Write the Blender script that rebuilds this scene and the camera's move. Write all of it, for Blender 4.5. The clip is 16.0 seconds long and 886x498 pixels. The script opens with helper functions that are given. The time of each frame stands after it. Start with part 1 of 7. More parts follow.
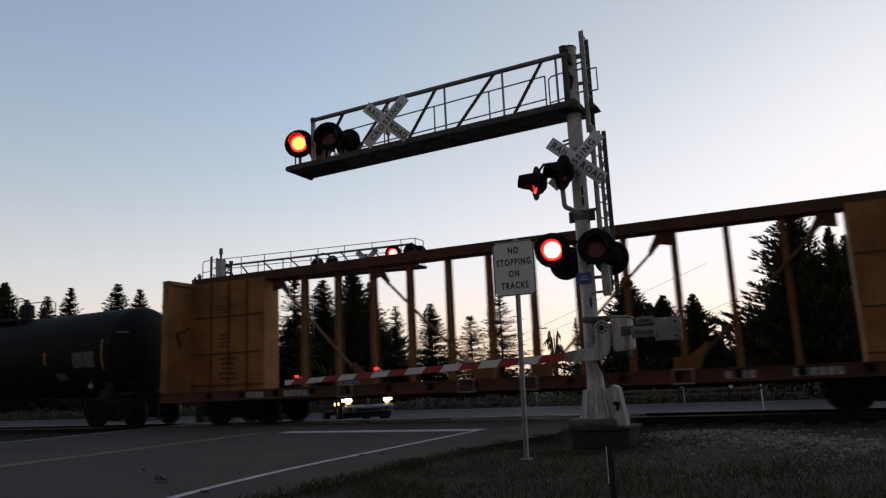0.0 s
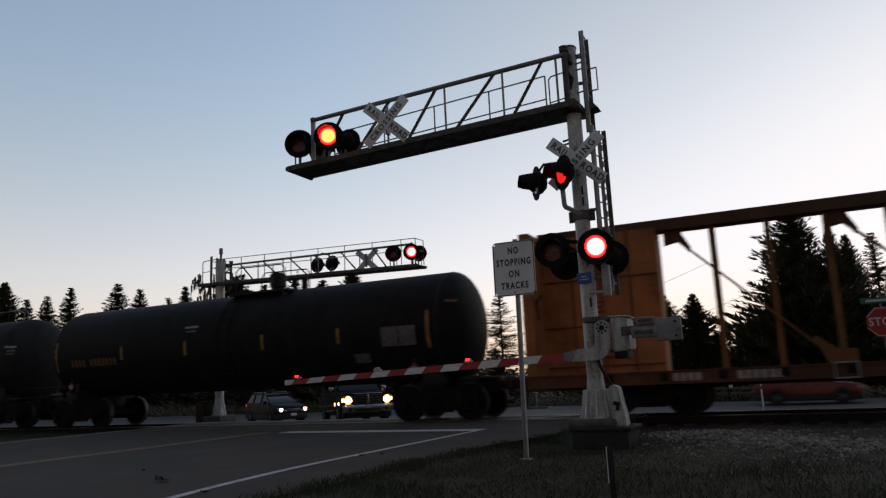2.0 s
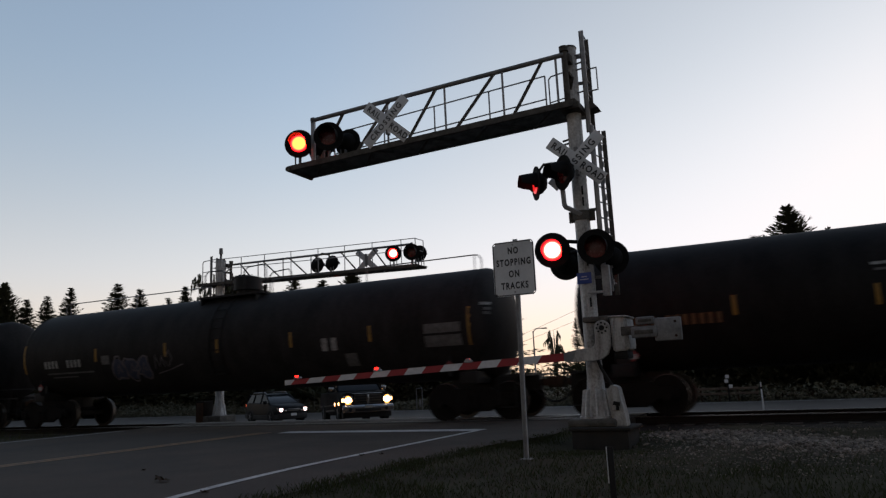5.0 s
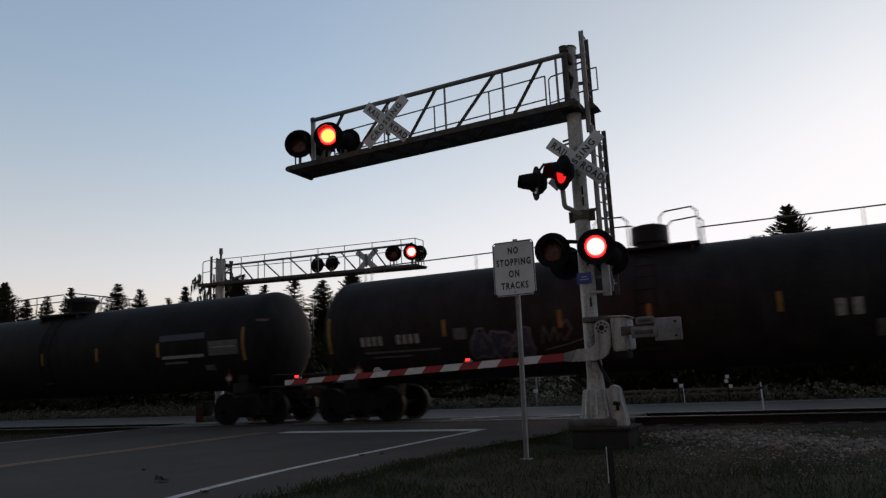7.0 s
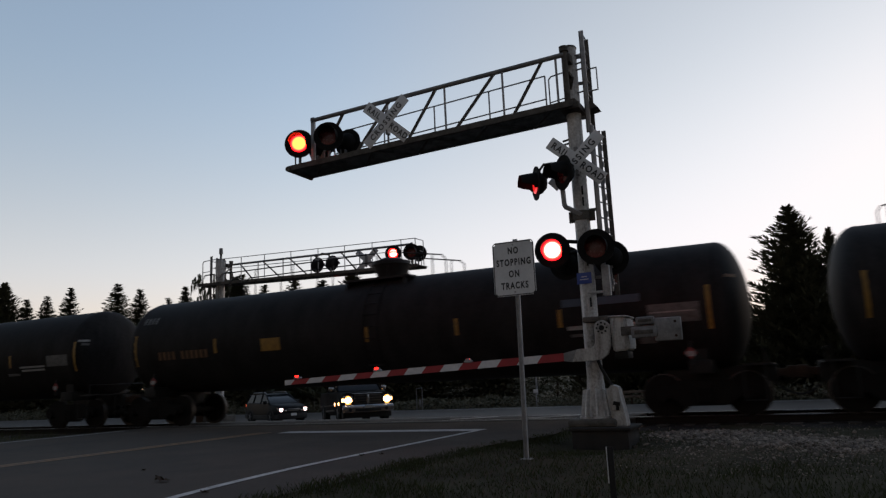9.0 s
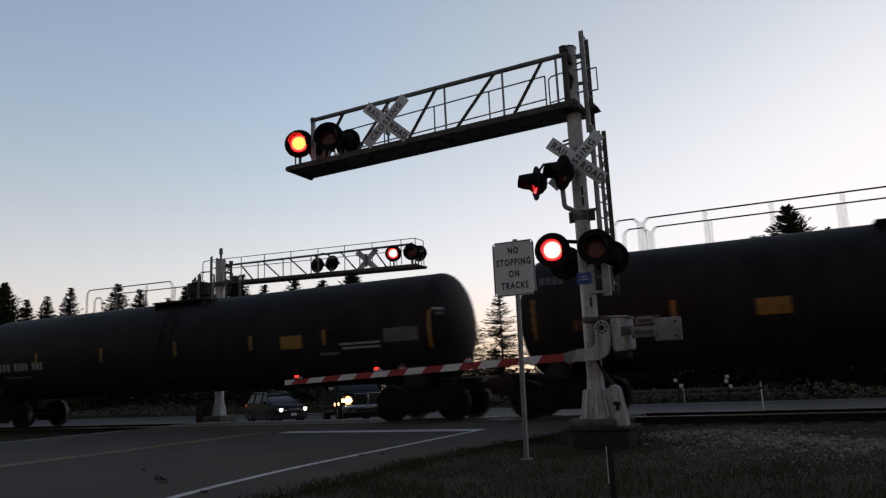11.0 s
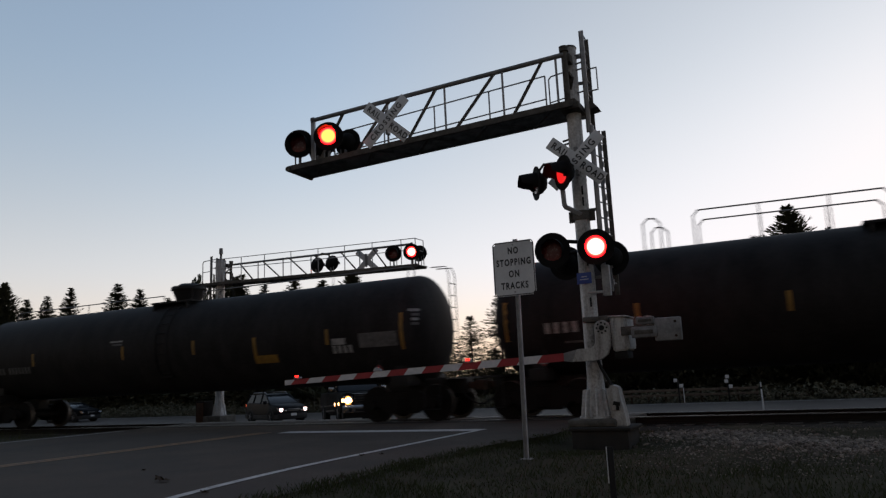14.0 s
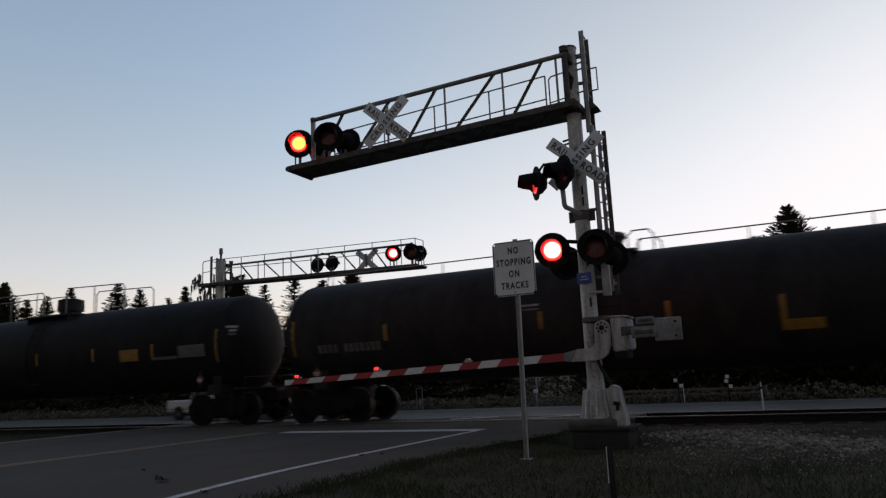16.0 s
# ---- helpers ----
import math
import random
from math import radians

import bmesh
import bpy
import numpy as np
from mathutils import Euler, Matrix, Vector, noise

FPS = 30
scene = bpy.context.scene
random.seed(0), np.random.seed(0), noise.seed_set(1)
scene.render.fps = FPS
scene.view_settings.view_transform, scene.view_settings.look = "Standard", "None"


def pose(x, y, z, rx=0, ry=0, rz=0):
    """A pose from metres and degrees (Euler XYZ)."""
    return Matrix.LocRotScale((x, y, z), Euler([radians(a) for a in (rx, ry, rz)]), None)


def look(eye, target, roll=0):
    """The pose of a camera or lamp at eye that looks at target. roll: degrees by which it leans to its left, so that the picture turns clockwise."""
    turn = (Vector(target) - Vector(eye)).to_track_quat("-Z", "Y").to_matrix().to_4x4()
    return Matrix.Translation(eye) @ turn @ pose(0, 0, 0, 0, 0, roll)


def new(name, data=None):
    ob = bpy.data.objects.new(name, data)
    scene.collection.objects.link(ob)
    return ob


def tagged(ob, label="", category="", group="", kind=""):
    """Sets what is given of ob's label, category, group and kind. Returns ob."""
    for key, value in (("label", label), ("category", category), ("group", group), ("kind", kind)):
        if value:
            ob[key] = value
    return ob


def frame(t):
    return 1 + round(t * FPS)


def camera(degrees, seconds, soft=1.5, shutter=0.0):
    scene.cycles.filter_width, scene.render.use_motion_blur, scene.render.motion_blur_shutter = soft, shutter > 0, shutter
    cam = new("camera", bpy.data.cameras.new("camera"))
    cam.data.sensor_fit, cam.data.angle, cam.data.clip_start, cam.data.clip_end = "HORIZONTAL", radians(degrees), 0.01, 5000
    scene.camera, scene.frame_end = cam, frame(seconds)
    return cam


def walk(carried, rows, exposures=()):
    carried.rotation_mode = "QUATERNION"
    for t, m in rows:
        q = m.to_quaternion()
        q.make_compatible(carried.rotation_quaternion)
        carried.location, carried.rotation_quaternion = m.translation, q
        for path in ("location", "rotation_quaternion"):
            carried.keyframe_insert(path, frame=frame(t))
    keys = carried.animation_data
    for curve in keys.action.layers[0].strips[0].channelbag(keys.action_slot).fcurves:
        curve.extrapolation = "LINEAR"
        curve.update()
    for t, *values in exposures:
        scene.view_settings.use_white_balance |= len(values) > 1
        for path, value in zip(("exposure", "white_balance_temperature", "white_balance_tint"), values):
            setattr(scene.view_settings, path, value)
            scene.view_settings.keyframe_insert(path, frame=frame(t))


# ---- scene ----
# Axes: x along the track, y across it away from the camera, z = 0 at the rail head.
cam = camera(63.06, 16.0, soft=1.3, shutter=0.5)
EYE, AIM = (0.0, 0.0, 1.008), (-4.297, 8.851, 2.800)
STILL = look(EYE, AIM, -2.61)
walk(cam, [(0.0, STILL), (16.0, STILL)], exposures=[(0.0, 1.22, 6500, 20), (16.0, 1.22, 6500, 20)])

# ---- light: the sky after sunset, the glow low behind the trees ----
world = bpy.data.worlds.new("dusk_sky")
scene.world = world
world.use_nodes = True
wn = world.node_tree.nodes
sky = wn.new("ShaderNodeTexSky")
sky.sky_type = "NISHITA"
sky.sun_disc = False
sky.sun_elevation = radians(5.0)
sky.sun_rotation = radians(18)
sky.air_density = 1.0
sky.dust_density = 0.4
sky.ozone_density = 1.2
GLOW = (0.026, 0.960, 0.278)
# the eastern half of the sky has already gone dim
gen = wn.new("ShaderNodeTexCoord")
west = wn.new("ShaderNodeVectorMath")
west.operation = "DOT_PRODUCT"
west.inputs[1].default_value = (-0.05, 0.97, 0.2)
fade = wn.new("ShaderNodeMapRange")
fade.interpolation_type = "SMOOTHSTEP"
fade.inputs["From Min"].default_value = -0.6
fade.inputs["From Max"].default_value = 0.55
fade.inputs["To Min"].default_value = 0.0
fade.inputs["To Max"].default_value = 1.0
dim = wn.new("ShaderNodeVectorMath")
dim.operation = "MULTIPLY"
east = wn.new("ShaderNodeMix")
east.data_type = "RGBA"
east.inputs["A"].default_value = (0.350, 0.297, 0.265, 1)
east.inputs["B"].default_value = (1.02, 0.99, 0.985, 1)
world.node_tree.links.new(gen.outputs["Generated"], west.inputs[0])
world.node_tree.links.new(west.outputs["Value"], fade.inputs["Value"])
# haze near the horizon takes the colour out of the glow
grey = wn.new("ShaderNodeRGBToBW")
tint = wn.new("ShaderNodeVectorMath")
tint.operation = "SCALE"
peach = wn.new("ShaderNodeMix")
peach.data_type = "RGBA"
peach.inputs["A"].default_value = (0.96, 0.76, 0.54, 1)
peach.inputs["B"].default_value = (0.972, 0.985, 0.997, 1)
rise = wn.new("ShaderNodeMapRange")
rise.interpolation_type = "SMOOTHSTEP"
rise.inputs["From Min"].default_value = 0.01
rise.inputs["From Max"].default_value = 0.17
part_xyz = wn.new("ShaderNodeSeparateXYZ")
low = wn.new("ShaderNodeMapRange")
low.interpolation_type = "SMOOTHSTEP"
low.inputs["From Min"].default_value = 0.0
low.inputs["From Max"].default_value = 0.44
low.inputs["To Min"].default_value = 0.80
low.inputs["To Max"].default_value = 0.0
haze = wn.new("ShaderNodeMix")
haze.data_type = "RGBA"
soft_glow = wn.new("ShaderNodeGamma")
soft_glow.inputs["Gamma"].default_value = 0.765
wl = world.node_tree.links
wl.new(sky.outputs[0], soft_glow.inputs["Color"])
wl.new(soft_glow.outputs[0], grey.inputs[0])
wl.new(grey.outputs[0], tint.inputs["Scale"])
wl.new(gen.outputs["Generated"], part_xyz.inputs[0])
wl.new(part_xyz.outputs["Z"], low.inputs["Value"])
wl.new(part_xyz.outputs["Z"], rise.inputs["Value"])
wl.new(rise.outputs["Result"], peach.inputs["Factor"])
wl.new(peach.outputs["Result"], tint.inputs[0])
# the haze is thickest round the place where the sun went down
toward = wn.new("ShaderNodeVectorMath")
toward.operation = "DOT_PRODUCT"
toward.inputs[1].default_value = GLOW
near_glow = wn.new("ShaderNodeMapRange")
near_glow.interpolation_type = "SMOOTHSTEP"
near_glow.inputs["From Min"].default_value = 0.78
near_glow.inputs["From Max"].default_value = 1.0
near_glow.inputs["To Max"].default_value = 0.62
wl.new(gen.outputs["Generated"], toward.inputs[0])
wl.new(toward.outputs["Value"], near_glow.inputs["Value"])
wl.new(low.outputs["Result"], haze.inputs["Factor"])
pale = wn.new("ShaderNodeVectorMath")
pale.operation = "SCALE"
pale.inputs[0].default_value = (0.865, 0.985, 0.974)
wl.new(grey.outputs[0], pale.inputs["Scale"])
bleach = wn.new("ShaderNodeMix")
bleach.data_type = "RGBA"
wl.new(near_glow.outputs["Result"], bleach.inputs["Factor"])
wl.new(pale.outputs["Vector"], bleach.inputs["B"])
deep = wn.new("ShaderNodeHueSaturation")
deep.inputs["Saturation"].default_value = 1.1
wl.new(soft_glow.outputs[0], deep.inputs["Color"])
wl.new(deep.outputs[0], bleach.inputs["A"])
wl.new(bleach.outputs["Result"], haze.inputs["A"])
wl.new(tint.outputs["Vector"], haze.inputs["B"])
wl.new(haze.outputs["Result"], dim.inputs[0])
wl.new(fade.outputs["Result"], east.inputs["Factor"])
wl.new(east.outputs["Result"], dim.inputs[1])
# soft limit on sky brightness, levels the brightest part of the afterglow
level = wn.new("ShaderNodeRGBToBW")
wl.new(dim.outputs["Vector"], level.inputs[0])
last = level.outputs[0]
for op, value in (("DIVIDE", 2.58), ("POWER", 6.0), ("ADD", 1.0), ("POWER", -1 / 6)):
    step = wn.new("ShaderNodeMath")
    step.operation = op
    wl.new(last, step.inputs[0])
    step.inputs[1].default_value = value
    last = step.outputs[0]
capped = wn.new("ShaderNodeVectorMath")
capped.operation = "SCALE"
wl.new(dim.outputs["Vector"], capped.inputs[0])
wl.new(last, capped.inputs["Scale"])
wl.new(capped.outputs["Vector"], wn["Background"].inputs[0])
wn["Background"].inputs[1].default_value = 0.167
sun = new("sun", bpy.data.lights.new("sun", "SUN"))
sun.data.energy = 0.02
sun.data.angle = radians(12)
sun.data.color = (1.0, 0.75, 0.55)
sun.matrix_world = look((0.0, 0.0, 50.0), (-6.9, -49.0, 46.0))

TRACK = 17.93     # centre line of the track, in the rail frame
RAIL = pose(0, 0, 0, 0, 0, 1.06)
GAUGE = 0.7175    # half the gauge


# ---- materials ----
def link(m, a, b):
    m.node_tree.links.new(a, b)


def surface(name, a, b=None, rough=0.6, metal=0.0, scale=6.0, fine=60.0, bump=0.2, rough_var=0.15, spec=0.5, each=0.0, streak=0.0):
    """Two colours mixed by noise at two scales, with grain in roughness and relief."""
    m = bpy.data.materials.new(name)
    m.use_nodes = True
    n = m.node_tree.nodes
    p = n["Principled BSDF"]
    b = b or tuple(c * 0.6 for c in a)
    tc = n.new("ShaderNodeTexCoord")
    n1 = n.new("ShaderNodeTexNoise")
    n1.inputs["Scale"].default_value = scale
    n1.inputs["Detail"].default_value = 6
    n1.inputs["Roughness"].default_value = 0.65
    n2 = n.new("ShaderNodeTexNoise")
    n2.inputs["Scale"].default_value = fine
    n2.inputs["Detail"].default_value = 3
    if streak:
        run = n.new("ShaderNodeMapping")
        run.inputs["Scale"].default_value = (1, 1, streak)
        link(m, tc.outputs["Object"], run.inputs["Vector"])
        link(m, run.outputs["Vector"], n1.inputs["Vector"])
    else:
        link(m, tc.outputs["Object"], n1.inputs["Vector"])
    link(m, tc.outputs["Object"], n2.inputs["Vector"])
    add = n.new("ShaderNodeMath")
    add.operation = "MULTIPLY_ADD"
    add.inputs[1].default_value = 0.35
    link(m, n2.outputs["Fac"], add.inputs[0])
    link(m, n1.outputs["Fac"], add.inputs[2])
    ramp = n.new("ShaderNodeValToRGB")
    ramp.color_ramp.elements[0].position = 0.45
    ramp.color_ramp.elements[1].position = 0.85
    ramp.color_ramp.elements[0].color = (*b, 1)
    ramp.color_ramp.elements[1].color = (*a, 1)
    link(m, add.outputs[0], ramp.inputs["Fac"])
    col = ramp.outputs["Color"]
    if each:
        oi = n.new("ShaderNodeObjectInfo")
        hsv = n.new("ShaderNodeHueSaturation")
        mr = n.new("ShaderNodeMapRange")
        mr.inputs["To Min"].default_value = 1 - each
        mr.inputs["To Max"].default_value = 1 + each
        link(m, oi.outputs["Random"], mr.inputs["Value"])
        link(m, mr.outputs["Result"], hsv.inputs["Value"])
        link(m, col, hsv.inputs["Color"])
        col = hsv.outputs["Color"]
    link(m, col, p.inputs["Base Color"])
    rr = n.new("ShaderNodeMapRange")
    rr.inputs["To Min"].default_value = max(0.02, rough - rough_var)
    rr.inputs["To Max"].default_value = min(1.0, rough + rough_var)
    link(m, add.outputs[0], rr.inputs["Value"])
    link(m, rr.outputs["Result"], p.inputs["Roughness"])
    p.inputs["Metallic"].default_value = metal
    p.inputs["Specular IOR Level"].default_value = spec
    if bump:
        bp = n.new("ShaderNodeBump")
        bp.inputs["Strength"].default_value = bump
        bp.inputs["Distance"].default_value = 0.01
        link(m, n2.outputs["Fac"], bp.inputs["Height"])
        link(m, bp.outputs["Normal"], p.inputs["Normal"])
    return m


def glow(name, color, strength, base=(0.1, 0.0, 0.0)):
    m = bpy.data.materials.new(name)
    m.use_nodes = True
    p = m.node_tree.nodes["Principled BSDF"]
    p.inputs["Base Color"].default_value = (*base, 1)
    p.inputs["Emission Color"].default_value = (*color, 1)
    p.inputs["Emission Strength"].default_value = strength
    p.inputs["Roughness"].default_value = 0.3
    return m


def lamp_glow(name, core):
    """A lit red lens: a hot core that falls off to deep red at the rim."""
    m = bpy.data.materials.new(name)
    m.use_nodes = True
    n = m.node_tree.nodes
    p = n["Principled BSDF"]
    tc = n.new("ShaderNodeTexCoord")
    g = n.new("ShaderNodeVectorMath")
    g.operation = "LENGTH"
    link(m, tc.outputs["Object"], g.inputs[0])
    mr = n.new("ShaderNodeMapRange")
    mr.inputs["From Min"].default_value = 0.0
    mr.inputs["From Max"].default_value = 0.19
    link(m, g.outputs["Value"], mr.inputs["Value"])
    ramp = n.new("ShaderNodeValToRGB")
    e = ramp.color_ramp.elements
    e[0].position, e[0].color = 0.0, (*core, 1)
    e[1].position, e[1].color = 1.0, (0.086, 0.0005, 0.0007, 1)
    x = e.new(0.68)
    x.color = (*core, 1)
    x = e.new(0.76)
    x.color = (0.60, 0.0080, 0.0033, 1)
    x = e.new(0.88)
    x.color = (0.27, 0.0017, 0.0017, 1)
    link(m, mr.outputs["Result"], ramp.inputs["Fac"])
    link(m, ramp.outputs["Color"], p.inputs["Emission Color"])
    p.inputs["Emission Strength"].default_value = 16.0
    p.inputs["Base Color"].default_value = (0.2, 0.0, 0.0, 1)
    return m


def glass(name, color=(0.9, 0.95, 1.0)):
    m = bpy.data.materials.new(name)
    m.use_nodes = True
    p = m.node_tree.nodes["Principled BSDF"]
    p.inputs["Base Color"].default_value = (*color, 1)
    p.inputs["Roughness"].default_value = 0.10
    p.inputs["Metallic"].default_value = 0.0
    p.inputs["Specular IOR Level"].default_value = 0.07
    return m


ASPHALT = surface("asphalt", (0.076, 0.058, 0.045), (0.033, 0.0255, 0.020), 0.85, 0, 0.7, 55, 0.8, spec=0.25)
ASPHALT_FAR = surface("worn_asphalt", (0.088, 0.072, 0.060), (0.056, 0.046, 0.038), 0.66, 0, 0.35, 70, 0.3, spec=0.25)
PAINT_WHITE = surface("road_paint_white", (0.58, 0.55, 0.52), (0.20, 0.185, 0.175), 0.7, 0, 5, 40, 0.3)
PAINT_YELLOW = surface("road_paint_yellow", (0.40, 0.19, 0.06), (0.11, 0.065, 0.035), 0.6, 0, 4, 40, 0.3)
GRASS_GROUND = surface("rough_grass_ground", (0.052, 0.046, 0.027), (0.019, 0.017, 0.010), 0.95, 0, 1.2, 30, 1.0, spec=0.1)
BLADE = surface("grass_blade", (0.044, 0.056, 0.021), (0.036, 0.034, 0.016), 0.8, 0, 3, 20, 0.0, spec=0.2)
STONE = surface("ballast_stone", (0.26, 0.213, 0.176), (0.06, 0.049, 0.040), 0.9, 0, 4, 40, 0.6, spec=0.3)


def vary_islands(m, spread):
    n = m.node_tree.nodes
    p = n["Principled BSDF"]
    old = p.inputs["Base Color"].links[0].from_socket
    geo = n.new("ShaderNodeNewGeometry")
    mr = n.new("ShaderNodeMapRange")
    mr.inputs["To Min"].default_value = 1 - spread
    mr.inputs["To Max"].default_value = 1 + spread
    hsv = n.new("ShaderNodeHueSaturation")
    link(m, geo.outputs["Random Per Island"], mr.inputs["Value"])
    link(m, mr.outputs["Result"], hsv.inputs["Value"])
    link(m, old, hsv.inputs["Color"])
    link(m, hsv.outputs["Color"], p.inputs["Base Color"])


vary_islands(STONE, 0.55)
BALLAST = surface("ballast_bed", (0.030, 0.026, 0.023), (0.014, 0.012, 0.011), 0.95, 0, 8, 45, 1.0, spec=0.15)
CONCRETE = surface("concrete", (0.34, 0.32, 0.30), (0.19, 0.18, 0.17), 0.85, 0, 4, 60, 0.5)
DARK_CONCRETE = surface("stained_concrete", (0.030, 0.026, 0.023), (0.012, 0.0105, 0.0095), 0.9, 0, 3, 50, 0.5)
MID_CONCRETE = surface("weathered_concrete", (0.13, 0.12, 0.105), (0.05, 0.045, 0.04), 0.9, 0, 5, 50, 0.6)
TIE = surface("creosoted_tie", (0.06, 0.05, 0.04), (0.03, 0.025, 0.02), 0.9, 0, 6, 50, 0.6)
RAIL_STEEL = surface("rail_steel", (0.42, 0.40, 0.38), (0.22, 0.19, 0.17), 0.35, 1.0, 4, 50, 0.1)
RUST = surface("rusty_steel", (0.075, 0.046, 0.033), (0.03, 0.02, 0.015), 0.8, 0.2, 6, 60, 0.4, spec=0.2)
GALV = surface("galvanised_steel", (0.42, 0.42, 0.43), (0.21, 0.21, 0.22), 0.5, 0.25, 5, 50, 0.12)
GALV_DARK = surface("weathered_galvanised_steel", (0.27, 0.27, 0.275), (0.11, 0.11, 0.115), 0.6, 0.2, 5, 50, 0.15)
ALU = surface("aluminium_paint", (0.52, 0.51, 0.50), (0.12, 0.108, 0.095), 0.55, 0.1, 7.0, 30, 0.15, streak=0.2)
RAIL_SIDE = surface("dark_rusty_rail", (0.022, 0.017, 0.014), (0.011, 0.009, 0.008), 0.85, 0.1, 6, 60, 0.3, spec=0.15)
FLAT_BLACK = surface("flat_black_lamp_paint", (0.016, 0.015, 0.016), (0.009, 0.009, 0.009), 0.8, 0, 8, 60, 0.1, spec=0.15)
STAINED = surface("stained_mast_paint", (0.70, 0.70, 0.705), (0.085, 0.073, 0.062), 0.5, 0.15, 5.5, 26, 0.15, streak=0.16)
# Weathered steel made darker, with the walkway underside's shade in its colour.
SHADOW_STEEL = surface("weathered_shaded_steel", (0.15, 0.138, 0.125), (0.045, 0.040, 0.036), 0.75, 0.1, 5, 50, 0.2, spec=0.25)
BLACK_PAINT = surface("black_paint", (0.018, 0.0175, 0.018), (0.010, 0.0098, 0.010), 0.6, 0, 8, 60, 0.1, spec=0.25)
TANK_BLACK = surface("black_tank_paint", (0.028, 0.0265, 0.027), (0.012, 0.0114, 0.0116), 0.55, 0, 1.6, 14, 0.12, each=0.3, spec=0.06, streak=0.35)
TRUCK_DIRT = surface("grimy_truck_steel", (0.015, 0.0135, 0.0125), (0.008, 0.0072, 0.0068), 0.85, 0.1, 5, 40, 0.4, spec=0.12)
WHEEL_RIM = surface("bright_wheel_tread", (0.12, 0.11, 0.10), (0.06, 0.055, 0.05), 0.5, 0.8, 6, 50, 0.1)
CAR_YELLOW = surface("faded_yellow_car_paint", (0.36, 0.165, 0.055), (0.17, 0.075, 0.028), 0.7, 0, 1.3, 22, 0.3, spec=0.3)
# Darker copy of the car yellow: the gussets' shade put into the colour.
CAR_OCHRE = surface("shaded_yellow_car_paint", (0.21, 0.098, 0.036), (0.085, 0.040, 0.018), 0.75, 0, 1.6, 25, 0.3, spec=0.3)
CAR_SEAM = surface("dirty_seam", (0.10, 0.05, 0.02), (0.04, 0.022, 0.012), 0.85, 0, 5, 40, 0.3)
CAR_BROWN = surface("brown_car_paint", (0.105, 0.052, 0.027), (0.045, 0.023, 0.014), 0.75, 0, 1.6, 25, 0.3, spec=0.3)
STRIPE = surface("yellow_reflector", (0.33, 0.18, 0.025), (0.15, 0.08, 0.014), 0.5, 0, 6, 30, 0.0)
MARK = surface("white_stencil_paint", (0.40, 0.40, 0.39), (0.12, 0.12, 0.12), 0.6, 0, 12, 40, 0.0)
MARK_DULL = surface("grey_stencil_paint", (0.14, 0.14, 0.14), (0.045, 0.045, 0.045), 0.6, 0, 9, 40, 0.0)
MARK_ORANGE = surface("dull_orange_stencil_paint", (0.17, 0.085, 0.035), (0.07, 0.036, 0.018), 0.6, 0, 6, 40, 0.0)
MARK_RED = surface("red_paint", (0.27, 0.04, 0.04), (0.14, 0.03, 0.03), 0.6, 0, 6, 40, 0.0)
GRAFFITI_EDGE = surface("pink_spray_paint", (0.17, 0.15, 0.165), (0.06, 0.05, 0.06), 0.6, 0, 5, 30, 0.0)
GRAFFITI = surface("violet_spray_paint", (0.05, 0.06, 0.11), (0.022, 0.026, 0.05), 0.6, 0, 4, 30, 0.0)
BAND_BLUE = surface("blue_grey_band", (0.05, 0.07, 0.10), (0.03, 0.04, 0.06), 0.6, 0, 2, 30, 0.0)
SIGN_WHITE = surface("white_sign_sheeting", (0.72, 0.73, 0.75), (0.56, 0.57, 0.59), 0.45, 0, 2.5, 30, 0.02)
SIGN_BLACK = surface("black_sign_ink", (0.025, 0.025, 0.03), (0.015, 0.015, 0.02), 0.5, 0, 8, 40, 0.0)
SIGN_RED = surface("red_sign_sheeting", (0.50, 0.03, 0.035), (0.34, 0.02, 0.025), 0.45, 0, 3, 30, 0.0)
SIGN_BLUE = surface("blue_sign_sheeting", (0.04, 0.09, 0.38), (0.03, 0.06, 0.26), 0.45, 0, 3, 30, 0.0)
SIGN_GREEN = surface("green_sign_sheeting", (0.02, 0.17, 0.10), (0.015, 0.11, 0.07), 0.45, 0, 3, 30, 0.0)
GATE_RED = surface("red_gate_sheeting", (0.38, 0.022, 0.032), (0.25, 0.014, 0.020), 0.45, 0, 3, 30, 0.0)
GATE_WHITE = surface("white_gate_sheeting", (0.70, 0.70, 0.72), (0.52, 0.52, 0.54), 0.45, 0, 3, 30, 0.0)
LENS_OFF = surface("unlit_red_lens", (0.16, 0.010, 0.012), (0.08, 0.005, 0.006), 0.2, 0, 20, 90, 0.3)
LENS_ON = lamp_glow("lit_red_lens", (1.0, 0.063, 0.045))
LENS_ON_AMBER = lamp_glow("lit_orange_red_lens", (1.0, 0.0293, 0.0045))
GATE_LIGHT = glow("lit_gate_light", (1.0, 0.010, 0.004), 4.0)
LENS_SIDE = glow("lit_side_lens", (1.0, 0.022, 0.02), 0.38)
LENS_DIM = glow("fading_red_lens", (1.0, 0.010, 0.014), 0.05)
BARK = surface("bark", (0.07, 0.05, 0.035), (0.035, 0.025, 0.02), 0.95, 0, 6, 40, 0.8, spec=0.1)
NEEDLE = surface("conifer_needles", (0.120, 0.125, 0.080), (0.070, 0.073, 0.048), 0.85, 0, 1.5, 12, 0.0, spec=0.15)
BUSH = surface("dark_shrubs", (0.105, 0.100, 0.062), (0.052, 0.049, 0.032), 0.9, 0, 1.5, 12, 0.0, spec=0.1)
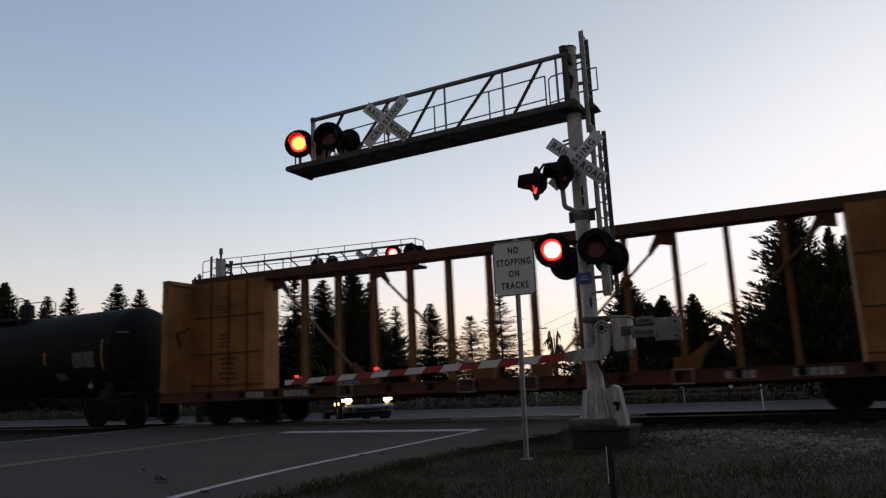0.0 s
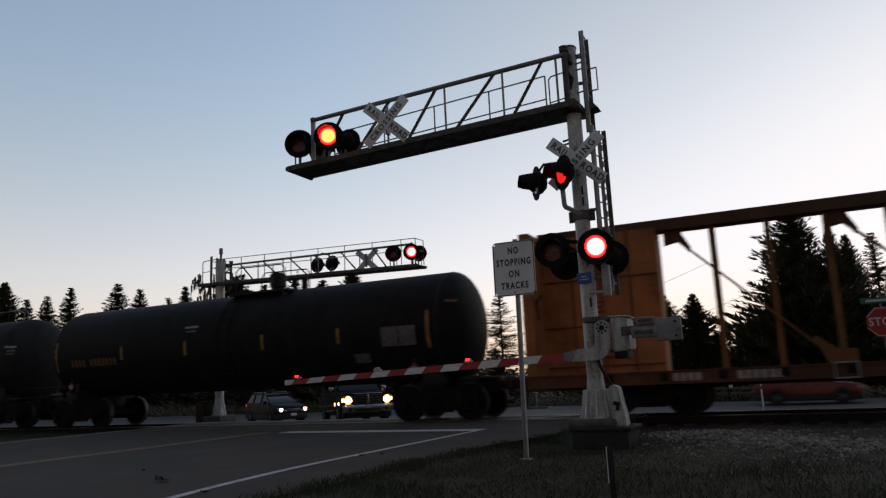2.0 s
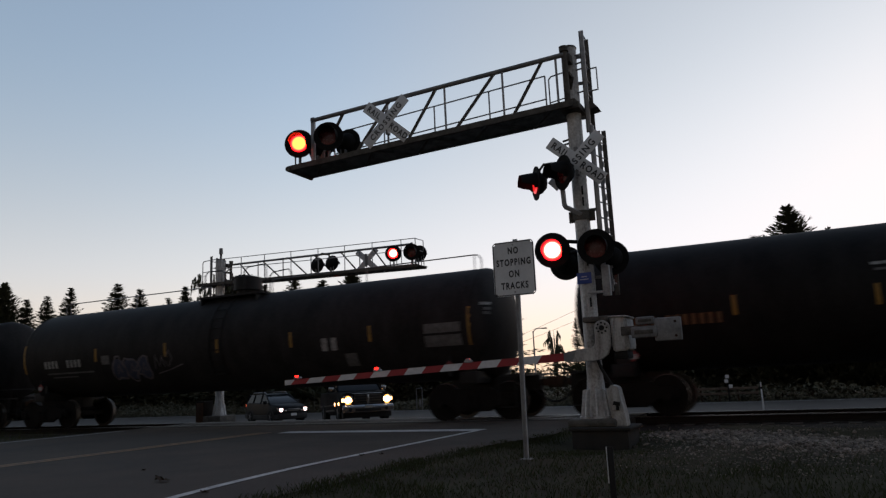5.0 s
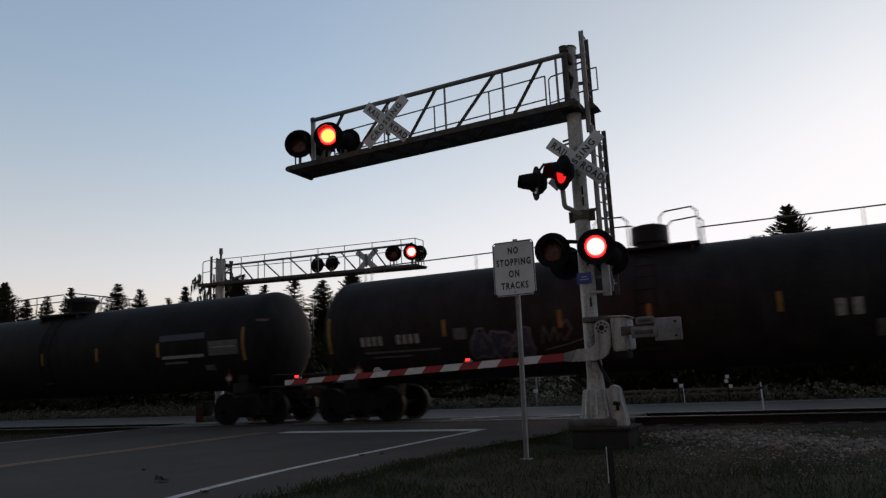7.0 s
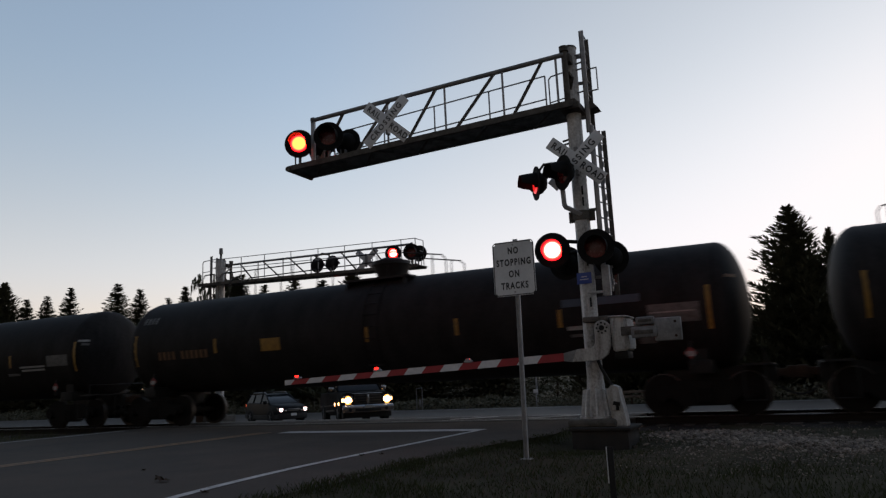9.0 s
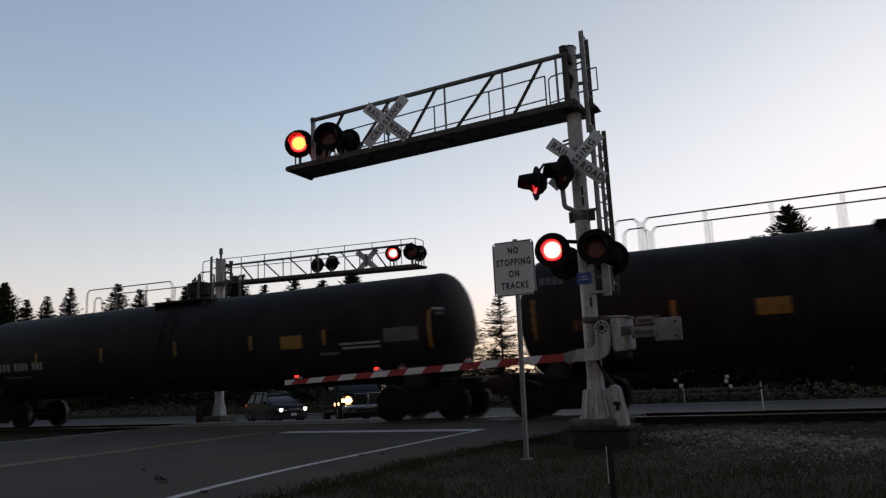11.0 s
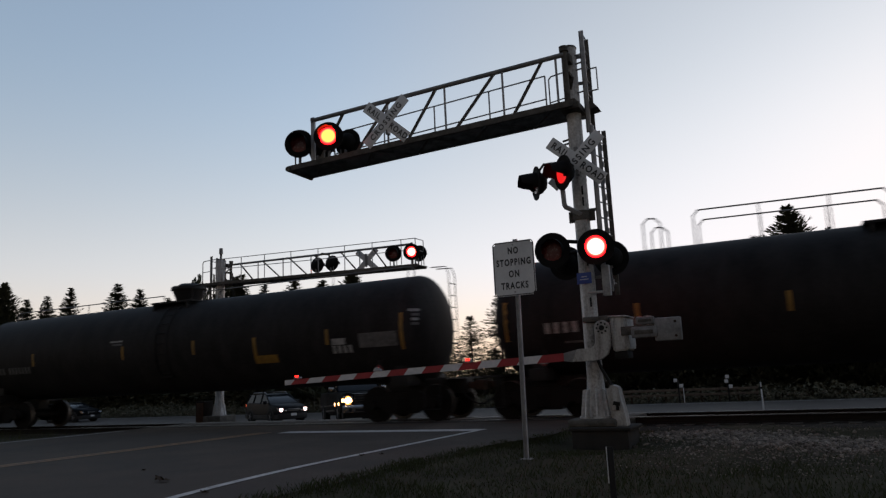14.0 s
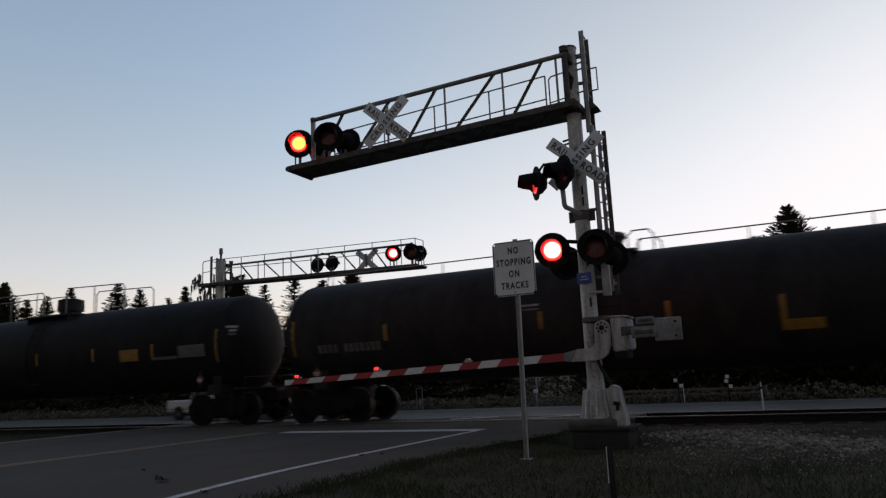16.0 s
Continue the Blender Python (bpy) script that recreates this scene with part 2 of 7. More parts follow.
WOOD = surface("weathered_wood", (0.17, 0.13, 0.10), (0.08, 0.06, 0.05), 0.9, 0, 3, 40, 0.4)
WEED = surface("dry_weeds", (0.175, 0.168, 0.122), (0.125, 0.12, 0.088), 0.9, 0, 0.6, 12, 0.0, spec=0.1)
CAR_SILVER = surface("grey_car_paint", (0.016, 0.0165, 0.018), (0.012, 0.0125, 0.014), 0.42, 0.0, 3, 40, 0.0, 0.05, spec=0.05)
CLADDING = surface("dark_plastic_cladding", (0.016, 0.016, 0.017), (0.010, 0.010, 0.010), 0.7, 0, 6, 50, 0.1)
CAR_DARK = surface("dark_blue_car_paint", (0.006, 0.007, 0.009), (0.004, 0.005, 0.006), 0.38, 0.0, 3, 40, 0.0, 0.05, spec=0.02)
CAR_GREY = surface("charcoal_car_paint", (0.008, 0.0075, 0.008), (0.006, 0.006, 0.006), 0.58, 0.0, 3, 40, 0.0, 0.05, spec=0.02)
CAR_RED = surface("red_car_paint", (0.17, 0.012, 0.012), (0.12, 0.008, 0.008), 0.25, 0.1, 3, 40, 0.0, 0.05)
CAR_WHITE = surface("white_car_paint", (0.42, 0.42, 0.42), (0.32, 0.32, 0.32), 0.3, 0, 3, 40, 0.0, 0.05)
CHROME = surface("chrome", (0.46, 0.46, 0.47), (0.30, 0.30, 0.30), 0.22, 1.0, 5, 40, 0.0, 0.05)
TYRE = surface("tyre_rubber", (0.02, 0.02, 0.02), (0.012, 0.012, 0.012), 0.85, 0, 8, 60, 0.3, spec=0.2)
WINDOW = glass("car_window", (0.02, 0.022, 0.025))
# Amber emission that imitates the halo round a lit headlamp.
HALO = glow("headlamp_halo_glow", (1.0, 0.33, 0.06), 1.3, (0.5, 0.3, 0.1))
HEADLIGHT = glow("lit_headlamp", (1.0, 0.70, 0.34), 14.0, (0.8, 0.8, 0.8))
HEADLIGHT_DIM = glow("lit_low_beam", (1.0, 0.70, 0.62), 2.4, (0.8, 0.8, 0.8))
AMBER = glow("amber_lamp_and_glint_glow", (1.0, 0.46, 0.14), 5.0, (0.5, 0.2, 0.05))
TAIL = glow("lit_tail_lamp", (1.0, 0.12, 0.04), 1.4)


# ---- mesh helpers ----
def box(bm, c, s, m=None, bevel=0.0):
    r = bmesh.ops.create_cube(bm, size=1.0)
    vs = r["verts"]
    bmesh.ops.scale(bm, vec=s, verts=vs)
    if bevel:
        es = list({e for v in vs for e in v.link_edges})
        vs = bmesh.ops.bevel(bm, geom=es, offset=bevel, segments=2, affect="EDGES", profile=0.5)["verts"]
    if m is not None:
        bmesh.ops.transform(bm, matrix=m, verts=vs)
    bmesh.ops.translate(bm, vec=c, verts=vs)
    return vs


def rod(bm, a, b, r, r2=None, seg=10, caps=True):
    a, b = Vector(a), Vector(b)
    d = b - a
    m = Matrix.Translation((a + b) / 2) @ d.to_track_quat("Z", "Y").to_matrix().to_4x4()
    return bmesh.ops.create_cone(bm, cap_ends=caps, segments=seg, radius1=r, radius2=r if r2 is None else r2, depth=d.length, matrix=m)["verts"]


def pipe(bm, pts, r, seg=8):
    """One closed tube swept along the points."""
    pts = [Vector(q) for q in pts]
    side, rings = None, []
    for k, q in enumerate(pts):
        d0 = (q - pts[k - 1]).normalized() if k else (pts[1] - q).normalized()
        d1 = (pts[k + 1] - q).normalized() if k + 1 < len(pts) else d0
        d = (d0 + d1).normalized()
        if side is None:
            side = d.orthogonal()
        side = (side - d * side.dot(d)).normalized()
        up = d.cross(side)
        rings.append([bm.verts.new(q + (side * math.cos(6.28318 * i / seg) + up * math.sin(6.28318 * i / seg)) * r) for i in range(seg)])
    for a, b in zip(rings, rings[1:]):
        for i in range(seg):
            bm.faces.new((a[i], a[(i + 1) % seg], b[(i + 1) % seg], b[i]))
    bm.faces.new(rings[0][::-1])
    bm.faces.new(rings[-1])


def beam(bm, a, b, w, h, up=(0, 0, 1)):
    """A box bar from a to b, w wide and h high."""
    a, b = Vector(a), Vector(b)
    x = (b - a).normalized()
    y = Vector(up).cross(x).normalized()
    z = x.cross(y)
    m = Matrix((x, y, z)).transposed().to_4x4()
    return box(bm, (a + b) / 2, ((b - a).length, w, h), m)


def prism(bm, outline, y0, y1):
    """A closed outline in the xz plane, drawn out along y."""
    a = [bm.verts.new((x, y0, z)) for x, z in outline]
    b = [bm.verts.new((x, y1, z)) for x, z in outline]
    n = len(a)
    f = [bm.faces.new(a), bm.faces.new(b[::-1])]
    f += [bm.faces.new((a[i], b[i], b[(i + 1) % n], a[(i + 1) % n])) for i in range(n)]
    bmesh.ops.recalc_face_normals(bm, faces=f)
    return a + b


def lathe(bm, profile, seg=24, m=None):
    """Radii and places along x, turned round the x axis."""
    rings = []
    for x, r in profile:
        rings.append([bm.verts.new((x, r * math.cos(t), r * math.sin(t))) for t in [2 * math.pi * k / seg for k in range(seg)]])
    for p, q in zip(rings, rings[1:]):
        for k in range(seg):
            bm.faces.new((p[k], p[(k + 1) % seg], q[(k + 1) % seg], q[k]))
    bm.faces.new(rings[0][::-1])
    bm.faces.new(rings[-1])
    vs = [v for r in rings for v in r]
    if m is not None:
        bmesh.ops.transform(bm, matrix=m, verts=vs)
    return vs


def mesh_of(name, bm, material, smooth=40):
    me = bpy.data.meshes.new(name)
    bmesh.ops.recalc_face_normals(bm, faces=bm.faces)
    bm.to_mesh(me)
    bm.free()
    for mm in (material if isinstance(material, (list, tuple)) else [material]):
        me.materials.append(mm)
    if smooth:
        me.polygons.foreach_set("use_smooth", [True] * len(me.polygons))
        me.set_sharp_from_angle(angle=radians(smooth))
    return me


def part(name, bm, material, parent, label="", at=None, smooth=40):
    """One mesh object under a thing or a part; bm may be a finished mesh."""
    me = mesh_of(name, bm, material, smooth) if isinstance(bm, bmesh.types.BMesh) else bm
    ob = new(name, me)
    ob.parent = parent
    if at is not None:
        ob.matrix_basis = at
    return tagged(ob, label)


def thing(name, label, category, at=None, group="", kind=""):
    ob = new(name)
    ob.empty_display_size = 0.2
    if at is not None:
        ob.matrix_basis = at
    return tagged(ob, label, category, group, kind)


def setting(name, bm, material, label, category, smooth=40):
    return tagged(new(name, mesh_of(name, bm, material, smooth)), label, category, "", "structure")


def lettering(text, size, bold=0.0, spacing=1.08):
    """Words as a flat mesh in the xz plane, centred, read from -y."""
    cu = bpy.data.curves.new("words", "FONT")
    cu.body = text
    cu.size = size
    cu.align_x, cu.align_y = "CENTER", "CENTER"
    cu.offset = bold
    cu.extrude = 0.001
    cu.resolution_u = 3
    cu.space_character = spacing
    ob = new("words", cu)
    me = bpy.data.meshes.new_from_object(ob.evaluated_get(bpy.context.evaluated_depsgraph_get()))
    bpy.data.objects.remove(ob)
    me.transform(Matrix.Rotation(radians(90), 4, "X"))
    me.materials.clear()
    return me


def words(text, size, material, parent, at, bold=0.0, wide=1.0, spacing=1.08):
    me = lettering(text, size, bold, spacing)
    me.transform(Matrix.Diagonal((wide, 1, 1, 1)))
    me.materials.append(material)
    return part("lettering", me, material, parent, at=at)


# ---- ground ----
GROUND_FAR = -0.94     # level of the soil beyond the far road


def smoothstep(a, b, x):
    t = min(1, max(0, (x - a) / (b - a)))
    return t * t * (3 - 2 * t)


def road_z(y):
    """Height of the roads: level up to the track, then falling away."""
    return -0.054 * min(13.4, max(0.0, y - 18.75)) - 0.125 * smoothstep(18.68, 21.5, y)


def edge_x(y):
    """Edge of the asphalt at the near verge, flaring towards the crossing."""
    return -4.62 + 0.10 * smoothstep(8, 10, y) + 0.42 * smoothstep(10.4, 12.8, y)


def ground_z(x, y):
    z = road_z(y) - 0.025
    d = x - edge_x(y)
    off = min(1, smoothstep(-0.2, 0.8, d) + smoothstep(-17.9, -18.9, x))
    verge = min(1, smoothstep(-1.0, -0.5, d) + smoothstep(-17.7, -18.18, x))
    bed = smoothstep(13.6, 15.2, y) * (1 - smoothstep(20.4, 22.4, y))
    z += off * (-0.17 * bed)
    near = smoothstep(9.5, 3.0, y) * smoothstep(-5.0, -3.0, x)
    z += 0.05 * noise.noise((x * 0.5, y * 0.5, 0)) * off * (1 - smoothstep(40, 60, y)) - 0.06 * near - 0.05 * off * (1 - bed)
    edge = smoothstep(-0.5, -0.12, d) * (1 - smoothstep(0.05, 0.7, d)) * (1 - bed)
    hollow = math.exp(-((x + 3.0) / 1.3) ** 2 - ((y - 11.5) / 1.3) ** 2)
    return z - 0.05 * (1 - verge) + 0.019 * edge - 0.13 * hollow


def steps(*spans):
    out = []
    for a, b, n in spans:
        out += [a + (b - a) * k / n for k in range(n)]
    return out + [spans[-1][1]]


def sheet(bm, xs, ys, height):
    rows = [[bm.verts.new((x, y, height(x, y))) for x in xs] for y in ys]
    for r, q in zip(rows, rows[1:]):
        for i in range(len(xs) - 1):
            bm.faces.new((r[i], r[i + 1], q[i + 1], q[i]))


def build_ground():
    bm = bmesh.new()
    xs = steps((-3000, -200, 8), (-200, -30, 20), (-30, -18.9, 10), (-18.9, -17.9, 4), (-17.9, -6.2, 6), (-6.2, 6, 84), (6, 60, 20), (60, 3000, 10))
    ys = steps((-3000, -60, 8), (-60, 0, 12), (0, 24, 110), (24, 60, 24), (60, 3000, 12))
    sheet(bm, xs, ys, ground_z)
    setting("ground", bm, GRASS_GROUND, "dark rough grass and dirt verge beside the road", "ground")
    bm = bmesh.new()
    sheet(bm, steps((-18.2, -5.0, 14)), steps((-60, 0, 10), (0, 18.75, 188), (18.75, 25, 40)), lambda x, y: road_z(y) - 0.004)
    for v in bm.verts:
        if v.co.x > -5.01:
            v.co.x = edge_x(v.co.y) + 0.09 * noise.noise((0, v.co.y * 1.1, 0)) + 0.05 * noise.noise((0, v.co.y * 5.0, 3))
    setting("road", bm, ASPHALT, "worn dark asphalt road over the level crossing", "road")
    bm = bmesh.new()
    sheet(bm, steps((-600, -60, 12), (-60, 60, 60), (60, 600, 12)), steps((22.6, 43.6, 30)), lambda x, y: road_z(y) + 0.006)
    setting("road_parallel", bm, ASPHALT_FAR, "grey asphalt road running along the railway", "road")

    def line(name, x0, x1, y0, y1, mat, label, n=20):
        b = bmesh.new()
        sheet(b, [x0, x1], steps((y0, y1, n)), lambda x, y: road_z(y) + (0.011 if y > 22 else 0.003))
        setting(name, b, mat, label, "road marking")
    bm = bmesh.new()
    rows = []
    for y in steps((2.0, 13.9, 40)):
        x = -6.0 + 0.03 * max(0.0, min(6.5, 8.6 - y)) ** 2
        rows.append((bm.verts.new((x - 0.065, y, 0.003)), bm.verts.new((x + 0.065, y, 0.003))))
    for p, q in zip(rows, rows[1:]):
        bm.faces.new((p[0], p[1], q[1], q[0]))
    setting("trim_edge_line", bm, PAINT_WHITE, "worn white edge line painted on the road", "road marking")
    line("trim_edge_line_far", -17.75, -17.64, -20, 15.0, PAINT_WHITE, "worn white edge line painted on the road")
    line("trim_centre_line_a", -11.62, -11.51, -20, 13.7, PAINT_YELLOW, "faded yellow centre line on the road")
    line("trim_centre_line_b", -11.39, -11.28, -20, 13.7, PAINT_YELLOW, "faded yellow centre line on the road")
    line("trim_stop_line", -10.95, -6.06, 13.45, 13.95, PAINT_WHITE, "white stop line across the lane before the track", 2)
    line("trim_far_line_a", -16.5, -5.5, 25.0, 25.14, PAINT_WHITE, "thin white line on the road along the railway", 1)
    line("trim_far_line_b", -12.0, -6.0, 22.5, 22.9, PAINT_WHITE, "worn white stop line past the track", 1)
    line("trim_far_line_c", -300, 300, 42.4, 42.56, PAINT_WHITE, "white edge line of the road along the railway", 1)


def slant_line(name, a, b, label):
    bm = bmesh.new()
    beam(bm, (*a, 0.004), (*b, 0.004), 0.16, 0.006)
    setting(name, bm, PAINT_WHITE, label, "road marking")


def build_track():
    track = thing("railway_track", "single railway track with steel rails on wooden ties", "railway track", RAIL, kind="structure")
    for side in (-1, 1):
        bm = bmesh.new()
        y = TRACK + side * (GAUGE + 0.036)
        prof = [(-0.07, -0.17), (0.07, -0.17), (0.07, -0.155), (0.012, -0.14), (0.012, -0.045), (0.036, -0.035), (0.036, -0.006), (0.028, 0), (-0.028, 0), (-0.036, -0.006), (-0.036, -0.035), (-0.012, -0.045), (-0.012, -0.14), (-0.07, -0.155)]
        a = [bm.verts.new((-300, y + p, z)) for p, z in prof]
        b = [bm.verts.new((200, y + p, z)) for p, z in prof]
        for i in range(len(a)):
            j = (i + 1) % len(a)
            bm.faces.new((a[i], a[j], b[j], b[i]))
        rail = part("rail", bm, RAIL_SIDE, track, "dark rusty steel rail with a bright worn head")
        bm = bmesh.new()
        bm.faces.new([bm.verts.new(q) for q in ((-300, y - 0.026, 0.002), (200, y - 0.026, 0.002), (200, y + 0.026, 0.002), (-300, y + 0.026, 0.002))])
        bm.faces.new([bm.verts.new(q) for q in ((-300, y - 0.042, -0.014), (200, y - 0.042, -0.014), (200, y - 0.026, 0.002), (-300, y - 0.026, 0.002))])
        part("running_surface", bm, RAIL_STEEL, rail, "bright worn rail head")
    bm = bmesh.new()
    rnd = random.Random(3)
    for k in range(-110, 80):
        x = k * 0.53 + rnd.uniform(-0.03, 0.03)
        if -19.2 < x < -3.6:
            continue
        box(bm, (x, TRACK, -0.25), (0.23, 2.6, 0.16), pose(0, 0, 0, 0, 0, rnd.uniform(-1, 1)))
    tagged(part("ties", bm, TIE, track, "dark creosoted wooden ties"), kind="stuff")
    bm = bmesh.new()
    prof = [(TRACK - 3.3, -0.30), (TRACK - 2.1, -0.185), (TRACK + 2.0, -0.185), (TRACK + 3.3, -0.36)]
    for x0, x1 in ((-300, -19.0), (-3.8, 200)):
        n = 60
        for i in range(n):
            xa, xb = x0 + (x1 - x0) * i / n, x0 + (x1 - x0) * (i + 1) / n
            for (ya, za), (yb, zb) in zip(prof, prof[1:]):
                bm.faces.new([bm.verts.new(q) for q in ((xa, ya, za), (xb, ya, za), (xb, yb, zb), (xa, yb, zb))])
    bmesh.ops.remove_doubles(bm, verts=bm.verts, dist=0.001)
    part("ballast_bed", bm, BALLAST, track, "bed of grey crushed stone ballast")
    # crossing panels between and beside the rails
    for y0, y1 in ((TRACK - 1.45, TRACK - GAUGE - 0.09), (TRACK - GAUGE + 0.07, TRACK + GAUGE - 0.07), (TRACK + GAUGE + 0.09, TRACK + 1.45)):
        for k in range(6):
            bm = bmesh.new()
            box(bm, (-17.95 + 2.45 * k + 1.2, (y0 + y1) / 2, -0.062 if y0 < TRACK + 0.5 else -0.118), (2.43, y1 - y0, 0.13), None, 0.008)
            part("crossing_panel", bm, DARK_CONCRETE, track, "concrete crossing panel between the rails")
    return track


build_ground()
build_track()
slant_line("trim_crossing_mark_a", (-8.45, 17.42), (-7.45, 18.24), "slanting white strip across the crossing")
slant_line("trim_crossing_mark_b", (-6.30, 17.30), (-5.05, 18.45), "slanting white strip across the crossing")


# ---- crossing signals ----
FLASH = []     # (bulb, phase): phase 0 shines first
AFTER = []     # (glow, phase): lingers a moment after its bulb
LAMP = {}


def lamp_meshes():
    bm = bmesh.new()
    lathe(bm, [(0.0, 0.188), (0.004, 0.29), (0.0, 0.305), (0.02, 0.305), (0.022, 0.188)], 32, Matrix.Rotation(radians(90), 4, "Z"))
    LAMP["back"] = mesh_of("backplate", bm, FLAT_BLACK)
    bm = bmesh.new()
    lathe(bm, [(-0.20, 0.03), (-0.19, 0.10), (-0.12, 0.18), (-0.06, 0.206), (0.0, 0.206), (0.0, 0.196), (-0.05, 0.19)], 24, Matrix.Rotation(radians(-90), 4, "Z"))
    LAMP["case"] = mesh_of("housing", bm, FLAT_BLACK)
    bm = bmesh.new()
    n = 20
    inner, outer = [], []
    for r, ring in ((0.194, inner), (0.200, outer)):
        for k in range(n + 1):
            a = radians(-35 + 250 * k / n)
            ln = 0.06 + 0.23 * smoothstep(-0.45, 0.05, math.sin(a))
            ring.append((bm.verts.new((r * math.cos(a), 0.0, r * math.sin(a))), bm.verts.new((r * 0.9 * math.cos(a), -ln, r * 0.9 * math.sin(a) - 0.10 * ln))))
    for ring in (inner, outer):
        for p, q in zip(ring, ring[1:]):
            bm.faces.new((p[0], q[0], q[1], p[1]))
    for k in range(n):
        bm.faces.new((inner[k][1], inner[k + 1][1], outer[k + 1][1], outer[k][1]))
    LAMP["hood"] = mesh_of("hood", bm, FLAT_BLACK)
    for key, mat in (("lens", LENS_OFF), ("bulb", LENS_ON), ("warm_bulb", LENS_ON_AMBER), ("side_bulb", LENS_SIDE), ("afterglow", LENS_DIM)):
        bm = bmesh.new()
        lathe(bm, [(-0.003, 0.182), (0.0, 0.186), (0.008, 0.13), (0.014, 0.06), (0.016, 0.01)], 28, Matrix.Rotation(radians(-90), 4, "Z"))
        LAMP[key] = mesh_of(key.split("_")[-1], bm, mat)


def flasher(parent, at, phase, bulb="bulb"):
    """A round flashing light facing -y of its pose: backplate, housing, hood, lens and the bulb disc that comes forward when lit."""
    if not LAMP:
        lamp_meshes()
    f = part("flasher", LAMP["back"], None, parent, "round black flashing light with a red lens", at)
    part("housing", LAMP["case"], None, f)
    part("hood", LAMP["hood"], None, f, "black hood over the lens")
    part("lens", LAMP["lens"], None, f, "dark red lens")
    FLASH.append((part("bulb", LAMP[bulb], None, f, "red light that flashes", pose(0, 0.03, 0)), phase))
    if bulb != "side_bulb":
        AFTER.append((part("filament_glow", LAMP["afterglow"], None, f, "dull red glow of the cooling filament", pose(0, 0.03, 0)), phase))


def crossbuck(parent, at):
    for k, (ang, texts) in enumerate(((-42, (("RAIL", -0.36), ("ROAD", 0.36))), (42, (("CROSSING", 0.0),)))):
        bm = bmesh.new()
        box(bm, (0, 0, 0), (1.22, 0.006, 0.23), None, 0.002)
        blade = part("blade", bm, SIGN_WHITE, parent, "white crossbuck blade with black letters", at @ pose(0, -0.008 * k, 0, 0, -ang, 0))
        for text, x in texts:
            words(text, 0.165, SIGN_BLACK, blade, pose(x, -0.005, -0.005), 0.004, 0.92, 1.34 if k else 1.22)


def cantilever(name, label, at, spec):
    """Mast with a truss arm along -x that carries flashing lights over the lanes; its front faces -y."""
    s = thing(name, label, "crossing signal", at, "crossing signals")
    z0, ztop, arm = spec["base"], spec["top"], spec["arm"]
    mx, mr = spec.get("mast_x", 0.0), spec.get("mast_r", 0.13)
    bm = bmesh.new()
    rod(bm, (mx, 0, z0), (mx, 0, ztop), mr * 1.04, mr, 24)
    part("mast", bm, STAINED, s, "stained aluminium-coloured round mast")
    bm = bmesh.new()
    rod(bm, (mx, 0, z0), (mx, 0, z0 + 0.03), 0.30, None, 20)
    rod(bm, (mx, 0, z0 + 0.03), (mx, 0, z0 + 0.62), mr * 1.45, mr * 1.08, 20)
    flange = part("base_flange", bm, STAINED, s, "cast mast base with fins")
    for k in range(8):
        bm = bmesh.new()
        prism(bm, [(0.12, 0), (0.28, 0), (0.22, 0.42), (0.12, 0.46)], -0.014, 0.014)
        part("fin", bm, STAINED, flange, "", Matrix.Translation((mx, 0, z0 + 0.03)) @ Matrix.Rotation(k * math.pi / 4 + 0.2, 4, "Z"))
    for z in spec["collars"]:
        bm = bmesh.new()
        rod(bm, (mx, 0, z), (mx, 0, z + 0.16), mr + 0.025, None, 20)
        for x in (-1, 1):
            box(bm, (mx + x * (mr + 0.05), 0, z + 0.08), (0.10, 0.035, 0.20), None, 0.006)
            for zz in (0.03, 0.13):
                rod(bm, (mx + x * (mr + 0.06), -0.06, z + zz), (mx + x * (mr + 0.06), 0.06, z + zz), 0.014, None, 8)
        part("collar", bm, SHADOW_STEEL, s, "bolted clamp collar")
    bm = bmesh.new()
    rod(bm, (mx, 0, ztop), (mx, 0, ztop + 0.03), mr * 1.12, mr, 20)
    part("mast_cap", bm, SHADOW_STEEL, s)
    # upright post and clamps that join the arm to the mast
    bm = bmesh.new()
    px = spec.get("post_x", -0.06)
    rod(bm, (px, -0.28, arm["zb"] - 0.08), (px, -0.28, arm["zt"] + 0.10), 0.055, None, 12)
    rod(bm, (px, -0.28, arm["zt"] + 0.06), (px, -0.28, arm["zt"] + 0.15), 0.085, 0.09, 12)
    box(bm, (px + 0.03, -0.17, arm["zt"] - 0.06), (0.14, 0.22, 0.16), None, 0.01)
    box(bm, (px + 0.03, -0.17, arm["zt"] - 0.36), (0.10, 0.22, 0.07), None, 0.01)
    box(bm, (px + 0.04, -0.12, arm["zb"] + 0.10), (0.16, 0.26, 0.08), None, 0.01)
    box(bm, (mx + 0.02, -0.06, arm["zb"] - 0.02), (0.34, 0.56, 0.12), None, 0.01)
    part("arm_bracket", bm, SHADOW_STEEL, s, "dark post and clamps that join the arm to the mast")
    # truss
    length, zt, zb, dt, db = arm["length"], arm["zt"], arm["zb"], arm["drop_t"], arm["drop_b"]

    def top(x):
        return zt - dt * (-x / length)

    def bot(x):
        return zb - db * (-x / length)
    tl = arm["chord"]
    bm = bmesh.new()
    rod(bm, (-0.06, -0.3, top(0)), (-tl, -0.3, top(-tl)), 0.044, None, 12)
    rod(bm, (-tl - 0.03, -0.3, top(-tl)), (-tl + 0.03, -0.3, top(-tl)), 0.062, None, 12)
    part("top_chord", bm, GALV_DARK, s, "weathered steel top tube of the arm")
    bm = bmesh.new()
